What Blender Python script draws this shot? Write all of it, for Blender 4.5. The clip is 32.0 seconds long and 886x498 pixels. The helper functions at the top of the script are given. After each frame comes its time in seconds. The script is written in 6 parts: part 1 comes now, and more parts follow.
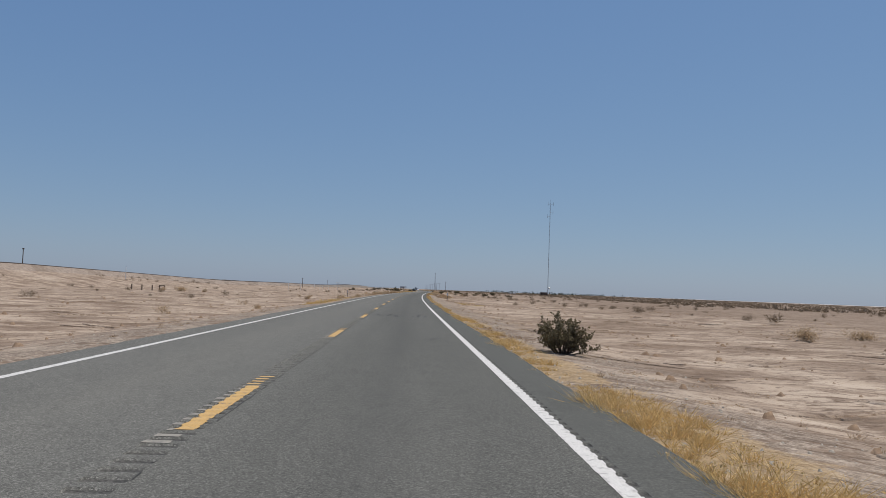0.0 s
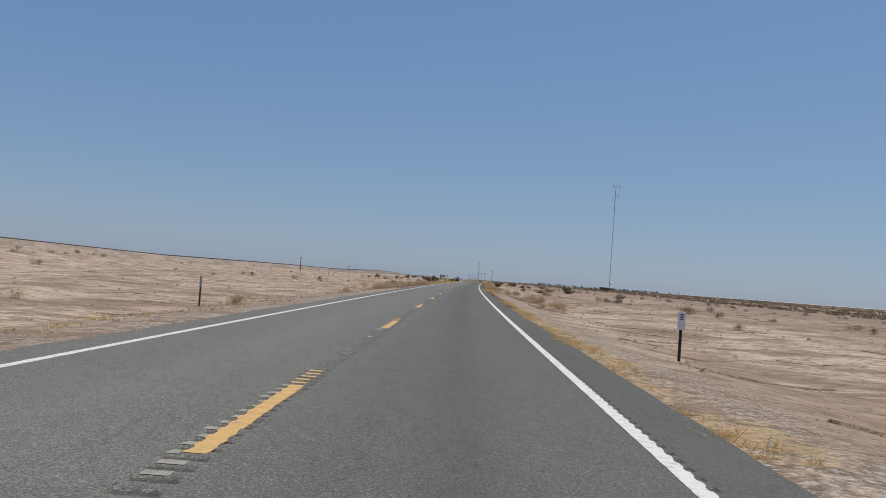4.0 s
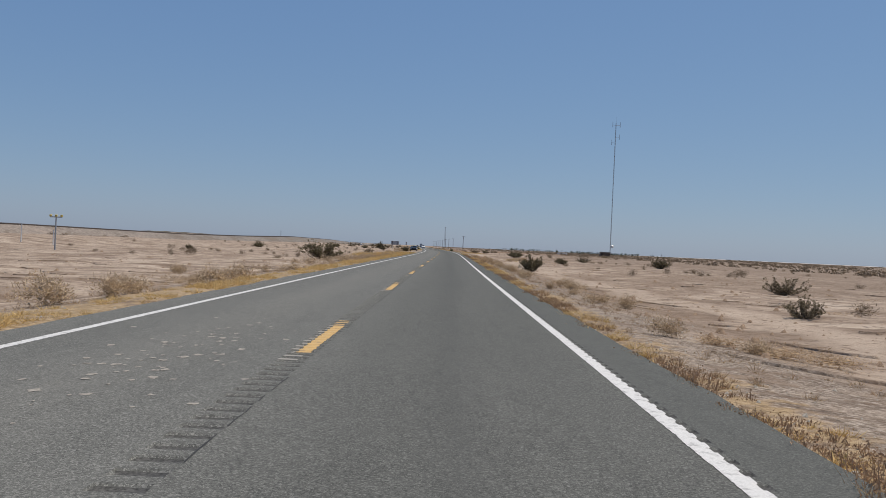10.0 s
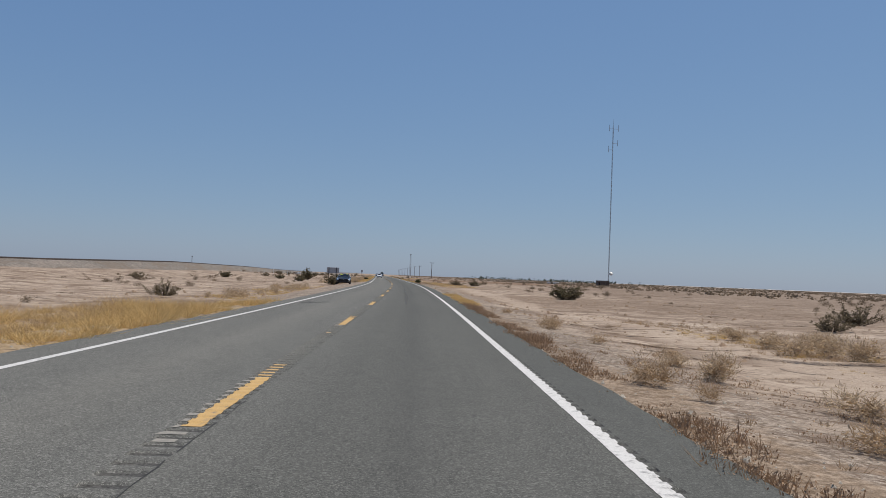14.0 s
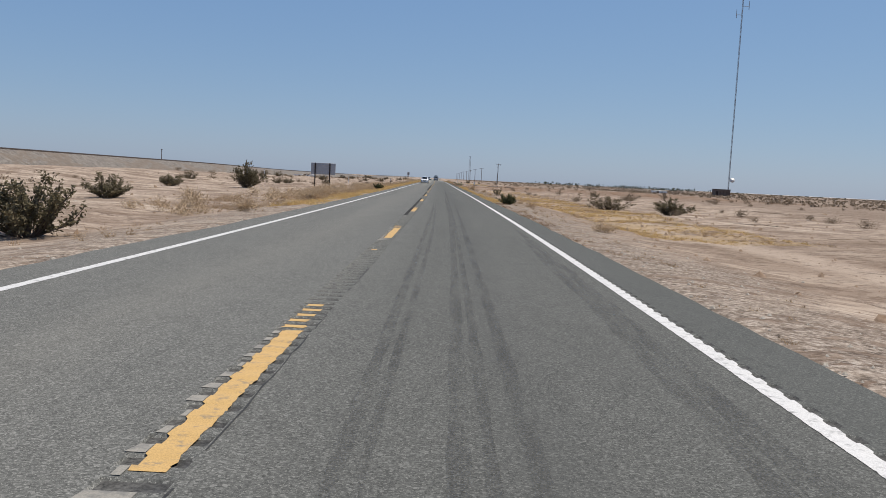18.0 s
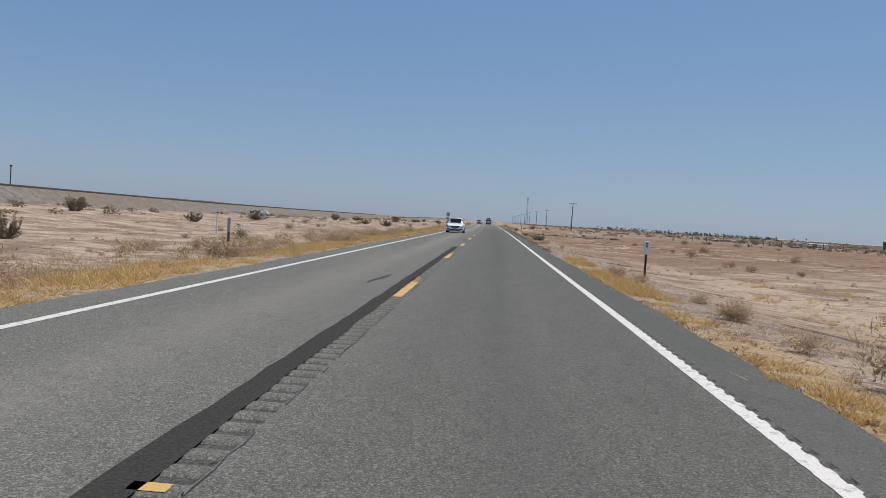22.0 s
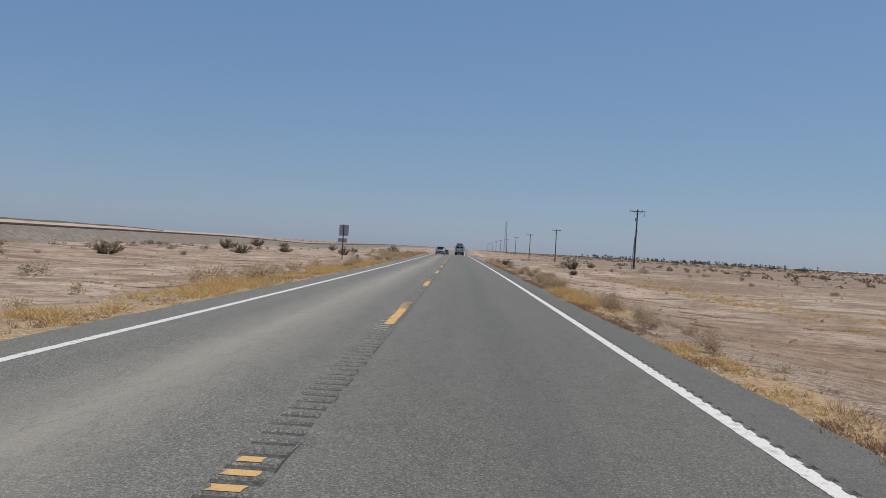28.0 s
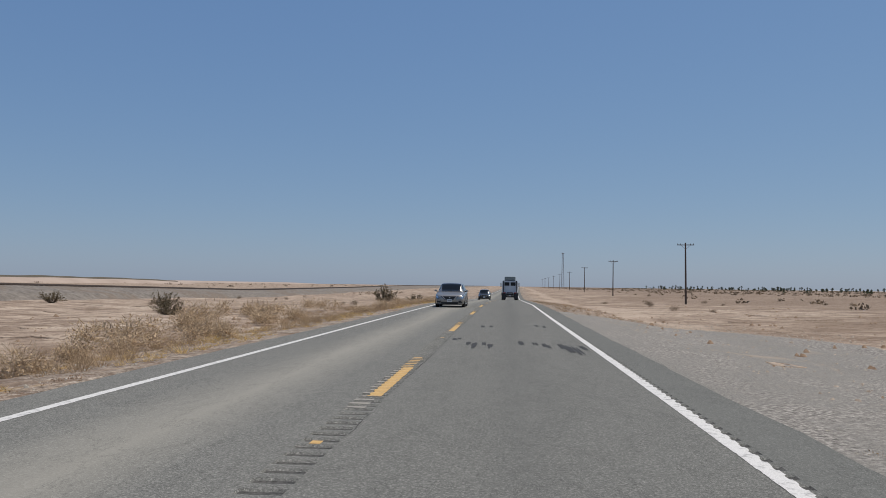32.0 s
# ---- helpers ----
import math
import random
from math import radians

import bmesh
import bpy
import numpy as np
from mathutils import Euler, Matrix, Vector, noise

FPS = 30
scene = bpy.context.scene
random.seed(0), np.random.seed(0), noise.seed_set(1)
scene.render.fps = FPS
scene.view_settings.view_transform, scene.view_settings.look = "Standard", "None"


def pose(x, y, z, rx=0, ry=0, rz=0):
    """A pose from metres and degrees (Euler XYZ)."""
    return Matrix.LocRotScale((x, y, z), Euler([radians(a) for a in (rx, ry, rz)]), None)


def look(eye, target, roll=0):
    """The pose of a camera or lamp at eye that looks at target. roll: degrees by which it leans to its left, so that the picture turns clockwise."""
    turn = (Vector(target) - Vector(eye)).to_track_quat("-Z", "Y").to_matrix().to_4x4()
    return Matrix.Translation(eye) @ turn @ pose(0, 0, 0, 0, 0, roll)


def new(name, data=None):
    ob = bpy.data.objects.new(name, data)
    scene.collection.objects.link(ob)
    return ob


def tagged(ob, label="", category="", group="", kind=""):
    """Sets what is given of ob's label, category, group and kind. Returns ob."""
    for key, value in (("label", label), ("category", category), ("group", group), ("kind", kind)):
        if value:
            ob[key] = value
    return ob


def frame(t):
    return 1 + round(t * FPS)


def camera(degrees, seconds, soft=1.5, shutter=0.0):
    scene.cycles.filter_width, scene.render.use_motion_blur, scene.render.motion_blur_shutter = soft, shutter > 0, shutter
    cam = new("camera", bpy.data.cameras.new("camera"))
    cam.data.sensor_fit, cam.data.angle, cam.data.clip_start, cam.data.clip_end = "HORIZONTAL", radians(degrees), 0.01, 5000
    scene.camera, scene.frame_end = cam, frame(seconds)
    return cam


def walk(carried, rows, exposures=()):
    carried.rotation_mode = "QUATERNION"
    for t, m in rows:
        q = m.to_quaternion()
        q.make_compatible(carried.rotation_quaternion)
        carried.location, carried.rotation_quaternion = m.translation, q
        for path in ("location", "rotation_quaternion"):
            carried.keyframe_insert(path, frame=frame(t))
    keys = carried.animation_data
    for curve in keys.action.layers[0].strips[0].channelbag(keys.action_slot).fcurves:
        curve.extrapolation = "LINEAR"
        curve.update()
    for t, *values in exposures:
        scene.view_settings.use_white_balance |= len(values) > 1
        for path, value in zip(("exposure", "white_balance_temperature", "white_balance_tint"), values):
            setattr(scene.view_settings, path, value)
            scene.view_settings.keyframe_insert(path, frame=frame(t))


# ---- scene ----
# The road winds gently: its heading in degrees to the right, every 60 m from station -40.
HEADINGS = [-0.12, 0.06, 0.44, 1.23, 1.71, 2.25, 2.59, 2.42, 1.53, 0.17, -0.12, 0.02, -0.11, -0.25, -0.67, -0.84, -0.54, -0.28, -0.06, 0.16]
KNOTS = [-40 + 60 * i for i in range(len(HEADINGS))]
STATIONS = np.arange(-600, 5201, 2.0)
_turns = np.radians(np.interp(STATIONS, KNOTS, HEADINGS))
_mid = (_turns[1:] + _turns[:-1]) / 2
LINE_X = np.concatenate([[0], np.cumsum(np.sin(_mid) * 2)])
LINE_Y = np.concatenate([[0], np.cumsum(np.cos(_mid) * 2)])
LINE_X -= np.interp(0, STATIONS, LINE_X)
LINE_Y -= np.interp(0, STATIONS, LINE_Y)


def along(s, lat):
    """World x, y at station s and lat metres to the right of the centre line."""
    h = np.interp(s, STATIONS, _turns)
    return np.interp(s, STATIONS, LINE_X) + lat * np.cos(h), np.interp(s, STATIONS, LINE_Y) - lat * np.sin(h)


def heading(s):
    return float(np.interp(s, STATIONS, _turns))


def dip(s):
    """The road sinks a little towards its far end and climbs again."""
    return np.interp(s, [900, 985, 1090, 1250], [0.0, -1.0, -0.7, 0.0])


# seconds, station, metres right of the centre line, yaw, pitch, roll (degrees, to the road)
DRIVE = [
    (0.0, -7.78, 2.02, -2.43, 2.85, 2.19),
    (0.5, 5.28, 2.11, -1.44, 2.17, 3.26),
    (1.0, 18.32, 2.15, 0.13, 1.61, 2.83),
    (1.5, 31.37, 2.07, -0.84, 2.72, 2.54),
    (2.0, 44.40, 1.99, -0.94, 1.27, 3.26),
    (2.5, 57.44, 1.89, 0.63, 1.01, 2.65),
    (3.0, 70.47, 1.78, 1.06, 2.32, 2.73),
    (3.5, 83.50, 1.78, 1.15, 2.52, 4.23),
    (5.5, 135.63, 1.79, 0.42, -1.11, 3.19),
    (6.0, 148.67, 1.80, -1.32, -0.07, 3.31),
    (6.5, 161.72, 1.82, -2.83, 2.15, 2.72),
    (7.0, 174.77, 1.85, -3.58, 2.79, 2.22),
    (7.5, 187.83, 1.87, -0.89, 1.86, 3.28),
    (8.0, 200.90, 1.88, 0.70, 1.25, 3.83),
    (8.5, 213.98, 1.92, 1.40, 0.41, 3.10),
    (9.0, 227.06, 1.95, 1.51, 0.14, 2.52),
    (9.5, 240.16, 1.83, 1.11, 0.28, 2.68),
    (10.0, 253.27, 1.71, 0.16, -0.19, 2.67),
    (10.5, 266.38, 1.64, -0.66, -0.62, 3.57),
    (11.0, 279.51, 1.56, 0.05, -1.75, 4.43),
    (11.5, 292.65, 1.63, -1.40, 1.15, 3.72),
    (12.0, 305.80, 1.70, -1.48, 1.35, 3.18),
    (12.5, 318.96, 1.76, -1.31, 1.63, 3.35),
    (13.0, 332.14, 1.82, -1.34, 1.40, 3.45),
    (13.5, 345.33, 1.86, -1.62, 1.33, 2.98),
    (14.0, 358.53, 1.90, -1.86, 1.92, 2.27),
    (14.5, 371.74, 1.84, -0.41, 1.59, 2.12),
    (15.0, 384.97, 1.78, 0.87, 1.13, 2.18),
    (15.5, 398.21, 1.71, 1.59, -0.45, 2.64),
    (17.5, 451.28, 1.40, 1.23, -2.51, 2.79),
    (18.0, 464.58, 1.32, 0.41, -4.96, 2.84),
    (18.5, 477.89, 1.40, 0.96, -4.42, 3.10),
    (19.0, 491.21, 1.42, 0.63, -2.11, 3.38),
    (19.5, 504.54, 1.40, 0.71, -0.70, 3.39),
    (20.0, 517.88, 1.32, 0.89, -0.03, 3.42),
    (20.5, 531.23, 1.31, 1.12, 0.06, 2.97),
    (21.0, 544.59, 1.30, 1.95, -1.38, 2.72),
    (21.5, 557.95, 1.43, 1.85, -2.27, 3.12),
    (22.0, 571.32, 1.55, 3.28, -2.17, 3.62),
    (22.5, 584.70, 1.61, 3.90, -1.88, 3.41),
    (23.0, 598.08, 1.67, 3.50, -3.00, 3.09),
    (23.5, 611.47, 1.72, 1.61, -1.30, 2.70),
    (24.0, 624.85, 1.76, 1.42, -1.41, 2.28),
    (24.5, 638.24, 1.64, -0.63, -1.20, 2.50),
    (25.0, 651.63, 1.52, -2.30, -1.86, 2.60),
    (25.5, 665.02, 1.47, -1.30, -0.19, 2.81),
    (27.5, 718.56, 1.25, 0.20, -0.09, 3.25),
    (28.0, 731.93, 1.20, 1.32, -0.11, 3.42),
    (28.5, 745.29, 1.29, 1.57, -0.07, 3.58),
    (29.0, 758.64, 1.39, 1.57, 2.10, 3.51),
    (29.5, 771.98, 1.37, 0.39, 2.72, 2.71),
    (30.0, 785.30, 1.35, -1.12, 3.99, 2.13),
    (30.5, 798.61, 1.39, 0.09, 3.85, 2.39),
    (31.0, 811.90, 1.44, 1.90, 3.28, 2.22),
    (31.5, 825.18, 1.52, 3.26, 3.21, 1.70),
    (32.0, 838.43, 1.61, 4.39, 2.53, 0.79),
]
EYE = 1.397


def eye_pose(s, lat, yaw, pitch, roll):
    x, y = along(s, lat)
    a, p = radians(yaw) - heading(s), radians(pitch)
    eye = Vector((x, y, EYE))
    ahead = Vector((-math.sin(a) * math.cos(p), math.cos(a) * math.cos(p), math.sin(p)))
    return look(eye, eye + ahead, roll)


cam = camera(57.01, 32.0, soft=0.8)
walk(cam, [(t, eye_pose(s, lat, yaw, pitch, roll)) for t, s, lat, yaw, pitch, roll in DRIVE],
     [(0, 0.02), (3, 0.04), (5.5, 0.15), (6, 0.13), (7, 0.04), (10, 0.06), (11, 0.07), (12, 0.05), (15, 0.06), (17.5, 0.22), (18, 0.26), (19, 0.17), (20, 0.18), (22, 0.16), (24, 0.12), (25, 0.12), (28, 0.05), (30, 0.03), (32, 0.02)])

# ---- light ----
SUN_HIGH, SUN_SIDE = radians(66), radians(58)  # height, and turn to the right of straight ahead
world = bpy.data.worlds.new("sky")
scene.world = world
world.use_nodes = True
wn = world.node_tree.nodes
sky = wn.new("ShaderNodeTexSky")
sky.sky_type, sky.sun_disc = "NISHITA", False
sky.sun_elevation, sky.sun_rotation = SUN_HIGH, SUN_SIDE
sky.altitude, sky.air_density, sky.dust_density, sky.ozone_density = 0, 1.0, 0.35, 2.0
wn["Background"].inputs["Strength"].default_value = 0.085
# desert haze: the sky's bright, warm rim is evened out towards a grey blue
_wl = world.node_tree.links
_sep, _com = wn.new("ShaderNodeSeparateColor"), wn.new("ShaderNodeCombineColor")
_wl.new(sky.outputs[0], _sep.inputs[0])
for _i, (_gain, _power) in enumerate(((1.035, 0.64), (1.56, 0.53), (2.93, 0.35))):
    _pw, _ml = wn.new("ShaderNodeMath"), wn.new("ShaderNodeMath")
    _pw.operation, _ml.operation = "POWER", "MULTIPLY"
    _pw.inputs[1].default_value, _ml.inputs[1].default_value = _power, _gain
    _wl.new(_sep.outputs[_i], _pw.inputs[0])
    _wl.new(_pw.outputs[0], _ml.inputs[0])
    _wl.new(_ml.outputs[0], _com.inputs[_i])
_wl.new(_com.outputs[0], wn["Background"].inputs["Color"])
sun = new("sun", bpy.data.lights.new("sun", "SUN"))
sun.data.energy, sun.data.angle, sun.data.color = 4.1, radians(0.55), (1.0, 0.915, 0.79)
sun.matrix_world = look((0, 0, 60), (0 - math.sin(SUN_SIDE) * math.cos(SUN_HIGH), -math.cos(SUN_SIDE) * math.cos(SUN_HIGH), 60 - math.sin(SUN_HIGH)))


# ---- materials ----
def mat(name, colour, rough=0.8, metal=0.0, spec=0.5):
    m = bpy.data.materials.new(name)
    m.use_nodes = True
    b = m.node_tree.nodes["Principled BSDF"]
    b.inputs["Base Color"].default_value = (*colour, 1)
    b.inputs["Roughness"].default_value, b.inputs["Metallic"].default_value = rough, metal
    b.inputs["Specular IOR Level"].default_value = spec
    return m


class Net:
    """Short hand for the nodes of a material."""

    def __init__(self, m):
        self.m, self.t, self.b = m, m.node_tree, m.node_tree.nodes["Principled BSDF"]

    def add(self, kind, **at):
        n = self.t.nodes.new("ShaderNode" + kind)
        for k, v in at.items():
            setattr(n, k, v)
        return n

    def link(self, a, b):
        self.t.links.new(a, b)

    def where(self, uv=False, scale=(1, 1, 1)):
        n = self.add("Mapping")
        n.inputs["Scale"].default_value = scale
        self.link(self.add("UVMap", uv_map="UVMap").outputs[0] if uv else self.add("NewGeometry").outputs["Position"], n.inputs["Vector"])
        return n.outputs[0]

    def noise(self, at, scale, detail=4.0, rough=0.55, twist=0.0):
        n = self.add("TexNoise")
        n.inputs["Scale"].default_value, n.inputs["Detail"].default_value = scale, detail
        n.inputs["Roughness"].default_value, n.inputs["Distortion"].default_value = rough, twist
        self.link(at, n.inputs["Vector"])
        return n.outputs["Fac"]

    def ramp(self, fac, *stops):
        n = self.add("ValToRGB")
        e = n.color_ramp.elements
        while len(e) < len(stops):
            e.new(0.5)
        for k, (p, c) in zip(e, stops):
            k.position, k.color = p, (*c, 1) if len(c) == 3 else c
        self.link(fac, n.inputs[0])
        return n.outputs[0]

    def mix(self, fac, a, b, how="MIX"):
        n = self.add("Mix", data_type="RGBA", blend_type=how)
        for v, k in ((fac, 0), (a, 6), (b, 7)):
            if isinstance(v, (int, float)):
                n.inputs[k].default_value = v
            elif isinstance(v, tuple):
                n.inputs[k].default_value = (*v, 1)
            else:
                self.link(v, n.inputs[k])
        return n.outputs[2]

    def math(self, op, a, b=0.0):
        n = self.add("Math", operation=op)
        for v, k in ((a, 0), (b, 1)):
            if isinstance(v, (int, float)):
                n.inputs[k].default_value = v
            else:
                self.link(v, n.inputs[k])
        return n.outputs[0]

    def bump(self, fac, strength, far):
        n = self.add("Bump")
        n.inputs["Strength"].default_value, n.inputs["Distance"].default_value = strength, far
        self.link(fac, n.inputs["Height"])
        if self.b.inputs["Normal"].is_linked:
            self.link(self.b.inputs["Normal"].links[0].from_socket, n.inputs["Normal"])
        self.link(n.outputs[0], self.b.inputs["Normal"])

    def colour(self, c):
        self.link(c, self.b.inputs["Base Color"])


G3 = lambda v: (v, v, v)


def make_asphalt():
    m = mat("asphalt", G3(0.12), 0.92, spec=0.12)
    n = Net(m)
    at, uv = n.where(), n.where(True)
    grit = n.noise(at, 42, 4, 0.8)
    speck = n.noise(at, 90, 2, 0.6)
    broad = n.noise(n.where(True, (0.5, 0.03, 1)), 1.6, 3)
    c = n.ramp(grit, (0.33, (0.035, 0.035, 0.033)), (0.5, (0.107, 0.107, 0.1)), (0.66, (0.205, 0.202, 0.189)))
    chips = n.add("TexVoronoi")
    chips.inputs["Scale"].default_value = 66
    n.link(at, chips.inputs["Vector"])
    one = n.add("SeparateColor")
    n.link(chips.outputs["Color"], one.inputs[0])
    c = n.mix(0.4, c, n.ramp(one.outputs[0], (0.0, (0.018, 0.018, 0.017)), (0.45, (0.082, 0.082, 0.077)), (0.8, (0.15, 0.148, 0.138)), (1.0, (0.36, 0.352, 0.33))))
    c = n.mix(n.ramp(speck, (0.58, G3(0)), (0.68, G3(1))), c, (0.32, 0.31, 0.285))
    # dusty pale wheel path in the other lane, worn paths in this one
    lat = n.add("SeparateXYZ")
    n.link(uv, lat.inputs[0])
    wob = n.math("MULTIPLY", n.math("SUBTRACT", broad, 0.5), 0.9)
    x = n.math("ADD", lat.outputs[0], wob)
    band = n.math("SUBTRACT", 1.0, n.math("MULTIPLY", n.math("ABSOLUTE", n.math("ADD", x, 1.65)), 1.05))
    band = n.math("MULTIPLY", n.math("MAXIMUM", band, 0.0), n.ramp(n.math("DIVIDE", lat.outputs[1], 900.0), (0.0, G3(0.12)), (0.62, G3(0.22)), (0.78, G3(1.0))))
    c = n.mix(n.math("MULTIPLY", band, 0.65), c, (0.28, 0.262, 0.228))
    mid = n.math("SUBTRACT", 1.0, n.math("MULTIPLY", n.math("ABSOLUTE", n.math("SUBTRACT", x, 1.85)), 1.9))
    c = n.mix(n.math("MULTIPLY", n.math("MAXIMUM", mid, 0.0), 0.35), c, (0.075, 0.076, 0.074))
    edge = n.math("GREATER_THAN", lat.outputs[0], 3.78)
    c = n.mix(n.math("MULTIPLY", edge, 0.35), c, (0.08, 0.086, 0.082))
    # the lane towards the hills is darker than the other one
    lane = n.ramp(n.math("DIVIDE", n.math("ADD", x, 1.0), 4.0), (0.2, G3(0)), (0.5, G3(1)))
    lane = n.math("MULTIPLY", lane, n.ramp(n.math("DIVIDE", lat.outputs[1], 1000.0), (0.0, G3(0.7)), (0.7, G3(0.75)), (0.82, G3(0.25))))
    c = n.mix(1.0, c, (1.1, 1.115, 1.1), "MULTIPLY")
    c = n.mix(lane, c, (0.66, 0.67, 0.67), "MULTIPLY")
    c = n.mix(n.ramp(n.math("DIVIDE", lat.outputs[1], 1000.0), (0.7, G3(0)), (0.78, G3(1))), c, (0.027, 0.027, 0.0255), "ADD")
    c = n.mix(0.2, c, n.ramp(broad, (0.3, (0.088, 0.088, 0.083)), (0.7, (0.15, 0.148, 0.138))))
    crack = n.noise(n.where(True, (1, 0.35, 1)), 1.3, 8, 0.75, 0.6)
    c = n.mix(n.ramp(crack, (0.494, G3(0)), (0.5, G3(0.55)), (0.506, G3(0))), c, (0.03, 0.03, 0.03))
    n.colour(c)
    n.bump(n.math("ADD", grit, one.outputs[1]), 0.3, 0.005)
    return m


def make_sand():
    m = mat("desert sand", (0.42, 0.32, 0.23), 0.95, spec=0.15)
    n = Net(m)
    at = n.where()
    big = n.noise(n.where(False, (0.8, 0.6, 1)), 0.045, 5, 0.6)
    mid = n.noise(n.where(False, (0.75, 0.8, 1)), 0.4, 6, 0.56, 0.4)
    small = n.noise(at, 2.6, 6, 0.65)
    grain = n.noise(at, 30, 3, 0.7)
    c = n.ramp(mid, (0.34, (0.2, 0.145, 0.105)), (0.45, (0.3, 0.232, 0.178)), (0.53, (0.41, 0.328, 0.255)), (0.66, (0.48, 0.395, 0.315)))
    uv = n.add("SeparateXYZ")
    n.link(n.where(True), uv.inputs[0])
    away = n.math("ABSOLUTE", uv.outputs[0])
    side = n.ramp(n.math("ADD", n.math("DIVIDE", uv.outputs[0], 20.0), 0.5), (0.3, G3(0.3)), (0.5, G3(1)))
    c = n.mix(n.math("MULTIPLY", side, n.ramp(big, (0.46, G3(0)), (0.58, G3(0.8)))), c, n.ramp(small, (0.35, (0.16, 0.112, 0.078)), (0.65, (0.29, 0.218, 0.16))))
    rill = n.noise(n.where(False, (0.6, 1, 1)), 0.42, 7, 0.65, 0.8)
    c = n.mix(n.ramp(rill, (0.47, G3(0)), (0.488, G3(0.3)), (0.508, G3(0.3)), (0.522, G3(0))), c, (0.115, 0.077, 0.054))
    # the flat further out is crusted and browner
    out = n.ramp(n.math("DIVIDE", n.math("ADD", away, n.math("MULTIPLY", n.math("SUBTRACT", big, 0.5), 60.0)), 100.0), (0.14, G3(0)), (0.45, G3(0.75)))
    c = n.mix(n.math("MULTIPLY", out, n.math("GREATER_THAN", uv.outputs[0], 0.0)), c, n.ramp(small, (0.35, (0.15, 0.108, 0.08)), (0.65, (0.28, 0.216, 0.165))))
    # tyre-packed pale gravel next to the pavement and the red-brown flat further on
    red = n.math("MULTIPLY", n.ramp(n.math("DIVIDE", uv.outputs[1], 1000.0), (0.6, G3(0)), (0.635, G3(1)), (0.735, G3(1)), (0.765, G3(0))), n.ramp(n.math("DIVIDE", uv.outputs[0], 100.0), (0.05, G3(0)), (0.09, G3(1)), (0.7, G3(1)), (0.9, G3(0))))
    c = n.mix(n.math("MULTIPLY", red, n.ramp(n.noise(n.where(False, (0.6, 1.1, 1)), 0.34, 8, 0.72, 0.5), (0.47, G3(0)), (0.485, G3(0.92)))), c, n.ramp(small, (0.32, (0.125, 0.07, 0.04)), (0.68, (0.25, 0.152, 0.09))))
    # a pale beaten track beside the road
    wave = n.math("MULTIPLY", n.math("SUBTRACT", n.noise(n.where(True, (0, 0.03, 1)), 1.0, 2), 0.5), 9.0)
    path = n.math("SUBTRACT", 1.0, n.math("MULTIPLY", n.math("ABSOLUTE", n.math("SUBTRACT", n.math("ADD", uv.outputs[0], wave), 10.5)), 0.6))
    path = n.math("MULTIPLY", n.math("MAXIMUM", path, 0.0), n.ramp(n.math("DIVIDE", uv.outputs[1], 1000.0), (0.2, G3(0)), (0.23, G3(1)), (0.6, G3(1)), (0.63, G3(0)), (0.76, G3(0)), (0.785, G3(1))))
    c = n.mix(n.ramp(path, (0.1, G3(0)), (0.6, G3(0.75))), c, n.ramp(grain, (0.35, (0.33, 0.257, 0.195)), (0.65, (0.48, 0.39, 0.31))))
    rim = n.ramp(n.math("DIVIDE", n.math("ADD", away, n.math("MULTIPLY", n.math("SUBTRACT", mid, 0.5), 6.0)), 12.0), (0.3, G3(0)), (0.37, G3(1)), (0.52, G3(0.8)), (0.66, G3(0)))
    pebbles = n.noise(at, 11, 4, 0.75)
    gravel = n.ramp(pebbles, (0.38, (0.06, 0.048, 0.038)), (0.46, (0.19, 0.155, 0.124)), (0.54, (0.31, 0.26, 0.213)), (0.64, (0.5, 0.435, 0.37)))
    c = n.mix(n.math("MULTIPLY", rim, n.ramp(small, (0.4, G3(0.95)), (0.62, G3(0.65)))), c, gravel)
    # torn brown crust in flat patches with a crisp edge, and darker brown in the hollows
    torn = n.noise(n.where(False, (0.8, 1.5, 1)), 0.75, 7, 0.62, 0.5)
    crust = n.ramp(torn, (0.56, G3(0)), (0.575, G3(1)))
    thin = n.noise(n.where(False, (0.45, 1.6, 1)), 0.5, 6, 0.6, 0.3)
    lip = n.ramp(thin, (0.482, G3(0)), (0.493, G3(0.9)), (0.5, G3(0.9)), (0.511, G3(0)))
    open_ = n.math("SUBTRACT", 1.0, n.ramp(path, (0.05, G3(0)), (0.3, G3(0.85))))
    c = n.mix(n.math("MULTIPLY", n.math("MULTIPLY", crust, 0.65), open_), c, n.ramp(small, (0.35, (0.13, 0.088, 0.062)), (0.65, (0.25, 0.182, 0.132))))
    # thin dark lines paint the shade below small brinks in the crust
    c = n.mix(n.math("MULTIPLY", n.math("MULTIPLY", lip, 0.65), open_), c, (0.1, 0.068, 0.05))
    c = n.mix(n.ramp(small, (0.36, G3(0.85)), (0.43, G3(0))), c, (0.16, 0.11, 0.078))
    # crumbs and pebbles
    dots = n.add("TexVoronoi")
    dots.inputs["Scale"].default_value = 3.4
    n.link(at, dots.inputs["Vector"])
    pick = n.add("SeparateColor")
    n.link(dots.outputs["Color"], pick.inputs[0])
    dot = n.math("MULTIPLY", n.math("LESS_THAN", dots.outputs["Distance"], n.math("MULTIPLY", pick.outputs[1], 0.24)), n.math("GREATER_THAN", pick.outputs[0], 0.55))
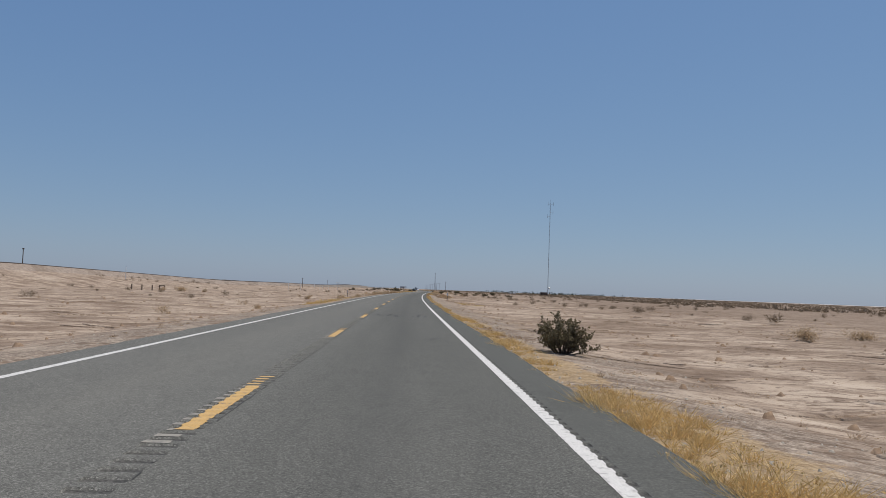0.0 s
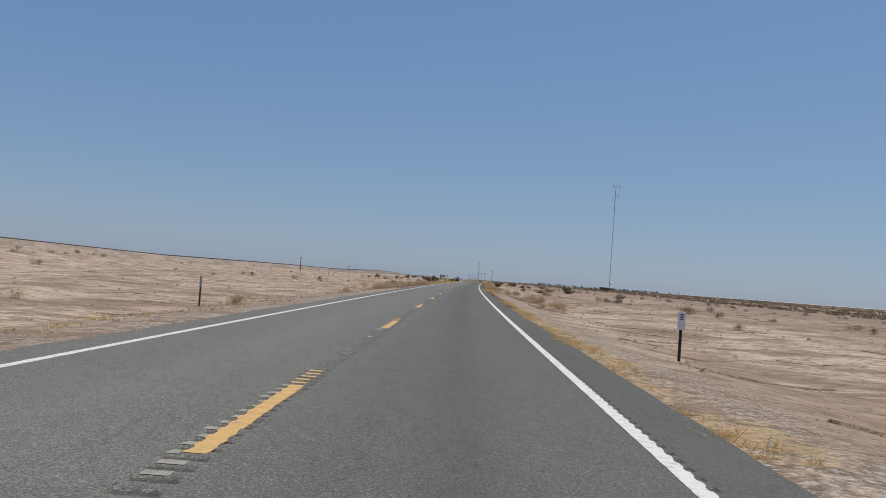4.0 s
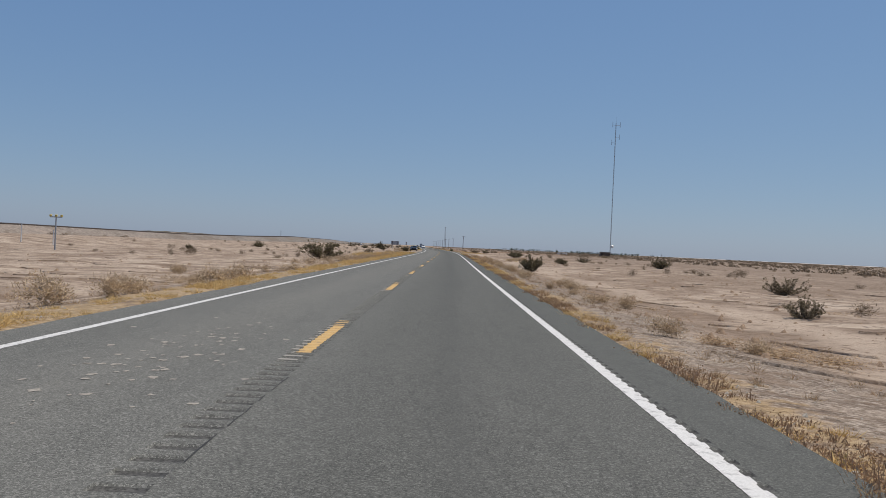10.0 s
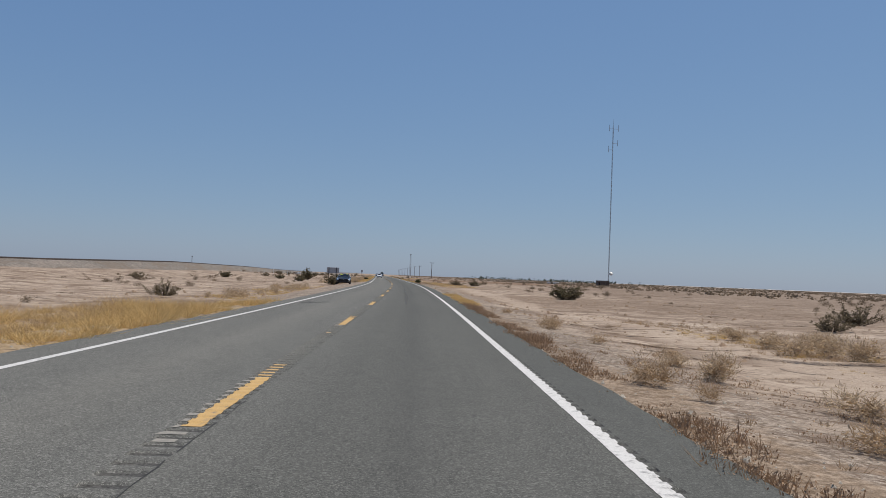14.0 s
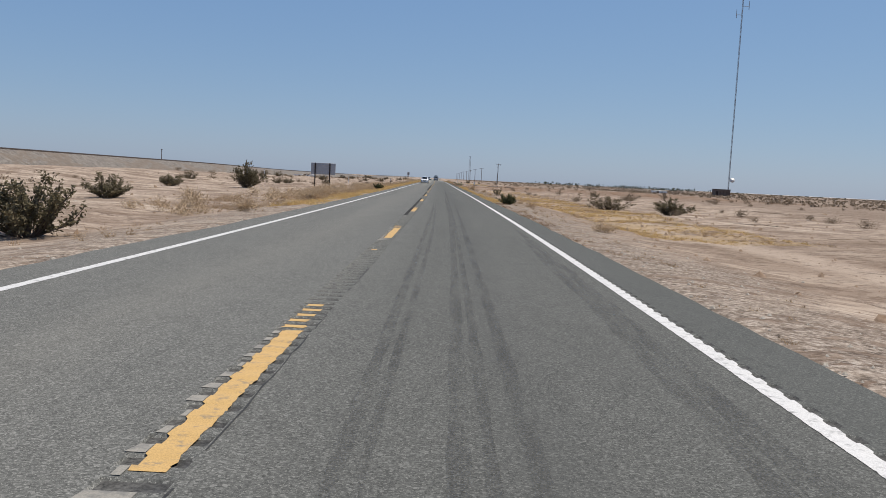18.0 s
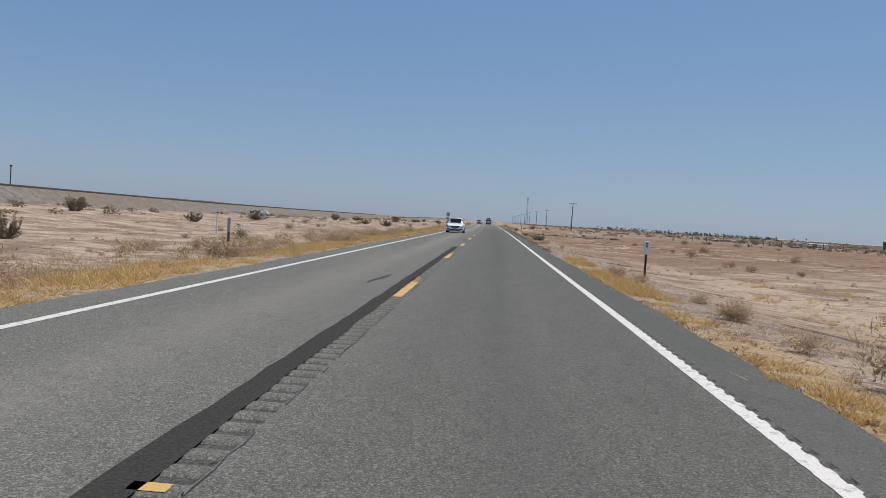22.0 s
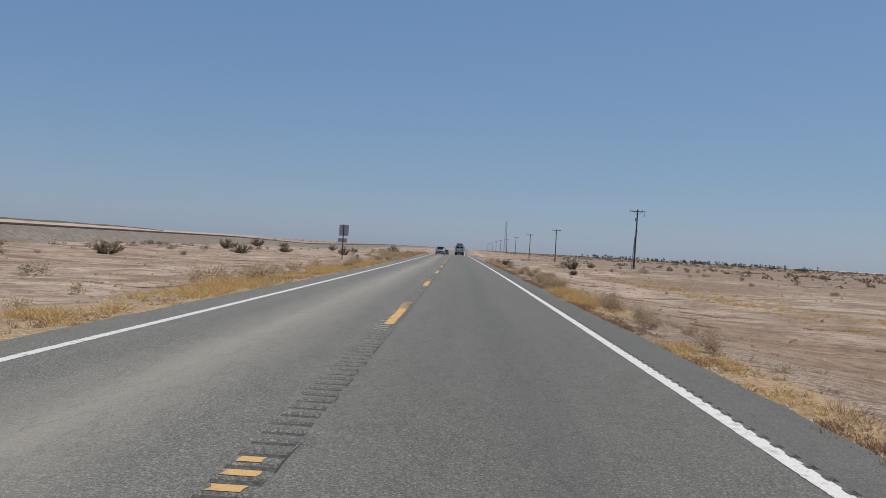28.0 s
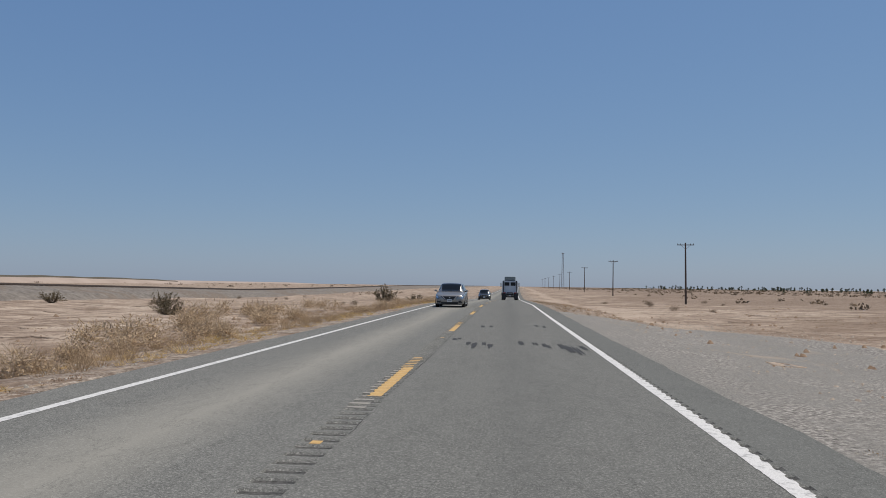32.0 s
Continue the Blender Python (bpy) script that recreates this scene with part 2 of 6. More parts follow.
    c = n.mix(n.math("MULTIPLY", dot, 0.85), c, n.ramp(pick.outputs[2], (0.0, (0.075, 0.052, 0.04)), (0.8, (0.17, 0.125, 0.095)), (1.0, (0.45, 0.38, 0.31))))
    c = n.mix(n.ramp(grain, (0.3, G3(0.55)), (0.42, G3(0)), (0.68, G3(0)), (0.78, G3(0.5))), c, n.ramp(grain, (0.4, (0.2, 0.14, 0.1)), (0.6, (0.55, 0.455, 0.36))))
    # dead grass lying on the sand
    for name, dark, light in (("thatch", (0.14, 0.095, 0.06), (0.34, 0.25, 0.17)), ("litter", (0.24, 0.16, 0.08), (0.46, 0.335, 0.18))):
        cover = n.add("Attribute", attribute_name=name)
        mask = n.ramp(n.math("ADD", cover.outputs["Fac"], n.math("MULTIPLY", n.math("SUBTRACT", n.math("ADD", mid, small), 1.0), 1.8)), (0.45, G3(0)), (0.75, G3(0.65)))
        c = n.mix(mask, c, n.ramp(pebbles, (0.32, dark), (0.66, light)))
    n.colour(c)
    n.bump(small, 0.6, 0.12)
    n.bump(n.math("ADD", crust, n.math("MULTIPLY", lip, -0.6)), 0.5, 0.05)
    n.bump(pebbles, 0.5, 0.05)
    n.bump(grain, 0.5, 0.02)
    return m


def make_paint(name, base, worn, wear=0.5):
    m = mat(name, base, 0.7)
    n = Net(m)
    at = n.where()
    a, b = n.noise(at, 9, 5, 0.7), n.noise(at, 120, 2, 0.6)
    c = n.ramp(b, (0.3, tuple(v * 0.72 for v in base)), (0.6, base))
    c = n.mix(n.ramp(a, (0.62 - 0.2 * wear, G3(0)), (0.74 - 0.12 * wear, G3(0.85))), c, worn)
    n.colour(c)
    n.bump(b, 0.3, 0.004)
    return m


def make_speckled(name, dark, light, scale, rough=0.9, deep=0.01, per_island=False, metal=0.0):
    """A rough surface between two tones, with fine relief; leaves and blades vary one by one."""
    m = mat(name, light, rough, metal, 0.3)
    n = Net(m)
    fac = n.noise(n.where(), scale, 4, 0.65)
    c = n.ramp(fac, (0.28, dark), (0.72, light))
    if per_island:
        one = n.add("NewGeometry").outputs["Random Per Island"]
        c = n.mix(0.42, c, n.ramp(one, (0.0, dark), (0.55, light), (1.0, tuple(min(1, v * 1.35) for v in light))))
        thin, both = n.add("BsdfTranslucent"), n.add("MixShader")
        n.link(c, thin.inputs[0])
        both.inputs[0].default_value = 0.28
        n.link(n.b.outputs[0], both.inputs[1])
        n.link(thin.outputs[0], both.inputs[2])
        n.link(both.outputs[0], n.t.nodes["Material Output"].inputs[0])
    else:
        n.bump(fac, 0.4, deep)
    n.colour(c)
    return m


def make_bank():
    """Grey railway ballast, mixed with washed sand where the bank begins."""
    m = mat("grey railway ballast", G3(0.15), 0.95, spec=0.2)
    n = Net(m)
    fine, wide = n.noise(n.where(), 1.7, 6, 0.75), n.noise(n.where(False, (1, 0.4, 1)), 0.22, 7, 0.7, 0.5)
    c = n.ramp(fine, (0.3, (0.08, 0.073, 0.066)), (0.5, (0.155, 0.141, 0.125)), (0.7, (0.25, 0.228, 0.2)))
    uv = n.add("SeparateXYZ")
    n.link(n.where(True), uv.inputs[0])
    far = n.math("ADD", n.math("DIVIDE", n.math("SUBTRACT", uv.outputs[1], 420.0), 700.0), wide)
    c = n.mix(n.ramp(far, (0.3, G3(0.85)), (0.62, G3(0.12))), c, n.ramp(fine, (0.32, (0.19, 0.15, 0.122)), (0.52, (0.3, 0.243, 0.2)), (0.72, (0.42, 0.355, 0.3))))
    c = n.mix(n.ramp(wide, (0.5, G3(0)), (0.56, G3(0.55)), (0.6, G3(0.55)), (0.66, G3(0))), c, (0.16, 0.122, 0.092))
    n.colour(c)
    n.bump(fine, 0.4, 0.2)
    return m


ASPHALT, SAND = make_asphalt(), make_sand()
WHITE_LINE = make_paint("worn white road paint", (0.62, 0.61, 0.59), (0.16, 0.16, 0.155), 0.45)
YELLOW_LINE = make_paint("worn yellow road paint", (0.55, 0.35, 0.125), (0.15, 0.14, 0.12), 0.4)
OLD_PAINT = make_paint("old pale road paint", (0.29, 0.27, 0.23), (0.13, 0.128, 0.12), 0.6)
TAR = make_speckled("dark tar seal", (0.022, 0.0215, 0.02), (0.06, 0.058, 0.054), 38, 0.95, 0.006)
TAR.node_tree.nodes["Principled BSDF"].inputs["Specular IOR Level"].default_value = 0.08
GROOVE = make_speckled("dirty and shaded milled asphalt", (0.018, 0.018, 0.017), (0.125, 0.122, 0.114), 38, 0.9, 0.006)
RUBBER = make_speckled("tyre rubber mark", (0.018, 0.018, 0.018), (0.05, 0.05, 0.049), 30, 0.8, 0.003)
BALLAST = make_bank()
RUST = make_speckled("rusty steel", (0.022, 0.016, 0.014), (0.06, 0.04, 0.03), 8, 0.7, 0.002)
WEATHERED = make_speckled("weathered wood", (0.07, 0.05, 0.038), (0.17, 0.125, 0.095), 14, 0.9, 0.004)
GALV = make_speckled("galvanised steel", (0.3, 0.31, 0.32), (0.46, 0.47, 0.48), 6, 0.45, 0.001, metal=0.6)
SIGN_BACK = make_speckled("dull aluminium sign back", (0.36, 0.365, 0.37), (0.46, 0.465, 0.47), 3, 0.6, 0.001)
GRASS = make_speckled("dry yellow grass", (0.42, 0.275, 0.102), (0.72, 0.515, 0.237), 3, 0.9, per_island=True)
STRAW = make_speckled("brown dry stalks", (0.25, 0.165, 0.095), (0.52, 0.38, 0.235), 3, 0.95, per_island=True)
WEED = make_speckled("low red-brown weeds", (0.18, 0.108, 0.064), (0.43, 0.29, 0.18), 3, 0.95, per_island=True)
TWIG = make_speckled("grey-tan dry twigs", (0.25, 0.18, 0.112), (0.6, 0.46, 0.305), 3, 0.95, per_island=True)
LEAF = make_speckled("dull green creosote leaves", (0.08, 0.066, 0.038), (0.19, 0.158, 0.09), 4, 0.8, per_island=True)
LEAF_DARK = make_speckled("dark green leaves", (0.026, 0.034, 0.014), (0.1, 0.108, 0.042), 4, 0.8, per_island=True)
STEM = make_speckled("grey-brown bark", (0.06, 0.045, 0.035), (0.16, 0.125, 0.095), 12, 0.95, 0.004)
PALM = make_speckled("far palm green", (0.03, 0.038, 0.024), (0.07, 0.08, 0.045), 1, 0.85, per_island=True)
SCRUB = make_speckled("far desert scrub", (0.11, 0.083, 0.056), (0.27, 0.205, 0.142), 0.8, 0.95, per_island=True)
STONE = make_speckled("broken stone", (0.16, 0.13, 0.105), (0.42, 0.36, 0.3), 5, 0.95, 0.02)
GRAVEL = make_speckled("grey gravel", (0.16, 0.145, 0.125), (0.42, 0.385, 0.335), 26, 0.95, 0.02)
MESA = make_speckled("far hill", (0.3, 0.235, 0.19), (0.42, 0.34, 0.285), 0.02, 0.95, 0.5)
SALT = make_speckled("pale salt flat", (0.55, 0.5, 0.45), (0.7, 0.66, 0.6), 0.02, 0.9, 0.1)


# ---- building blocks ----
def mesh_of(name, verts, faces, uv=None, smooth=False):
    me = bpy.data.meshes.new(name)
    verts = np.asarray(verts, np.float32).reshape(-1, 3)
    if isinstance(faces, np.ndarray):
        k, n = faces.shape[1], len(faces)
        me.vertices.add(len(verts))
        me.vertices.foreach_set("co", verts.ravel())
        me.loops.add(n * k)
        me.loops.foreach_set("vertex_index", faces.astype(np.int32).ravel())
        me.polygons.add(n)
        me.polygons.foreach_set("loop_start", np.arange(0, n * k, k, dtype=np.int32))
        me.update(calc_edges=True)
    else:
        me.from_pydata(verts.tolist(), [], faces)
        me.update()
    if uv is not None:
        idx = np.empty(len(me.loops), np.int32)
        me.loops.foreach_get("vertex_index", idx)
        me.uv_layers.new(name="UVMap").data.foreach_set("uv", np.asarray(uv, np.float32)[idx].ravel())
    if smooth:
        me.polygons.foreach_set("use_smooth", np.ones(len(me.polygons), bool))
    return me


def part(name, data, material, parent=None, label=""):
    """Links a mesh or bmesh as one object under a thing or a part."""
    if isinstance(data, bmesh.types.BMesh):
        me = bpy.data.meshes.new(name)
        data.normal_update()
        data.to_mesh(me)
        data.free()
        data = me
    if material and not data.materials:
        data.materials.append(material)
    ob = new(name, data)
    ob.parent = parent
    return tagged(ob, label)


def grid(rows, cols):
    """Quads of a sheet of rows x cols points."""
    i = np.arange((rows - 1) * cols).reshape(rows - 1, cols)[:, :-1].ravel()
    return np.stack([i, i + 1, i + 1 + cols, i + cols], 1)


def strip(name, s, lats, z, material, parent=None, label="", lift=0.0):
    """A sheet along the road: stations s, offsets lats; z is a number or an array of both."""
    s, lats = np.asarray(s, float), np.asarray(lats, float)
    ss, ll = np.meshgrid(s, lats, indexing="ij") if lats.ndim == 1 else (np.repeat(s[:, None], lats.shape[1], 1), lats)
    x, y = along(ss, ll)
    v = np.stack([x, y, np.broadcast_to(z, ss.shape) + dip(ss) + lift], -1)
    return part(name, mesh_of(name, v, grid(*ss.shape), np.stack([ll, ss], -1).reshape(-1, 2)), material, parent, label)


def put(s, lat, z=None, turn=0.0, size=1.0):
    """A pose at station s; its +y looks along the road, turn is in degrees to the left."""
    x, y = along(s, lat)
    z = ground_z(s, lat) if z is None else z + float(dip(s))
    m = pose(float(x), float(y), float(z), 0, 0, turn - math.degrees(heading(s)))
    return m @ Matrix.Scale(size, 4) if size != 1.0 else m


# ---- ground ----
LEFT, RIGHT = -4.15, 4.5  # edges of the pavement
_waves = [(0.9, 3, 0.012), (0.31, 5, 0.02), (0.17, 7, 0.035), (0.11, 11, 0.05), (0.043, 13, 0.07), (0.021, 17, 0.1)]


def bank(s):
    """Offset of the railway's middle, and the height of its top."""
    return np.interp(s, [-300, 0, 250, 450, 640, 1000, 2000], [-86, -80, -72, -62, -46, -46, -60]), np.interp(s, [0, 150, 210, 280, 380, 450, 500, 560, 620, 700, 780, 900], [3.6, 3.4, 2.7, 1.8, 1.85, 1.55, 1.8, 2.45, 2.2, 1.6, 1.35, 1.15])


def ground_z(s, lat):
    s, lat = np.asarray(s, float), np.asarray(lat, float)
    out = np.maximum(np.where(lat > 0, lat - RIGHT, LEFT - lat), 0.0)
    fall = np.where(lat > 0, 0.38, 0.5) * np.clip((out - 0.5) / 4.0, 0, 1) ** 1.2
    z = np.zeros_like(out)
    for k, seed, a in _waves:
        z += a * np.sin(k * 6.283 * (0.55 * s + 0.8 * lat) + seed) * np.sin(k * 6.283 * (0.8 * lat - 0.35 * s) * 0.7 + seed * 2.3)
    z *= np.clip((out - 1.0) / 5.0, 0, 1) * np.clip(60 / (out + 20), 0, 1)
    off, top = bank(s)
    u = np.clip((off + 27 - lat) / 20, 0, 1) * np.clip((lat - off + 45) / 30, 0, 1)
    rise = top * np.interp(s, [0, 150, 250, 450, 650, 760, 900], [0.8, 0.75, 0.5, 0.5, 0.4, 0.15, 0.1]) * u * u * (3 - 2 * u)
    return -0.03 - fall + z + rise + dip(s) * np.clip(1.3 - out / 60, 0, 1)


_s = np.concatenate([[-500, -250, -120, -60], np.arange(-30, 901, 1.0), np.arange(905, 1100, 5.0), np.geomspace(1110, 4400, 40)])
_side = np.concatenate([np.arange(0, 14, 0.55), np.arange(14, 40, 1.3), np.geomspace(42, 3600, 34)])
_lat = np.concatenate([LEFT + 0.25 - _side[::-1], [-2.0, 2.0], RIGHT - 0.25 + _side])
_S, _L = np.meshgrid(_s, _lat, indexing="ij")
_Z = ground_z(_S, _L) - np.where((_L > LEFT + 0.05) & (_L < RIGHT - 0.05), 0.06, 0.0)
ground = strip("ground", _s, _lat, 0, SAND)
_x, _y = along(_S, _L)
ground.data.vertices.foreach_set("co", np.stack([_x, _y, _Z], -1).astype(np.float32).ravel())
ground.data.polygons.foreach_set("use_smooth", np.ones(len(ground.data.polygons), bool))
ground.data.update()
GROUND_S, GROUND_L = _S.ravel(), _L.ravel()
tagged(ground, "pale tan desert sand with washed dirt and pebbles", "ground", kind="structure")

# ---- road ----
GROOVED, EDGE_GROOVED = (-0.18, 0.16), (3.68, 3.8)
_r = np.concatenate([np.arange(-60, 960, 0.75), np.arange(960, 2600, 20.0)])
_jag = np.random.RandomState(3)
_rough = lambda: np.convolve(_jag.normal(0, 1, len(_r)), np.ones(5) / 5, "same") * 0.05 + _jag.normal(0, 0.014, len(_r)) + 0.03 * np.sin(_r * 0.13)
_edge_r, _edge_l = RIGHT + _rough(), LEFT + _rough()
road = strip("road", _r, np.stack([_edge_l, np.full(len(_r), GROOVED[0])], 1), 0, ASPHALT)
tagged(road, "worn grey asphalt two-lane highway with rumble grooves", "road", kind="structure")
strip("lane", _r, np.stack([np.full(len(_r), GROOVED[1]), np.full(len(_r), EDGE_GROOVED[0])], 1), 0, ASPHALT, road)
strip("paved_shoulder", _r, np.stack([np.full(len(_r), EDGE_GROOVED[1]), _edge_r], 1), 0, ASPHALT, road)
for _n, _a in (("pavement_edge", np.stack([_edge_r, _edge_r + 0.03], 1)), ("pavement_edge", np.stack([_edge_l - 0.03, _edge_l], 1))):
    strip(_n, _r, _a, np.array([0.0, -0.07]) if _a[0, 0] > 0 else np.array([-0.07, 0.0]), ASPHALT, road)

PITCH = 0.3048


def groove_stations(s0, s1):
    """Stations at the brinks of the milled grooves, and which of them lie in a groove."""
    cells = np.arange(math.floor(s0 / PITCH), math.ceil(s1 / PITCH) + 1)
    u = np.array([0.0, 0.24, 0.29, 0.5, 0.71, 0.76])
    s = ((cells[:, None] + u) * PITCH).ravel()
    deep = np.tile([0, 0, 1.0, 1.15, 1.0, 0], len(cells))
    keep = (s >= s0 - 1e-6) & (s <= s1 + 1e-6)
    return s[keep], deep[keep]


def grooves(lat0, lat1, s0, s1, name, depth):
    s, deep = groove_stations(s0, s1)
    d = -depth * deep[:, None] * np.array([0, 1, 1, 0])
    rng = np.random.RandomState(int(lat1 * 100))
    lats = np.array([lat0, lat0 + 0.012, lat1 - 0.014, lat1]) + rng.normal(0, 0.006, (len(s), 4)) * np.array([0, 1, 1, 0])
    ob = strip(name, s, lats, d, ASPHALT, road, "milled rumble grooves in the asphalt")
    ob.data.materials.append(GROOVE)
    # groove floors coloured darker: gathered dirt, and shade the relief gives too weakly
    floors = (np.minimum(deep[1:], deep[:-1]) > 0.5).astype(np.int32)
    ob.data.polygons.foreach_set("material_index", np.repeat(floors, 3) * np.tile([0, 1, 1], len(floors)))
    return ob


grooves(*GROOVED, -60, 960, "centre_rumble_strip", 0.016)
grooves(*EDGE_GROOVED, -60, 960, "edge_rumble_strip", 0.012)
for _b in (GROOVED, EDGE_GROOVED):
    strip("seam", np.arange(960, 2581, 20.0), list(_b), 0, ASPHALT, road)


def painted(name, s0, s1, lat0, lat1, material, seed, depth, ragged=0.005, teeth=0.0):
    """A painted bar laid into the grooves, its left edge toothed by them."""
    rng = np.random.RandomState(seed)
    s, deep = groove_stations(s0, s1)
    lat = np.stack([lat0 + teeth * (deep > 0) + rng.normal(0, ragged, len(s)), np.full(len(s), lat0 * 0.4 + lat1 * 0.6), lat1 - (0.012 * (deep > 0) if lat0 > 1 else 0) + rng.normal(0, ragged, len(s))], 1)
    return strip(name, s, lat, -depth * deep[:, None] * np.array([0, 0, 1] if lat0 > 1 else [1, 1, 1]), material, road, lift=0.004)


def centre_dash(k):
    """Solid paint at first, then paint on the lands between the grooves alone; pale old paint on the lands at its left."""
    s0, rng = 14.63 * k, np.random.RandomState(k + 90)
    solid = rng.uniform(3.5, 3.8)
    end = s0 + (rng.uniform(4.5, 5.4) if k < 48 else rng.uniform(5.6, 6.4))
    painted("centre_dash", s0, s0 + solid, -0.09, 0.085, YELLOW_LINE, k + 50, 0.006, teeth=0.012)
    for i in range(math.ceil((s0 + solid) / PITCH), math.floor(end / PITCH) + 1):
        s = (i + np.array([-0.2, 0.0, 0.2])) * PITCH
        strip("dash_remnant", s, np.array([-0.12, 0.085 - 0.04 * rng.rand()]) + rng.normal(0, 0.008, (3, 2)), 0.0, YELLOW_LINE, road, lift=0.004)
    v, f = [], []
    if 490 < s0 < 615:
        return
    for i in range(math.ceil((s0 - 0.9) / PITCH), math.floor((s0 + solid) / PITCH) + 1):
        wide = rng.uniform(0.03, 0.11)
        a, b = (i - 0.2) * PITCH, (i + 0.2) * PITCH
        right = -0.096 if a > s0 - 0.1 else 0.05
        f.append(tuple(range(len(v), len(v) + 4)))
        v += [(*along(q, l), 0.0045 + float(dip(q))) for q, l in ((a, -0.1 - wide), (a, right), (b, right), (b, -0.1 - wide * rng.uniform(0.6, 1.0)))]
    part("worn_teeth", mesh_of("worn_teeth", v, f), OLD_PAINT, road, "pale worn paint between the grooves")
    if rng.rand() < 0.6:
        strip("dash_remnant", s0 - 3.05 + np.array([0.0, 0.14]), [-0.08, 0.02], 0.0, YELLOW_LINE, road, lift=0.004)


for _k in range(-3, 64):
    centre_dash(_k)
for _k in range(64, 110):
    strip("centre_dash", [14.63 * _k, 14.63 * _k + 3.9], [-0.085, 0.085], 0.006, YELLOW_LINE, road)
for _a, _b in ((-60, 440), (440, 959)):
    painted("edge_line", _a, _b, 3.575, 3.735, WHITE_LINE, 7, 0.006, 0.003)
    painted("edge_line", _a, _b, -3.43, -3.29, WHITE_LINE, 8, 0.0, 0.004)
for _a in (3.58, -3.43):
    strip("edge_line", np.arange(959, 2560, 20.0), [_a, _a + 0.15], 0.006, WHITE_LINE, road)

# ---- railway on its bank ----
_bs = np.arange(-300, 2401, 10.0)
_off, _top = bank(_bs)
_shape = np.array([(-9, -1.1), (-6, -0.3), (-2.6, 0.0), (2.6, 0.0), (5.0, -1.2), (6.8, -2.2)])
_lats = _off[:, None] + _shape[:, 0]
_zz = np.maximum(_top[:, None] - 0.2 + _shape[:, 1] * (_top[:, None] / 2.0), -0.7)
_zz[:, 0] = _zz[:, -1] = -0.75
bank_ob = strip("railway_bank", _bs, _lats[:, :5], _zz[:, :5], BALLAST)
strip("bank_foot", _bs, _lats[:, 4:], _zz[:, 4:], BALLAST, bank_ob, "sandy foot of the bank")
tagged(bank_ob, "grey ballast bank carrying a railway track beside the highway", "embankment", kind="structure")
for _o in (-0.75, 0.75):
    _v = np.stack([_off + _o - 0.06, _off + _o - 0.06, _off + _o + 0.06, _off + _o + 0.06], 1)
    strip("rail", _bs, _v, (_top - 0.2)[:, None] + np.array([-0.05, 0.24, 0.24, -0.05]), RUST, bank_ob, "dark rusty steel rail")
_tie = np.array([(-1.3, -0.12), (-1.3, 0.12), (1.3, 0.12), (1.3, -0.12)])
_tv, _tf = [], []
for _i, _q in enumerate(np.arange(0, 1100, 0.9)):
    _o, _h = bank(_q)
    for _dz in (-0.1, 0.07):
        for _dl, _ds in _tie:
            _x, _y = along(_q + _ds, _o + _dl)
            _tv.append((float(_x), float(_y), float(_h - 0.2 + _dz + dip(_q))))
    _b = 8 * _i
    _tf += [(_b + 4, _b + 5, _b + 6, _b + 7)] + [(_b + k, _b + (k + 1) % 4, _b + 4 + (k + 1) % 4, _b + 4 + k) for k in range(4)]
tagged(part("ties", mesh_of("ties", _tv, _tf), WEATHERED, bank_ob, "weathered wooden railway ties"), kind="stuff")


# ---- shapes for things ----
def box(bm, c, size, bevel=0.0, turn=None, segments=1):
    """A bevelled block in bm."""
    made = bmesh.ops.create_cube(bm, size=1.0)["verts"]
    m = Matrix.Translation(c) @ (turn or Matrix()) @ Matrix.Diagonal((*size, 1))
    bmesh.ops.transform(bm, matrix=m, verts=made)
    if bevel:
        edges = list({e for v in made for e in v.link_edges})
        bmesh.ops.bevel(bm, geom=edges, offset=bevel, segments=segments, affect="EDGES", clamp_overlap=True)
    return bm


def block(c, size, bevel=0.0, turn=None, segments=1):
    return box(bmesh.new(), c, size, bevel, turn, segments)


def rod(bm, a, b, r0, r1=None, sides=8):
    """A tapered rod from a to b."""
    a, b = Vector(a), Vector(b)
    made = bmesh.ops.create_cone(bm, cap_ends=True, segments=sides, radius1=r0, radius2=r0 if r1 is None else r1, depth=(b - a).length)["verts"]
    bmesh.ops.transform(bm, matrix=Matrix.Translation((a + b) / 2) @ (b - a).to_track_quat("Z", "Y").to_matrix().to_4x4(), verts=made)
    return bm


def stick(a, b, r0, r1=None, sides=8):
    return rod(bmesh.new(), a, b, r0, r1, sides)


def lathe(profile, sides=24, axis="X", caps=True):
    """A turned shape from (radius, along) pairs."""
    v, f = [], []
    for r, a in profile:
        for k in range(sides):
            c, s = r * math.cos(2 * math.pi * k / sides), r * math.sin(2 * math.pi * k / sides)
            v.append((a, c, s) if axis == "X" else (c, s, a))
    n = len(profile)
    for i in range(n - 1):
        for k in range(sides):
            q = (k + 1) % sides
            f.append((i * sides + k, i * sides + q, (i + 1) * sides + q, (i + 1) * sides + k))
    if caps:
        f += [tuple(range(sides))[::-1], tuple(range((n - 1) * sides, n * sides))]
    return mesh_of("turned", v, f, smooth=True)


def base(name, m, label, category, group=""):
    ob = new(name)
    ob.empty_display_size = 0.2
    ob.matrix_world = m
    return tagged(ob, label, category, group)


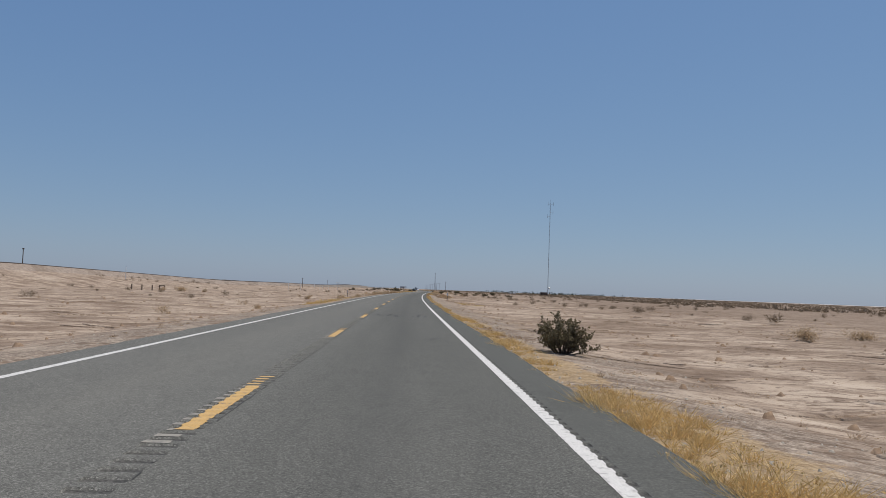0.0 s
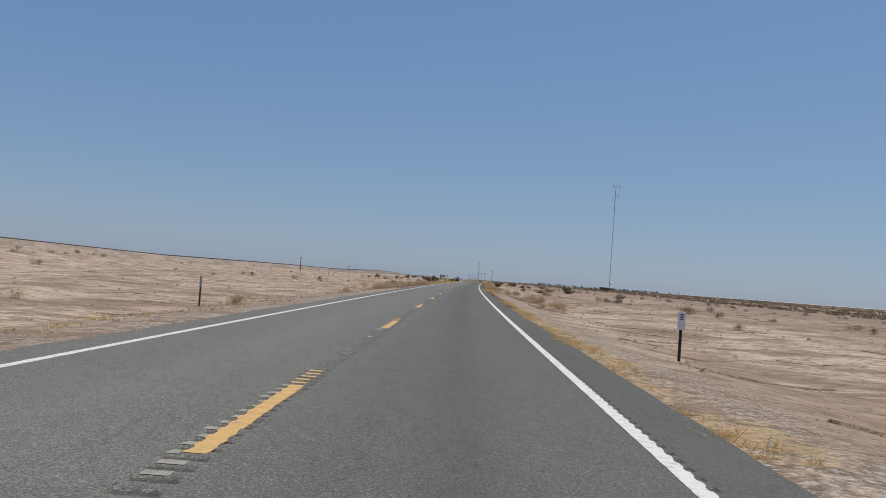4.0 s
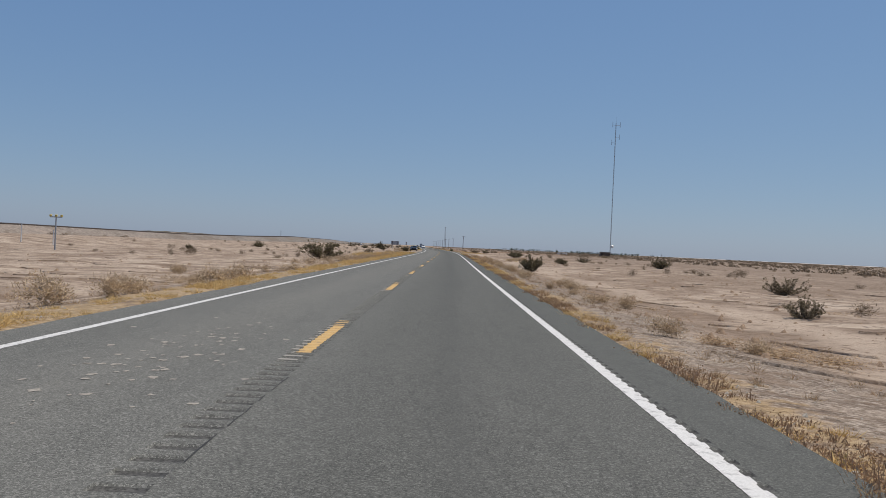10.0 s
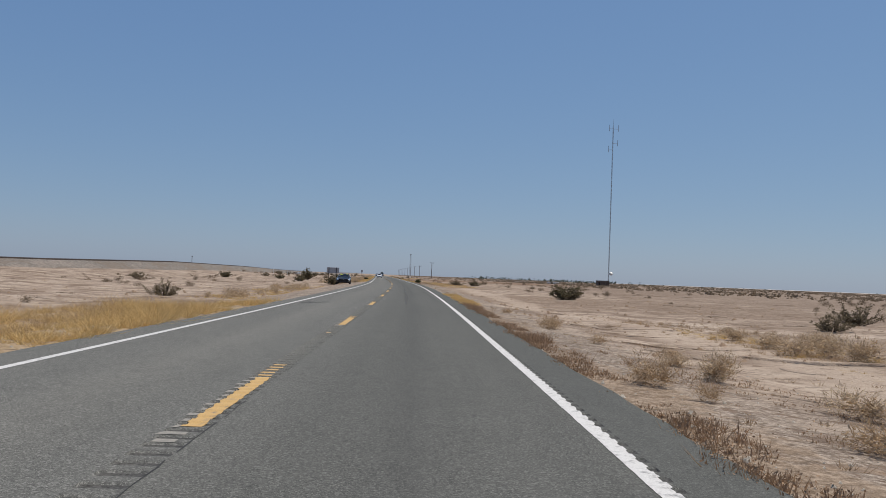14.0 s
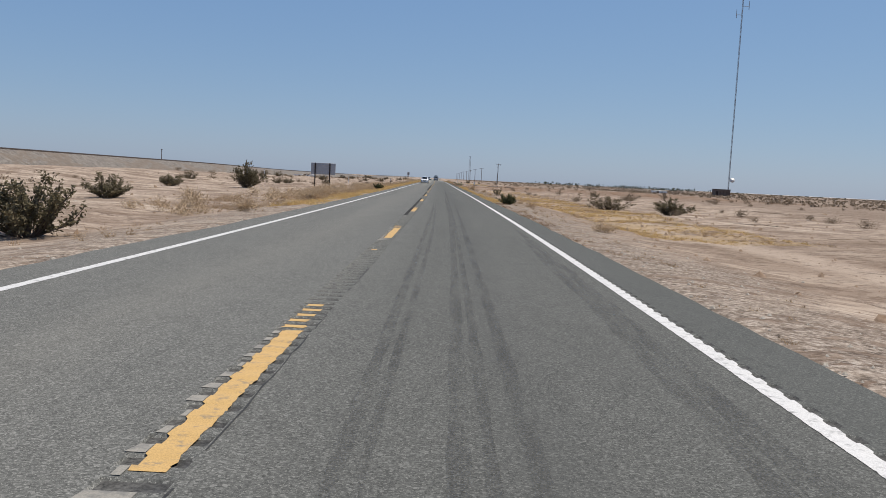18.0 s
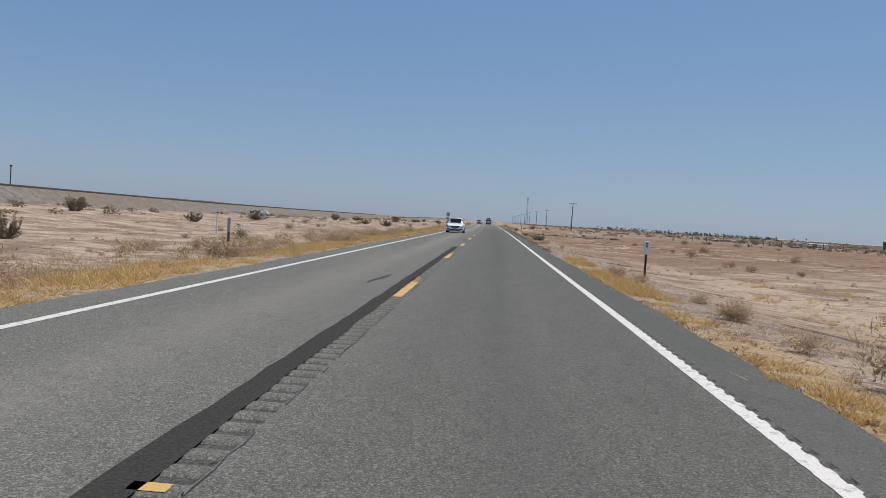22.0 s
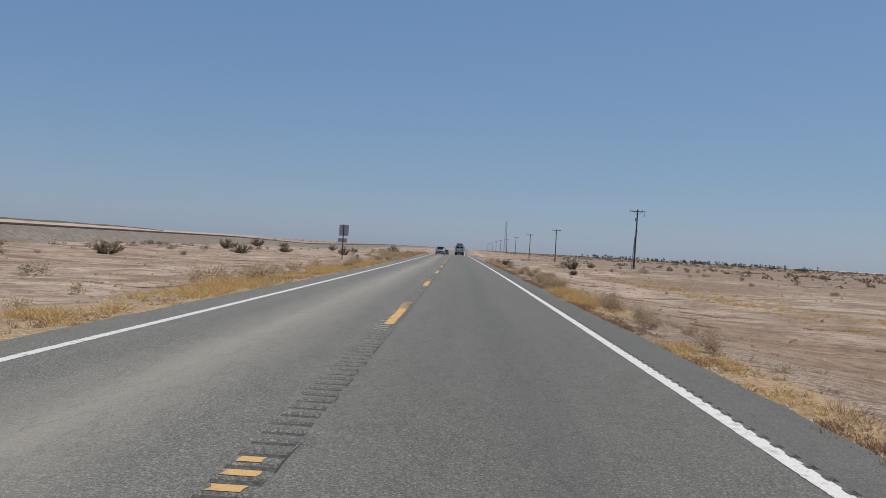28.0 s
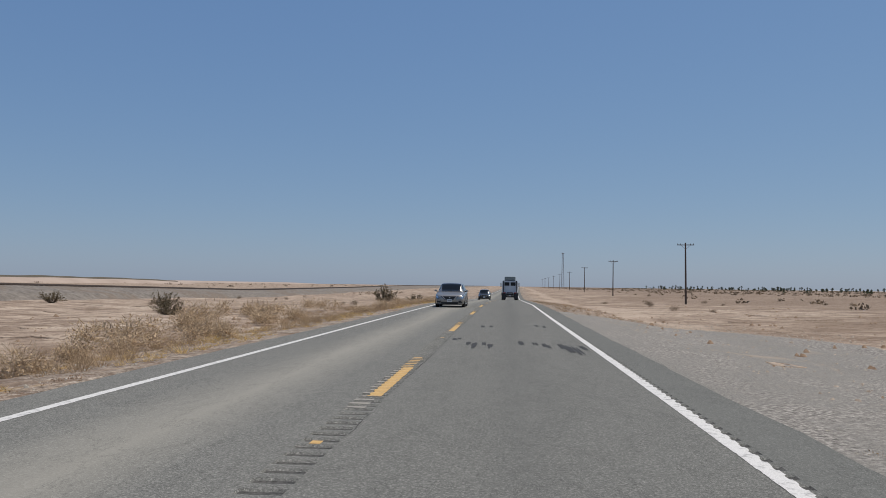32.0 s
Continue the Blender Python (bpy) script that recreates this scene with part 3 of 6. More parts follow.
# ---- radio mast with its dish, and the shelter beside it ----
def radio_mast(s, lat, high):
    mast = base("radio_mast", put(s, lat), "tall thin steel lattice radio mast with antennas", "radio mast")
    feet = [Vector((math.cos(a) * 0.28, math.sin(a) * 0.28, 0)) for a in (0.3, 0.3 + 2.094, 0.3 + 4.189)]
    for p in feet:
        part("leg", stick(p, p + Vector((0, 0, high)), 0.065, 0.06, 6), MAST, mast)
    bm = bmesh.new()
    for i in range(int(high / 2.4)):
        for k in range(3):
            a, b = feet[k], feet[(k + 1) % 3]
            rod(bm, a + Vector((0, 0, 2.4 * i)), b + Vector((0, 0, 2.4 * i + 2.4)), 0.035, sides=4)
            rod(bm, a + Vector((0, 0, 2.4 * i)), b + Vector((0, 0, 2.4 * i)), 0.04, sides=4)
    part("bracing", bm, MAST, mast)
    part("spire", stick((0, 0, high), (0, 0, high + 4.5), 0.09, 0.03, 6), MAST, mast)
    for z, side, long in ((high - 1.5, 1, 3.2), (high - 1.5, -1, 2.4), (high - 10.5, 1, 3.0), (high - 14.5, -1, 2.6)):
        arm = part("antenna_arm", stick((0, 0, z), (side * long, 0, z), 0.1, 0.08, 6), MAST, mast)
        part("whip_antenna", stick((side * long, 0, z - 1.6), (side * long, 0, z + 2.4), 0.14, 0.1, 6), MAST, arm)
    bm = bmesh.new()
    box(bm, (0, 0, 0.2), (3, 3, 0.4), 0.05)
    part("footing", bm, CONCRETE, mast)
    dish = part("dish", lathe([(1.1, 0.42), (1.0, 0.32), (0.75, 0.16), (0.35, 0.04), (0.05, 0.0), (0.05, -0.06), (0.75, 0.09), (1.12, 0.4)], 28), WHITE_PAINT, mast, "round white dish")
    dish.matrix_basis = pose(1.3, -0.5, 7.4, 0, -15, -100)
    part("feed_horn", stick((0.05, 0, 0), (1.1, 0, 0), 0.05, 0.08), GALV, dish)
    part("dish_arm", stick((0.1, 0, 7.3), (1.3, -0.45, 7.4), 0.07), MAST, mast)
    return mast


MAST = make_speckled("weathered mast steel", (0.2, 0.2, 0.205), (0.34, 0.34, 0.345), 2, 0.6, 0.002)
CONCRETE = make_speckled("pale concrete", (0.3, 0.28, 0.25), (0.45, 0.42, 0.38), 6, 0.9, 0.006)
WHITE_PAINT = make_speckled("white painted metal", (0.68, 0.68, 0.66), (0.8, 0.8, 0.78), 9, 0.5, 0.001)
BROWN_WALL = make_speckled("brown shelter wall", (0.1, 0.075, 0.06), (0.19, 0.15, 0.125), 2, 0.85, 0.01)
MAST_S, MAST_LAT = 846.0, 138.5
radio_mast(MAST_S, MAST_LAT, 98)
hut = base("equipment_shelter", put(MAST_S - 4, MAST_LAT - 4.7), "low brown equipment shelter beside the mast", "shelter")
part("wall", block((0, 0, 1.35), (7.2, 4, 3.1), 0.05), BROWN_WALL, hut)
part("roof", block((0, 0, 2.98), (7.5, 4.4, 0.18), 0.05), RUST, hut)
part("door", block((-2.6, -2.03, 1.1), (1.0, 0.06, 2.1), 0.01), RUST, hut)
for _x in (-1.1, 0.4, 1.8, 2.9):
    part("cabinet_front", block((_x, -2.03, 1.2), (0.95, 0.06, 2.1), 0.02), WEATHERED, hut)


# ---- utility poles along the road ----
def utility_pole(s, lat, high, lean=0.0):
    p = base("utility_pole", put(s, lat) @ pose(0, 0, 0, 0, lean, 0), "weathered wooden utility pole with one crossarm", "utility pole", "poles along the highway")
    part("pole", stick((0, 0, -0.5), (0, 0, high), 0.17, 0.11, 10), WEATHERED, p)
    arm = part("crossarm", block((0, -0.14, high - 0.35), (2.7, 0.1, 0.13), 0.01), WEATHERED, p)
    for x in (-1.25, -0.8, 0.8, 1.25):
        part("insulator", stick((x, -0.14, high - 0.3), (x, -0.14, high - 0.08), 0.045, 0.03, 6), INSULATOR, arm)
    bm = bmesh.new()
    rod(bm, (-0.75, -0.14, high - 0.42), (0, -0.13, high - 1.05), 0.025, sides=4)
    rod(bm, (0.75, -0.14, high - 0.42), (0, -0.13, high - 1.05), 0.025, sides=4)
    part("brace", bm, GALV, p)
    return p


INSULATOR = mat("brown glazed insulator", (0.06, 0.035, 0.025), 0.2)
for _i in range(10):
    _p = utility_pole(872.7 + 102 * _i + (2, -2, 1)[_i % 3], (32.25, 30.2, 31.0)[min(_i, 2)], 10.2 + (0.2, -0.3, 0.1)[_i % 3], (0.6, -0.4, 0.2)[_i % 3])
    if _i == 0:
        part("switch_box", block((-0.22, -0.1, 8.6), (0.3, 0.26, 0.55), 0.03), GALV, _p)
        part("ground_wire", stick((0.1, -0.05, 7.0), (0.45, -0.05, 5.9), 0.025, sides=5), GALV, _p)
        part("conduit", stick((-0.2, -0.1, 5.6), (-0.42, -0.1, -0.3), 0.07, 0.07, 8), GALV, _p, "grey steel cable conduit")
        part("hanging_insulator", stick((1.15, -0.14, 9.2), (1.15, -0.14, 9.75), 0.05, 0.06, 6), INSULATOR, _p)

# ---- far lattice tower ----
far = base("lattice_tower", put(1630, 46), "far slim steel lattice tower with a platform on top", "lattice tower")
_f = [Vector((x, y, 0)) for x, y in ((-1, -1), (1, -1), (1, 1), (-1, 1))]
for _p in _f:
    part("leg", stick(_p * 1.3, _p * 0.5 + Vector((0, 0, 34)), 0.14, 0.12, 5), MAST, far)
_bm = bmesh.new()
for _i in range(12):
    _u, _w = 1.3 - 0.8 * _i / 12, 1.3 - 0.8 * (_i + 1) / 12
    for _k in range(4):
        rod(_bm, _f[_k] * _u + Vector((0, 0, 34 * _i / 12)), _f[(_k + 1) % 4] * _w + Vector((0, 0, 34 * (_i + 1) / 12)), 0.07, sides=4)
part("bracing", _bm, MAST, far)
part("platform", block((0, 0, 34), (2.6, 2.6, 0.5), 0.05), MAST, far)

# ---- road signs seen from behind ----
big = base("guide_sign", put(572.3, -14.2, -0.75, 4), "back of a large grey road sign on two dark posts", "road sign")
part("panel", block((0, 0, 2.6), (3.2, 0.04, 1.5), 0.02), SIGN_BACK, big)
for _x in (-1.05, 0.85):
    part("post", block((_x, -0.09, 1.65), (0.15, 0.13, 3.4), 0.01), RUST, big, "dark steel post")
for _z in (2.1, 3.1):
    part("stringer", block((0, -0.03, _z), (3.2, 0.03, 0.06), 0.004), SIGN_BACK, big)
for _x in (-0.55, 0.55):
    part("seam", block((_x, -0.024, 2.6), (0.02, 0.01, 1.48)), GALV, big)
two = base("route_sign", put(819.5, -11.2, -0.8, -3), "backs of two grey signs on one dark post", "road sign")
part("panel", block((0.03, 0, 3.4), (1.02, 0.03, 1.18), 0.012), SIGN_BACK, two)
part("small_panel", block((-0.08, 0, 2.33), (0.98, 0.03, 0.44), 0.012), SIGN_BACK, two)
part("post", block((0, -0.07, 1.9), (0.1, 0.09, 4.25), 0.008), WEATHERED, two)
BLUE = make_speckled("faded blue plastic", (0.1, 0.24, 0.42), (0.16, 0.33, 0.52), 12, 0.55, 0.002)
drum = base("blue_barrel", put(820, -9.6), "faded blue plastic barrel standing in the sand", "barrel")
part("body", lathe([(0.13, 0.0), (0.15, 0.02), (0.15, 0.28), (0.16, 0.3), (0.15, 0.32), (0.15, 0.6), (0.14, 0.66), (0.05, 0.68)], 20, "Z"), BLUE, drum)
part("rim", lathe([(0.15, 0.645), (0.157, 0.655), (0.15, 0.665)], 20, "Z"), BLUE, drum)


def marker_post(s, lat, faces_us, high=1.25):
    p = base("marker_post", put(s, lat), "slim roadside marker post with a white reflector plate" if faces_us else "slim dark roadside marker post seen from behind", "marker post", "roadside markers")
    part("post", block((0, 0, high / 2 - 0.15), (0.07, 0.05, high + 0.3), 0.006), RUST if faces_us else WEATHERED, p)
    plate = part("plate", block((0, -0.035, high - 0.22), (0.2 if faces_us else 0.1, 0.012, 0.46), 0.01), WHITE_PAINT if faces_us else SIGN_BACK, p, "white plate" if faces_us else "")
    if faces_us:
        for z in (0.06, 0, -0.06):
            part("bar", block((0, -0.044, high - 0.12 + z), (0.07, 0.006, 0.035)), RUBBER, plate)
    return p


for _s, _l, _f in ((117.5, 7.5, True), (130.0, -8.9, False), (600.0, 6.95, True), (596.6, -6.7, False), (729, 7.3, True), (725, -7.0, False)):
    marker_post(_s, _l, _f)
# lean posts and a signal by the railway
for _s, _l, _h in ((262, -42, 2.1), (250, -36, 2.4), (285, -35, 1.5), (290, -32.5, 1.4), (306, -30, 1.3), (622.4, -35.8, 1.7), (610.4, -30.0, 1.6), (623.7, -16.4, 1.3), (344.6, -46.4, 1.9), (345.1, -43, 1.6), (706.5, -32.2, 1.9), (760, -33, 1.3), (168, -60, 2.6)):
    _p = base("marker_stake", put(_s, _l), "thin white stake near the railway", "stake", "stakes by the railway")
    part("stake", stick((0, 0, -0.2), (0, 0, _h), 0.055, 0.05, 6), WHITE_PAINT, _p)
    part("cap", stick((0, 0, _h), (0, 0, _h + 0.08), 0.07, 0.05, 6), RUST if _s > 600 else GALV, _p)
guard = base("culvert_guard", put(130, -42.4), "row of short dark posts at a culvert below the railway", "posts")
for _x in (-2.5, -0.8, 0.9, 2.1, 2.9):
    part("post", block((_x, 0, 0.25), (0.16, 0.16, 1.3), 0.015), WEATHERED, guard)
part("crossbar", block((2.5, 0, 0.85), (0.95, 0.14, 0.12), 0.01), WEATHERED, guard)
heap_ = base("debris_heap", put(703, -37.6), "heap of broken white boards dumped by the railway", "debris")
for _i in range(14):
    _k = np.random.RandomState(_i + 400)
    part("board", block((_k.uniform(-2.8, 2.8), _k.uniform(-0.6, 0.6), 0.1 + 0.35 * _k.rand()), (_k.uniform(0.5, 1.7), 0.16, _k.uniform(0.1, 0.5)), 0.01, Matrix.Rotation(_k.uniform(-0.7, 0.7), 4, "Y") @ Matrix.Rotation(_k.uniform(-0.5, 0.5), 4, "Z")), WHITE_PAINT if _i % 4 else WEATHERED, heap_)
sig = base("railway_signal", put(327, -34), "light steel post with a yellow crossbar by the railway", "signal post")
part("mast", stick((0, 0, -0.2), (0, 0, 3.0), 0.07, 0.06), GALV, sig)
YELLOW = make_speckled("faded yellow paint", (0.5, 0.38, 0.1), (0.65, 0.52, 0.18), 10, 0.6, 0.001)
part("crossbar", block((0, 0, 3.0), (1.1, 0.1, 0.1), 0.01), GALV, sig)
for _x in (-0.5, 0, 0.5):
    part("lamp", block((_x, 0, 3.12), (0.2, 0.16, 0.2), 0.03), YELLOW, sig)
for _s, _l, _h in ((339.5, -50.7, 3.9), (180, -88, 5.5), (705, -80, 6)):
    _p = base("wooden_post", put(_s, _l), "lone dark wooden post beyond the railway", "post", "posts by the railway")
    part("post", stick((0, 0, -0.3), (0, 0, _h), 0.12, 0.09, 7), WEATHERED, _p)
    part("cap_board", block((0, 0, _h), (0.45, 0.12, 0.3), 0.02), WEATHERED, _p)

# ---- fence and pale shed across the flat ----
fence = base("wire_fence", put(770, 60), "far row of thin fence posts with wire", "fence")
for _i in range(14):
    part("fence_post", stick((_i * 4.0 - 10, 3.0 * math.sin(_i), -0.3), (_i * 4.0 - 10, 3.0 * math.sin(_i), 1.5), 0.06, sides=6), WEATHERED, fence)
for _z in (0.7, 1.3):
    _bm = bmesh.new()
    for _i in range(13):
        rod(_bm, (_i * 4.0 - 10, 3.0 * math.sin(_i), _z), (_i * 4.0 - 6, 3.0 * math.sin(_i + 1), _z), 0.012, sides=4)
    part("wire", _bm, GALV, fence)
shed = base("low_shed", put(815, 97), "far low pale shed on the flat", "shed")
part("wall", block((0, 0, 0.4), (6, 4, 1.3), 0.05), WHITE_PAINT, shed)
part("roof", block((0, 0, 1.1), (6.4, 4.4, 0.14), 0.04), GALV, shed)
part("doorway", block((-1, -2.03, 0.5), (1.2, 0.06, 1.0), 0.02), BROWN_WALL, shed)

# ---- far things ----
_rng = np.random.RandomState(21)


def palm_grove():
    grove = base("palm_grove", put(1950, 330, 0), "distant dark grove of date palms on the horizon", "palm grove")
    for i in range(150):
        x, y = _rng.choice([-120, -85, -40, -15, 10, 45, 95, 130]) + _rng.normal(0, 14), _rng.uniform(-120, 120)
        h = _rng.uniform(1.0, 4.0) if _rng.rand() < 0.6 else _rng.uniform(0.8, 2.5)
        z0 = float(ground_z(1950, 330))
        part("trunk", stick((x, y, -0.5), (x + _rng.uniform(-.4, .4), y, h), 0.35, 0.25, 5), PALM, grove)
        v, f = [], []
        for k in range(16):
            a, e, r = _rng.uniform(0, 6.28), _rng.uniform(-0.6, 1.4), _rng.uniform(1.2, 2.2)
            d = Vector((math.cos(a) * math.cos(e), math.sin(a) * math.cos(e), math.sin(e)))
            w = d.cross(Vector((0, 0, 1))).normalized() * 0.6
            c = Vector((x, y, h))
            m = c + d * r * 0.6 + Vector((0, 0, 0.25))
            b = len(v)
            v += [c - w * .3, c + w * .3, m + w, m - w, c + d * r + Vector((0, 0, -0.5))]
            f += [(b, b + 1, b + 2, b + 3), (b + 3, b + 2, b + 4)]
        part("crown", mesh_of("crown", [tuple(q) for q in v], f), PALM, grove)


palm_grove()


def ridge(name, label, points, deep, material, category="hill"):
    """A far low hill: its crest as (station, offset, height)."""
    s, l, h = (np.array(c, float) for c in zip(*points))
    t = np.linspace(0, 1, 60)
    k = np.linspace(0, 1, len(s))
    s, l, h = (np.interp(t, k, c) for c in (s, l, h))
    h = h * (1 + 0.05 * np.sin(t * 37) + 0.03 * np.sin(t * 83 + 1))
    rows = []
    for d, r in ((-deep, -1.5), (-0.4 * deep, 0.75), (0, 1.0), (deep * 0.5, 0.8), (deep * 1.2, -1.5)):
        x, y = along(s, l - d)
        rows.append(np.stack([x, y, np.where(r > 0, h * r, -1.5)], -1))
    return tagged(part(name, mesh_of(name, np.stack(rows, 1), grid(60, 5), smooth=True), material), label, category, kind="structure")


ridge("backdrop", "long low pale mesa far beyond the railway", [(-200, -700, 1), (300, -800, 2), (900, -900, 4), (1500, -900, 5), (2000, -820, 4), (2600, -700, 2), (2900, -600, 1)], 90, MESA)
_crest = [(1120, -300, 0.6), (1190, -300, 2.2), (1270, -300, 2.8), (1380, -300, 2.7), (1480, -300, 2.2), (1560, -300, 0.8)]
ridge("backdrop_mesa", "long low pale mesa beyond the railway", _crest, 14, MESA)
ridge("backdrop_brush", "dark brush along the top of the pale mesa", [(s, l - 9, h + 1.3) for s, l, h in _crest], 5, make_speckled("dark far brush", (0.05, 0.045, 0.035), (0.13, 0.11, 0.08), 0.6, 0.95, 0.3))
ridge("backdrop_2", "faint far hills beyond the flat", [(300, -1500, 5), (1200, -1700, 8), (2000, -1700, 8), (3000, -1500, 6), (3800, -900, 4)], 200, MESA)
strip("salt_flat", np.linspace(900, 3300, 30), [760, 900, 1100], np.array([0.6, 0.9, 0.6]), SALT)
tagged(bpy.data.objects["salt_flat"], "pale salt strip along the far flat", "salt flat", kind="structure")


# ---- plants ----
def slivers(start, end, width, rng):
    """Thin triangles from start to end, each turned at random."""
    d = end - start
    w = np.cross(d, rng.normal(size=d.shape))
    w *= (width / (np.linalg.norm(w, axis=1) + 1e-9))[:, None] if np.ndim(width) else width / (np.linalg.norm(w, axis=1, keepdims=True) + 1e-9)
    v = np.stack([start - w, start + w, end], 1).reshape(-1, 3)
    return v, np.arange(len(v)).reshape(-1, 3)


def diamonds(c, size, rng, slim=0.55):
    """Small leaves: diamonds at c."""
    n = len(c)
    a = rng.normal(size=(n, 3))
    a /= np.linalg.norm(a, axis=1, keepdims=True)
    b = np.cross(a, rng.normal(size=(n, 3)))
    b /= np.linalg.norm(b, axis=1, keepdims=True)
    a, b = a * size[:, None], b * size[:, None] * slim
    v = np.stack([c - a, c - b, c + a, c + b], 1).reshape(-1, 3)
    return v, np.arange(len(v)).reshape(-1, 4)


def leafy_bush(seed, branches=34, sprays=7, leaves=20, spread=1.2, lean=0.0, bare=0.25, leaf=0.03):
    """Meshes of the branches and of the leaves of a bush about 1 high and 1.4 wide: bare below, each branch ending in upright leafy sprays."""
    rng = np.random.RandomState(seed)
    bm, cen, size = bmesh.new(), [], []
    bumps = rng.uniform(0, 6.283, 3)
    for i in range(branches):
        a = 2.4 * i + rng.normal(0, 0.3)
        tilt = spread * math.sqrt((i + 0.5) / branches) * rng.uniform(0.85, 1.1)
        reach = (0.8 + 0.16 * math.sin(2 * a + bumps[0]) + 0.12 * math.sin(3 * a + bumps[1])) * rng.uniform(0.75, 1.1) * (1 - 0.2 * tilt / spread)
        reach = min(reach, 0.86)
        q = 0.1 * math.sqrt(rng.rand())
        p = Vector((math.cos(a) * q, math.sin(a) * q, -0.05))
        d = Vector((math.cos(a) * math.sin(tilt) + lean, math.sin(a) * math.sin(tilt), math.cos(tilt) + 0.1)).normalized()
        line = [p]
        for k in range(4):
            d = (d + Vector(rng.normal(0, 0.16, 3)) + Vector((0, 0, 0.09))).normalized()
            line.append(line[-1] + d * reach * 0.27)
        for k in range(4):
            rod(bm, line[k], line[k + 1], 0.015 - 0.003 * k, 0.012 - 0.003 * k, 3)
        for _ in range(sprays):
            u = 4 * (bare + (1 - bare) * rng.rand() ** 0.8)
            k = min(int(u), 3)
            foot = np.array(line[k].lerp(line[k + 1], min(u - k, 1.0)))
            way = np.array(d) * 0.5 + rng.normal(0, 0.5, 3) + np.array([0, 0, 0.55])
            way *= rng.uniform(0.08, 0.17) / np.linalg.norm(way)
            t = rng.uniform(0.1, 1.1, leaves)
            cen.append(foot + way * t[:, None] + rng.normal(0, 0.021, (leaves, 3)) * (1.5 - t[:, None]))
            size.append(leaf * rng.uniform(0.55, 1.15, leaves))
    cen, size = np.concatenate(cen), np.concatenate(size)
    cen[:, 2] = np.maximum(cen[:, 2], 0.02)
    me = bpy.data.meshes.new("branchwork")
    bm.to_mesh(me)
    bm.free()
    me.materials.append(STEM)
    return me, mesh_of("foliage", *diamonds(cen, size, rng, 0.45))


def fuzzy(seed, twigs=850, fluff=900, fine=0.0065, low=1.0, lobes=7):
    """A dry shrub, about 1 high and 1.4 wide: soft lobes of fine twigs and husks, dense in the middle."""
    rng = np.random.RandomState(seed)
    ang = rng.uniform(0, 6.283, lobes)
    out = rng.uniform(0.1, 0.42, lobes)
    rad = rng.uniform(0.24, 0.42, lobes)
    mid = np.stack([np.cos(ang) * out, np.sin(ang) * out, np.minimum(rad * rng.uniform(0.6, 1.3, lobes), 0.95 - rad * 0.9)], 1)

    def cloud(n, power):
        k = rng.randint(0, lobes, n)
        d = rng.normal(size=(n, 3))
        d /= np.linalg.norm(d, axis=1, keepdims=True)
        p = mid[k] + d * (rad[k] * rng.rand(n) ** power)[:, None]
        p[:, 2] = np.abs(p[:, 2])
        return p, d
    at, d = cloud(twigs, 0.4)
    way = d * 0.55 + rng.normal(0, 0.4, (twigs, 3)) + np.array([0, 0, 0.35])
    tip = at + way * rng.uniform(0.04, 0.12, twigs)[:, None]
    v, f = slivers(at - way * 0.04, tip, fine * rng.uniform(0.6, 1.5, twigs), rng)
    q, _ = cloud(fluff, 0.33)
    heart, _ = cloud(fluff // 4, 0.9)
    heart[:, :2] *= 0.8
    heart[:, 2] *= 0.8
    size = np.concatenate([rng.uniform(0.01, 0.024, fluff), rng.uniform(0.03, 0.065, fluff // 4)])
    w, g = diamonds(np.concatenate([q, heart]), size, rng, 0.45)
    tri = np.concatenate([g[:, [0, 1, 2]], g[:, [0, 2, 3]]])
    v = np.concatenate([v, w])
    v[:, 2] = np.maximum(v[:, 2] * low, -0.02)
    return mesh_of("twigs", v, np.concatenate([f, tri + 3 * twigs]))


GREEN_BUSHES = [leafy_bush(s, 44, 11, 12, leaf=0.033) for s in (1, 2, 3, 4)] + [leafy_bush(9, 12, 11, 18, 0.8, 0.5)]
DARK_BUSHES = [leafy_bush(s, 60, 14, 15, 1.35, 0.0, 0.15, 0.03) for s in (11, 12)]
SAGE_BUSHES = [leafy_bush(s, 50, 11, 14, 1.4, 0.0, 0.15, 0.03) for s in (15, 16)]
THIN_BUSHES = [leafy_bush(s, 34, 9, 10, 1.35, 0.0, 0.22, 0.034) for s in (21, 22, 23)]
DRY_SHRUBS = [fuzzy(s) for s in range(31, 37)]
for _set, _m in ((GREEN_BUSHES, LEAF), (DARK_BUSHES, LEAF_DARK), (SAGE_BUSHES, make_speckled("pale sage leaves", (0.17, 0.17, 0.1), (0.36, 0.35, 0.22), 4, 0.9, per_island=True)), (THIN_BUSHES, make_speckled("sparse grey-green leaves", (0.095, 0.075, 0.045), (0.23, 0.185, 0.118), 4, 0.9, per_island=True))):
    for _st, _lf in _set:
        _lf.materials.append(_m)
for _me in DRY_SHRUBS:
    _me.materials.append(TWIG)
STRAW_SHRUBS = [fuzzy(s, 800, 450) for s in range(41, 45)]
for _me in STRAW_SHRUBS:
    _me.materials.append(STRAW)

LABELS = {"green": "dull green creosote bush with bare lower stems", "dark": "dense dark green bush at the pavement edge", "sage": "rounded grey-green sagebrush at the pavement edge", "thin": "sparse grey-green desert bush on the sand", "dry": "dry grey-tan tumbleweed shrub on the sand", "straw": "low brown dried shrub on the verge"}


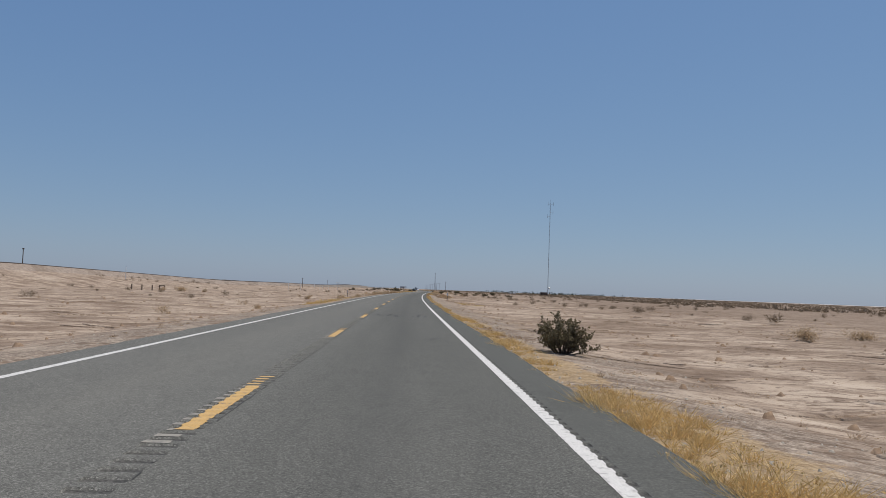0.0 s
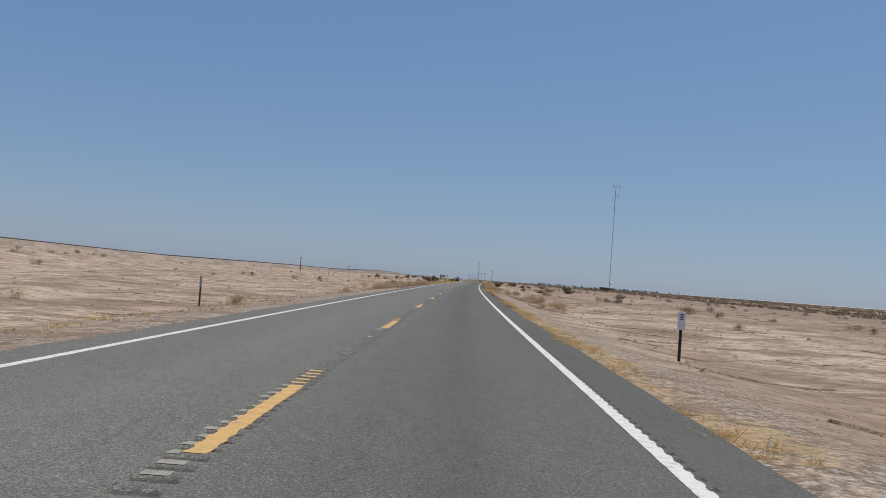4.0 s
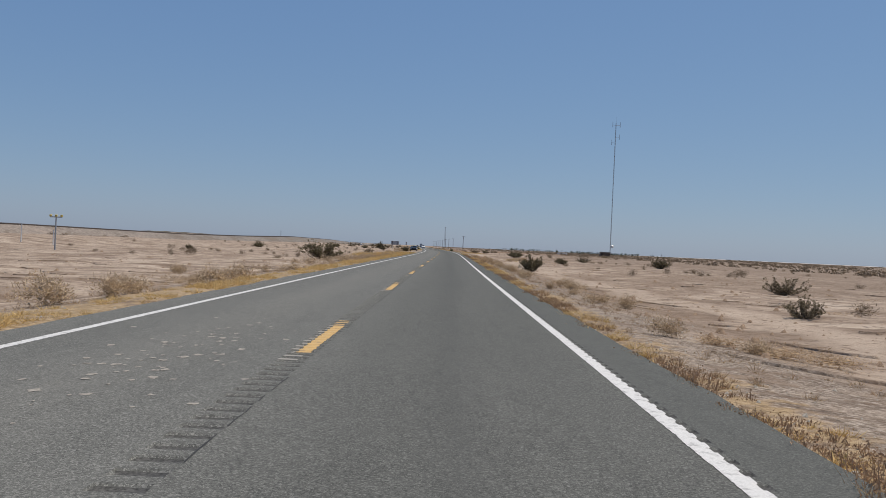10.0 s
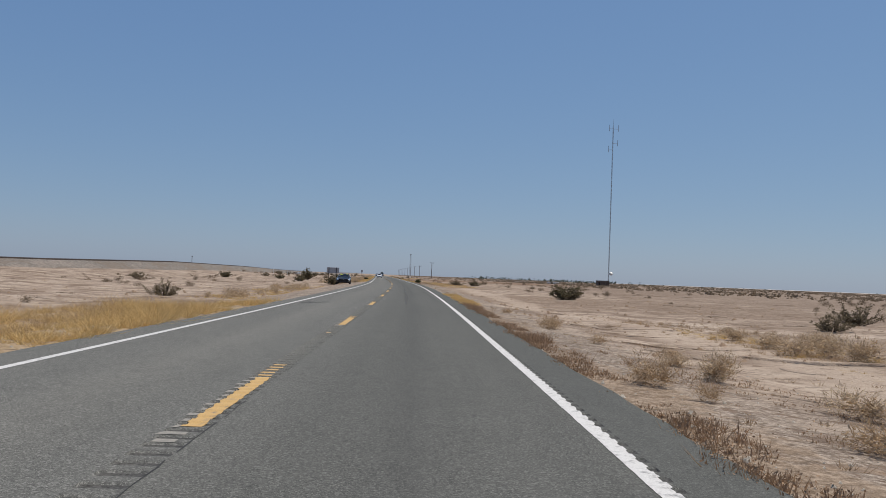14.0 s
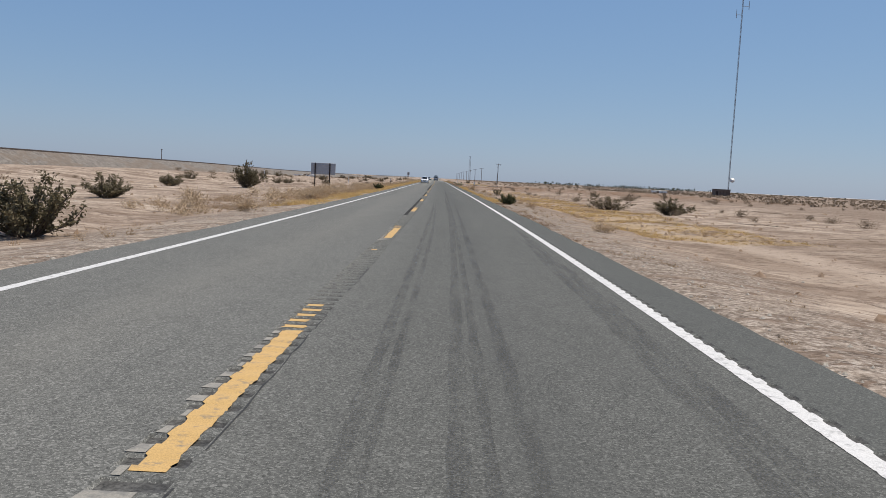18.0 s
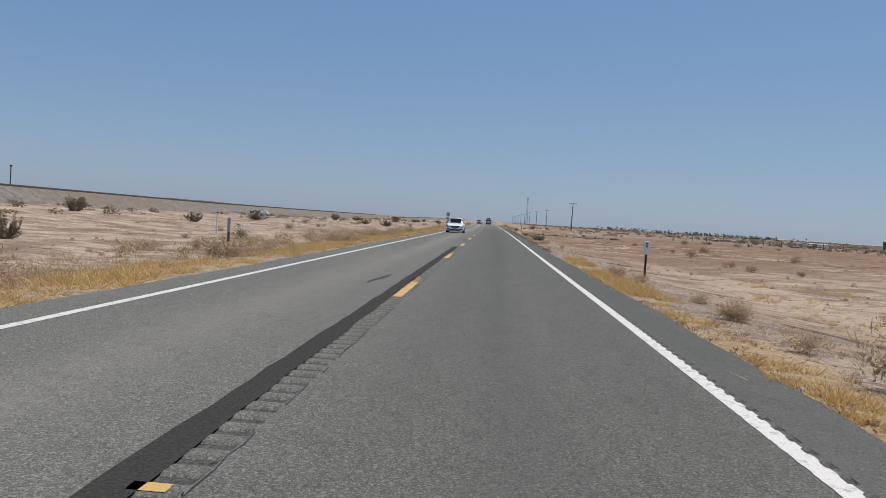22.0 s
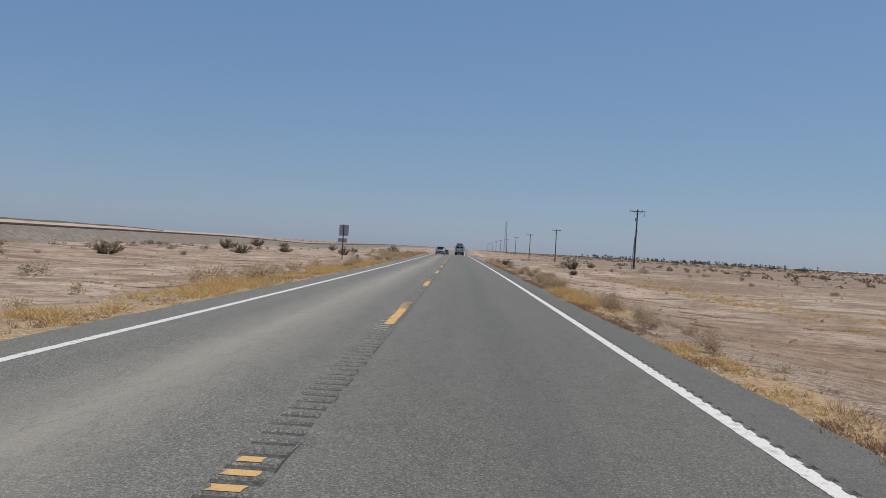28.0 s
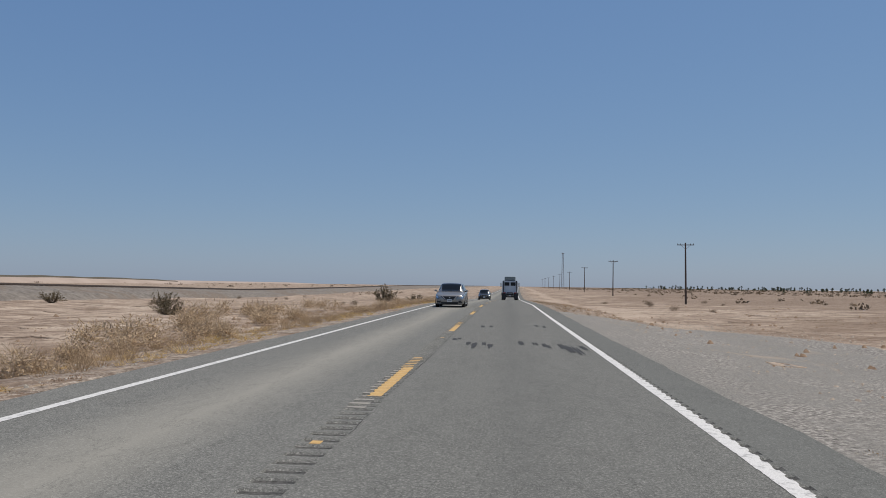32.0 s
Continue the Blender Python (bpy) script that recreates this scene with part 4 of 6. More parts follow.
def bush(kind, s, lat, wide, high, which=0, turn=None):
    turn = (s * 37 + lat * 91) % 360 if turn is None else turn
    m = put(s, lat, None, turn) @ Matrix.Diagonal((wide / 1.4, wide / 1.4, high, 1))
    if kind in ("dry", "straw"):
        me = (DRY_SHRUBS if kind == "dry" else STRAW_SHRUBS)
        ob = new("dry_shrub", me[which % len(me)])
        ob.matrix_world = m
        return tagged(ob, LABELS[kind], "shrub", "dry shrubs on the verge")
    stems, leaves = {"green": GREEN_BUSHES, "dark": DARK_BUSHES, "sage": SAGE_BUSHES, "thin": THIN_BUSHES}[kind][which % {"green": 5, "dark": 2, "sage": 2, "thin": 3}[kind]]
    ob = base("desert_bush", m, LABELS[kind], "bush", "desert bushes")
    part("branchwork", stems, None, ob)
    part("foliage", leaves, None, ob)
    return ob


# bushes that stand out, in the order of the drive: kind, station, offset, width, height, variant
for _row in (
    ("green", 12.8, 6.0, 1.85, 1.2, 0), ("green", 319.6, 8.5, 2.3, 1.65, 1), ("green", 334.5, -10.8, 4.3, 2.3, 2), ("thin", 403.0, 26.5, 3.0, 1.5, 2),
    ("green", 366.6, 17.5, 2.0, 0.95, 1), ("green", 438.0, 17.2, 4.2, 1.9, 2), ("green", 484.5, -9.0, 2.9, 1.85, 0), ("green", 507.6, -16.4, 2.7, 1.45, 3),
    ("green", 549.0, -18.8, 3.6, 3.2, 1), ("green", 541.0, -24.0, 2.7, 1.4, 2), ("dark", 515.8, 5.35, 1.2, 0.8, 0), ("green", 549.4, 7.1, 1.5, 1.1, 4),
    ("thin", 525.2, 13.6, 3.3, 1.4, 0), ("green", 519.4, 16.6, 2.9, 1.4, 1), ("dark", 548.9, -5.2, 1.2, 0.75, 1), ("thin", 597.0, 26.3, 1.7, 1.1, 1),
    ("sage", 646.3, 5.85, 1.45, 0.8, 0), ("sage", 733.2, 6.5, 0.95, 0.75, 1), ("thin", 665.4, 5.45, 0.8, 0.5, 0), ("thin", 704.0, -15.6, 2.5, 1.45, 1),
    ("thin", 833.4, 15.5, 2.2, 1.75, 2), ("green", 803.2, 11.3, 0.9, 0.55, 0), ("green", 822.7, 6.6, 1.2, 0.8, 3), ("thin", 853.2, -15.6, 2.1, 1.65, 1),
    ("thin", 872, -33, 3.0, 1.8, 0), ("thin", 898.4, -24.1, 2.0, 1.5, 2), ("thin", 957.0, -16.3, 4.2, 2.9, 1), ("thin", 960, -12.0, 3.0, 1.6, 0), ("thin", 858, 22, 1.6, 1.0, 1), ("thin", 901.0, -34.5, 2.0, 1.2, 3),
    ("green", 242.9, -11.8, 1.8, 1.0, 1), ("thin", 243.1, -9.1, 0.7, 0.6, 0), ("thin", 636.3, -32.6, 2.0, 1.5, 2), ("thin", 602.9, -17.9, 1.7, 1.3, 1), ("thin", 589.5, -23.5, 2.0, 1.1, 2), ("thin", 646, -37.5, 2.2, 1.3, 3), ("thin", 719.4, -21.5, 2.0, 1.4, 0), ("green", 362, -33, 1.3, 0.9, 0),
    ("thin", 179, 9.6, 0.8, 0.75, 2), ("thin", 207, 8.6, 1.1, 0.75, 0), ("thin", 262, 16, 2.2, 1.1, 1), ("green", 285, 24, 2.8, 1.5, 3), ("thin", 300, 21, 2.6, 1.3, 2),
    ("thin", 250, 30, 2.4, 1.2, 0), ("thin", 280, 13.5, 1.6, 0.9, 1), ("green", 370, 32, 3.2, 1.7, 0), ("thin", 395, 21, 2.0, 1.0, 2), ("thin", 410, -13.5, 2.4, 1.1, 1),
    ("green", 425, -38, 3, 1.5, 3), ("thin", 470, -34, 2.4, 1.3, 0), ("green", 520, -32, 3.0, 1.6, 2), ("thin", 570, -31, 2.6, 1.2, 1), ("thin", 590, -22, 2.2, 1.2, 2),
    ("thin", 615, -33, 2.6, 1.5, 0), ("thin", 640, -24, 2.0, 1.1, 0), ("thin", 672, -28, 2.6, 1.4, 1), ("thin", 740, -31, 2.4, 1.8, 3), ("thin", 790, -24, 2.6, 1.3, 2),
    ("thin", 762, -30, 3.0, 1.4, 0), ("thin", 815, -21, 2.4, 1.3, 1), ("thin", 842, -22, 2.2, 1.2, 2), ("thin", 838, -29, 2.2, 1.7, 0), ("thin", 885, -18, 2.2, 1.2, 1),
):
    bush(*_row)
for _row in (
    ("dry", 491.7, 6.6, 1.2, 0.6), ("dry", 566.0, 6.7, 0.7, 0.65), ("dry", 579.7, 5.75, 1.35, 1.05), ("dry", 602.0, -11.9, 2.1, 0.75), ("dry", 603.5, -10, 1.4, 0.8),
    ("dry", 654.1, -8.2, 2.0, 1.2), ("dry", 242.9, -6.3, 1.0, 0.5), ("dry", 293.1, -11.4, 1.3, 0.9), ("dry", 659.4, 5.95, 1.0, 0.65), ("dry", 745.3, 5.3, 0.7, 0.45), ("dry", 749.0, 5.2, 0.8, 0.5), ("dry", 750.8, 5.5, 0.9, 0.6), ("dry", 754.0, 5.3, 1.0, 0.65), ("dry", 756.2, 5.6, 1.1, 0.7),
    ("dry", 767.6, 5.55, 1.35, 0.8), ("dry", 768.8, 5.35, 1.1, 0.7), ("dry", 770.0, 5.4, 1.2, 0.7), ("dry", 771.8, 5.3, 0.9, 0.65), ("dry", 775.0, 5.45, 1.0, 0.7), ("dry", 786.0, 5.4, 0.95, 0.65), ("dry", 130.0, -36.5, 3.6, 1.4), ("dry", 132.0, -33.4, 1.7, 1.0), ("dry", 129.0, -39.5, 2.0, 0.9),
    ("dry", 794.0, 6.4, 1.1, 0.8), ("dry", 801.6, 5.65, 0.95, 0.85), ("dry", 823.4, 7.1, 1.6, 0.85), ("dry", 834.5, 6.5, 1.5, 1.0), ("dry", 845.5, -6.6, 1.6, 0.75),
    ("dry", 849.0, -7.4, 1.8, 0.9), ("dry", 866.0, -8.8, 1.9, 1.0), ("dry", 868.5, -10.4, 2.2, 1.2), ("dry", 871.8, -11.2, 2.4, 1.35), ("dry", 875, -9.4, 2.0, 1.1),
    ("dry", 861.0, -6.3, 1.3, 0.7), ("dry", 863.0, -7.4, 1.5, 0.8), ("dry", 880.0, -9.0, 2.2, 1.1), ("dry", 56.0, -9.5, 1.0, 0.55), ("dry", 96.0, -11, 1.7, 0.8),
    ("dry", 171.0, 8.6, 1.6, 0.75), ("dry", 167.5, 7.9, 1.3, 0.7), ("dry", 30.0, 21.0, 2.4, 1.1), ("dry", 34.0, 26.0, 2.6, 0.9), ("dry", 226, 14, 1.8, 1.2),
    ("dry", 384.9, 12.42, 1.2, 0.6), ("dry", 382.6, 12.52, 1.5, 0.7), ("dry", 380.2, 12.42, 1.8, 0.8), ("dry", 379.9, 13.0, 1.6, 0.9), ("dry", 378.6, 13.2, 1.8, 0.9), ("dry", 385.0, 15.32, 1.6, 0.7), ("dry", 369.0, 7.67, 1.3, 0.55), ("dry", 374.5, 7.16, 0.9, 0.4), ("dry", 389.4, 14.0, 1.0, 0.5), ("straw", 268.1, 6.81, 1.3, 0.3), ("straw", 267.5, 7.6, 1.6, 0.3), ("straw", 267.1, 8.29, 1.5, 0.35),
    ("straw", 162, 8.8, 2.0, 0.45), ("straw", 165, 9.8, 2.4, 0.4), ("straw", 176, 8.4, 2.2, 0.45), ("dry", 364.5, 7.2, 1.4, 0.7), ("dry", 372, 6.9, 1.3, 0.8), ("dry", 369, 10.6, 2.0, 0.7),
):
    bush(*_row, which=int(_row[1]) % 6)

# the many small shrubs of the verges: from station, to, per metre, nearest and farthest offset, widths
_rng = np.random.RandomState(77)
THICKET = []
for _a, _b, _dense, _n, _f, _w0, _w1, _kind in (
    (176, 262, 0.65, -5.9, -11.5, 0.9, 2.0, "dry"), (262, 345, 0.34, -5.9, -11, 0.9, 1.9, "dry"), (345, 395, 0.14, -6.5, -10, 0.8, 1.5, "dry"), (409, 457, 0.5, -8.7, -11.9, 1.0, 1.8, "dry"), (492, 600, 0.85, -5.9, -13, 0.9, 2.2, "dry"),
    (600, 660, 0.45, -5.6, -10, 0.9, 1.9, "dry"), (660, 846, 0.28, -5.4, -9, 0.8, 1.7, "dry"), (846, 960, 0.5, -6.2, -15, 1.0, 2.2, "dry"), (20, 160, 0.06, -7, -16, 0.8, 1.6, "dry"),
    (216, 262, 0.4, 5.4, 7.2, 0.7, 1.4, "dry"), (262, 345, 0.3, 5.6, 7.6, 0.7, 1.4, "dry"), (576, 592, 0.3, 5.2, 6.4, 0.6, 1.1, "dry"), (300, 400, 0.2, 5.2, 7.6, 0.6, 1.3, "straw"), (150, 200, 0.14, 6.6, 9.5, 0.9, 2.0, "straw"),
    (560, 650, 0.08, 5.3, 6.8, 0.5, 1.0, "straw"), (655, 790, 0.13, 5.2, 7.0, 0.5, 1.1, "straw"), (780, 840, 0.14, 5.3, 8.5, 0.6, 1.3, "dry"), (500, 560, 0.1, 5.4, 7, 0.6, 1.2, "straw"),
):
    for _i in range(int((_b - _a) * _dense)):
        _w = _rng.uniform(_w0, _w1)
        _s, _l, _h = _rng.uniform(_a, _b), _n + (_f - _n) * _rng.rand() ** 1.3, _w * _rng.uniform(0.42, 0.62)
        if _l < -7.2:
            THICKET.append(np.array(put(_s, _l, None, _s * 37 % 360) @ Matrix.Diagonal((_w / 1.4, _w / 1.4, _h, 1))))
        else:
            bush(_kind, _s, _l, _w, _h, _i)


def joined(name, label, places, meshes, material, category):
    """Copies of small plants at their places, joined."""
    v, f, n = [], [], 0
    for i, m in enumerate(places):
        me = meshes[i % len(meshes)]
        co, idx = np.empty(len(me.vertices) * 3, np.float32), np.empty(len(me.loops), np.int32)
        me.vertices.foreach_get("co", co)
        me.loops.foreach_get("vertex_index", idx)
        m = np.array(m)
        v.append(co.reshape(-1, 3) @ m[:3, :3].T + m[:3, 3])
        f.append(idx.reshape(-1, 3) + n)
        n += len(me.vertices)
    return tagged(part(name, mesh_of(name, np.concatenate(v), np.concatenate(f)), material), label, category, kind="stuff")


SMALL_SHRUBS = [fuzzy(s, 340, 290, 0.014) for s in range(51, 57)]
LOW_WEEDS = [fuzzy(s, 120, 60, 0.014, 0.8, 5) for s in range(61, 67)]
joined("thicket", "thicket of dry tan shrubs behind the verge", THICKET, SMALL_SHRUBS, TWIG, "shrubs")


def strewn(seed, count, spans, wide, tall):
    """Places for wild plants in loose drifts: spans of (from, to, near, far) with equal shares."""
    rng = np.random.RandomState(seed)
    places = []
    for a, b, near, far in spans:
        for _ in range(count // len(spans)):
            s, lat = rng.uniform(a, b), near + (far - near) * rng.rand() ** 1.3
            if math.sin(s * 0.05 + seed) + math.sin(lat * 0.21 + s * 0.017) + math.sin(s * 0.19 + lat * 0.3) + rng.normal(0, 0.6) > -0.1:
                w = wide[0] * (wide[1] / wide[0]) ** rng.rand()
                places.append(put(s, lat, None, rng.uniform(0, 360)) @ Matrix.Diagonal((w / 1.4, w / 1.4, w * rng.uniform(*tall), 1)))
    return places


joined("desert_shrubs", "brown and grey shrubs scattered over the flat", strewn(15, 620, ((-10, 320, 15, 80), (250, 620, 14, 80), (560, 980, 14, 80)), (0.7, 2.2), (0.4, 0.65)), SMALL_SHRUBS, SCRUB, "shrubs")
joined("railway_shrubs", "dark shrubs between the highway and the railway", strewn(16, 330, ((-10, 330, -16, -66), (300, 640, -14, -50), (600, 1050, -12, -37)), (0.6, 1.8), (0.4, 0.65)), SMALL_SHRUBS, SCRUB, "shrubs")
joined("tan_weeds", "low tan weeds scattered over the sand", strewn(18, 1500, ((-10, 300, 6.5, 40), (150, 620, 7, 40), (500, 960, 7, 45), (-10, 960, -8, -40)), (0.3, 1.1), (0.2, 0.4)), LOW_WEEDS, STRAW, "weeds")


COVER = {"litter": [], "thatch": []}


def tufts(name, label, spans, material, seed, blades, wide, splay, knobs, cover):
    """Grass along a verge in uneven mounds: spans of (from, to, tufts per metre, nearest, farthest offset, height)."""
    rng = np.random.RandomState(seed)
    c, h = [], []
    for a, b, dense, near, far, high in spans:
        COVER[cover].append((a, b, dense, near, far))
        n = int((b - a) * dense * 2.1)
        s = rng.uniform(a, b, n)
        lat = near + (far - near) * rng.rand(n) ** 1.3
        swell = np.sin(s * 1.1 + seed) + np.sin(s * 0.37 + 2 * seed + lat) + 0.8 * np.sin(s * 2.9 + lat * 4.1) + rng.normal(0, 0.45, n)
        lat = lat + 0.1 * np.sin(s * 1.7) + np.sign(near) * 0.06 * np.sin(s * 4.3)
        keep = swell > -0.6
        s, lat, swell = s[keep], lat[keep], swell[keep]
        x, y = along(s, lat)
        c.append(np.stack([x, y, ground_z(s, lat) - 0.015], 1))
        h.append(0.88 * high * np.clip(0.42 + 0.26 * swell, 0.3, 1.1) * rng.uniform(0.75, 1.25, len(s)))
    c, h = np.concatenate(c), np.concatenate(h)
    c0, h0 = c, h
    c, h = np.repeat(c, blades, 0), np.repeat(h, blades)
    n = len(c)
    lean = rng.normal(0, splay, (n, 2))
    start = c + np.concatenate([lean * 0.22 * (h[:, None] + 0.1) + rng.normal(0, 0.03, (n, 2)), np.zeros((n, 1))], 1)
    out = np.concatenate([lean, rng.uniform(0.2, 1.0, (n, 1))], 1)
    v, f = slivers(start, start + out * h[:, None], wide * rng.uniform(0.7, 1.6, n), rng)
    if knobs:
        k = np.repeat(h0, knobs)
        p = np.repeat(c0, knobs, 0) + np.stack([rng.normal(0, 0.045, len(k)), rng.normal(0, 0.045, len(k)), k * rng.uniform(0.1, 0.85, len(k))], 1)
        w, g = diamonds(p, rng.uniform(0.009, 0.022, len(k)), rng, 0.5)
        f = np.concatenate([f, np.concatenate([g[:, [0, 1, 2]], g[:, [0, 2, 3]]]) + len(v)])
        v = np.concatenate([v, w])
    return tagged(part(name, mesh_of(name, v, f), material), label, "grass", kind="stuff")


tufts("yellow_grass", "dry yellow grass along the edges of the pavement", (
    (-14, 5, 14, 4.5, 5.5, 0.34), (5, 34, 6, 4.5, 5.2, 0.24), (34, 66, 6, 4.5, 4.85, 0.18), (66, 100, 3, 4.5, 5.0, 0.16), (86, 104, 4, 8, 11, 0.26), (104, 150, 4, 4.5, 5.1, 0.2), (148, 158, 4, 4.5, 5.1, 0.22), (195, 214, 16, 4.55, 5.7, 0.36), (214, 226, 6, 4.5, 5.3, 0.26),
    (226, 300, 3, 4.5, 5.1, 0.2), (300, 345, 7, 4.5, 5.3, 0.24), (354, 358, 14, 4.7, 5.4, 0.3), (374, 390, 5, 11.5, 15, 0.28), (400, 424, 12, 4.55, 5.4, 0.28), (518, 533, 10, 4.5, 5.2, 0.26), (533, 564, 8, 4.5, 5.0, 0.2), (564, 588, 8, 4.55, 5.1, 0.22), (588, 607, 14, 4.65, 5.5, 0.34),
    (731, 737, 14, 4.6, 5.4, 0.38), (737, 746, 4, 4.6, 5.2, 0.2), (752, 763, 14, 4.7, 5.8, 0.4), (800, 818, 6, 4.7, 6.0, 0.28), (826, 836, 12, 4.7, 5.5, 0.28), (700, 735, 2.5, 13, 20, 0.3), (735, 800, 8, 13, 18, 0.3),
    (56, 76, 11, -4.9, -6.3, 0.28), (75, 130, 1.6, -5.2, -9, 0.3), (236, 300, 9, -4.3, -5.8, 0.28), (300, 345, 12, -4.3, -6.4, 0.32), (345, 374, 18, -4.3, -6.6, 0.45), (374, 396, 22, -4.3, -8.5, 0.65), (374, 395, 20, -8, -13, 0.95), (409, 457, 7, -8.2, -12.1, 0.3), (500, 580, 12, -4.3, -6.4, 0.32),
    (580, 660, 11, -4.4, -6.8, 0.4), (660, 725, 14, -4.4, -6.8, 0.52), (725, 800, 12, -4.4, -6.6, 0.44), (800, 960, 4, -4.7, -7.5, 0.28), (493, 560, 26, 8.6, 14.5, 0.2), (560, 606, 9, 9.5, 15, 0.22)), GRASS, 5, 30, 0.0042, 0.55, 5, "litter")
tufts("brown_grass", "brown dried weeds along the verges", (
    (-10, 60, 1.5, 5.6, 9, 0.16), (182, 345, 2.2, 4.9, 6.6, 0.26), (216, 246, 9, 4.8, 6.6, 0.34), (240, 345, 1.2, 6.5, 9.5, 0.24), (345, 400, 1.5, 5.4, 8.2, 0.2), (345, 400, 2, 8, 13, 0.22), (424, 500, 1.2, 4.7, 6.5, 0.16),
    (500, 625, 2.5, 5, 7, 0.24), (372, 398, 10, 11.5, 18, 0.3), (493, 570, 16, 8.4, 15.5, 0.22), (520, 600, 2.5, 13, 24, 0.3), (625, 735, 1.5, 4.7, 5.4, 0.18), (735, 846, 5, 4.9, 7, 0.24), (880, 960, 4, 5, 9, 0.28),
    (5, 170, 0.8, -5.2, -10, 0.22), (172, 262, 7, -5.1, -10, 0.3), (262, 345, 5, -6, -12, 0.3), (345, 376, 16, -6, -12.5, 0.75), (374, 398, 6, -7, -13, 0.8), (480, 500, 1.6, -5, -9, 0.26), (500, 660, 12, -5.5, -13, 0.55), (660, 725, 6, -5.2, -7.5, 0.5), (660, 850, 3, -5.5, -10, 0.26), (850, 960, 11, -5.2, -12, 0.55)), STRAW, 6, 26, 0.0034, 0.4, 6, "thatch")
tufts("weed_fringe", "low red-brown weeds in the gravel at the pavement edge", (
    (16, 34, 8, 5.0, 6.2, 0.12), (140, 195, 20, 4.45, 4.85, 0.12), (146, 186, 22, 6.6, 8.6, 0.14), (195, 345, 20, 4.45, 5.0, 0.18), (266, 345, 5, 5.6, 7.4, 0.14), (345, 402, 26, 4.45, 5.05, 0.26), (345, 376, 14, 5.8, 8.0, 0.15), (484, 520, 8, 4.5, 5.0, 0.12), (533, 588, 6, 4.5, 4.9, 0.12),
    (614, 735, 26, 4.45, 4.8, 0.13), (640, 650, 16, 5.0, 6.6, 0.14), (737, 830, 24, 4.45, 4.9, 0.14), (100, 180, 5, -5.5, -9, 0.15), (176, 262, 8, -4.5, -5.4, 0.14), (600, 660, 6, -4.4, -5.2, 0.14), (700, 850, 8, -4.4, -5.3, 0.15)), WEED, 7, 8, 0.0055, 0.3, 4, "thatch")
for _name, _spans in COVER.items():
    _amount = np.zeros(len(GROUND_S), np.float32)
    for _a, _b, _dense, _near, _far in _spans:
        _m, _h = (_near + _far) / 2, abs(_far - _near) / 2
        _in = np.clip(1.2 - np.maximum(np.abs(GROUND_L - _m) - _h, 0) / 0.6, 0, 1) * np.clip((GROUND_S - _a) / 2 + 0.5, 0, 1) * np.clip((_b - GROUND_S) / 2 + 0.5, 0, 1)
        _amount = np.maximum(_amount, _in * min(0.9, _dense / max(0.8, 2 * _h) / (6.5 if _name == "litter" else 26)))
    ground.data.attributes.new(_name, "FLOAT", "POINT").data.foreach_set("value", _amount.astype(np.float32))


def clumps(name, label, material, seed, count, spans, size, per=26, leaf=0.1):
    """Far scrub as clumps of leaves, joined: spans of (from, to, near, far) with equal shares."""
    rng = np.random.RandomState(seed)
    s = np.concatenate([rng.uniform(a, b, count // len(spans)) for a, b, _, _ in spans])
    lat = np.concatenate([n + (f - n) * rng.rand(count // len(spans)) ** 1.5 for _, _, n, f in spans])
    patch = np.sin(s * 0.021 + seed) + np.sin(lat * 0.05 + s * 0.013) + np.sin(s * 0.11 + lat * 0.17)
    keep = patch + rng.normal(0, 0.6, len(s)) > -0.2
    s, lat = s[keep], lat[keep]
    x, y = along(s, lat)
    w = rng.uniform(size[0], size[1], len(s))
    c = np.repeat(np.stack([x, y, ground_z(s, lat)], 1), per, 0)
    w = np.repeat(w, per)
    d = rng.normal(size=(len(c), 3))
    d /= np.linalg.norm(d, axis=1, keepdims=True)
    d[:, 2] = np.abs(d[:, 2]) * 0.75
    v, f = diamonds(c + d * w[:, None] * 0.5 * rng.rand(len(c), 1) ** 0.5, w * leaf * rng.uniform(0.7, 1.4, len(c)), rng)
    return tagged(part(name, mesh_of(name, v, f), material), label, "scrub", kind="stuff")


clumps("desert_scrub", "dark scrub scattered over the far flat desert", SCRUB, 15, 15000, ((-20, 500, 70, 330), (300, 1000, 70, 330), (200, 1400, 90, 600), (600, 2400, 40, 700), (1000, 2600, 60, 900)), (0.7, 2.4), 20, 0.12)
clumps("bank_scrub", "dark scrub along the foot of the railway bank", SCRUB, 23, 620, ((0, 420, -58, -74), (420, 700, -30, -42), (640, 1100, -30, -38)), (0.5, 1.4), 60, 0.06)
clumps("railway_scrub", "dark scrub on the slope beyond the railway", SCRUB, 17, 900, ((0, 900, -95, -500), (600, 2400, -80, -600)), (1.0, 3.2), 26)
clumps("grove_edge", "low dark trees along the far edge of the flat", PALM, 19, 420, ((1250, 2300, 150, 600), (1500, 2600, 300, 900)), (2.0, 6.0), 30)


# ---- vehicles ----
GLASS = mat("dark tinted car glass", (0.008, 0.009, 0.01), 0.05, spec=0.3)
CHROME = mat("chrome", (0.75, 0.75, 0.76), 0.12, 1.0)
TYRE = make_speckled("tyre rubber", (0.014, 0.014, 0.014), (0.03, 0.03, 0.03), 20, 0.85, 0.003)
BLACK_PLASTIC = mat("black plastic trim", (0.015, 0.015, 0.016), 0.45)
LAMP_GLASS = mat("lamp glass over a dark reflector", (0.2, 0.22, 0.24), 0.05, 0.4, spec=0.8)
RED_LAMP = mat("red tail lamp", (0.3, 0.012, 0.012), 0.15)
CREAM = mat("pale interior", (0.35, 0.31, 0.25), 0.8)


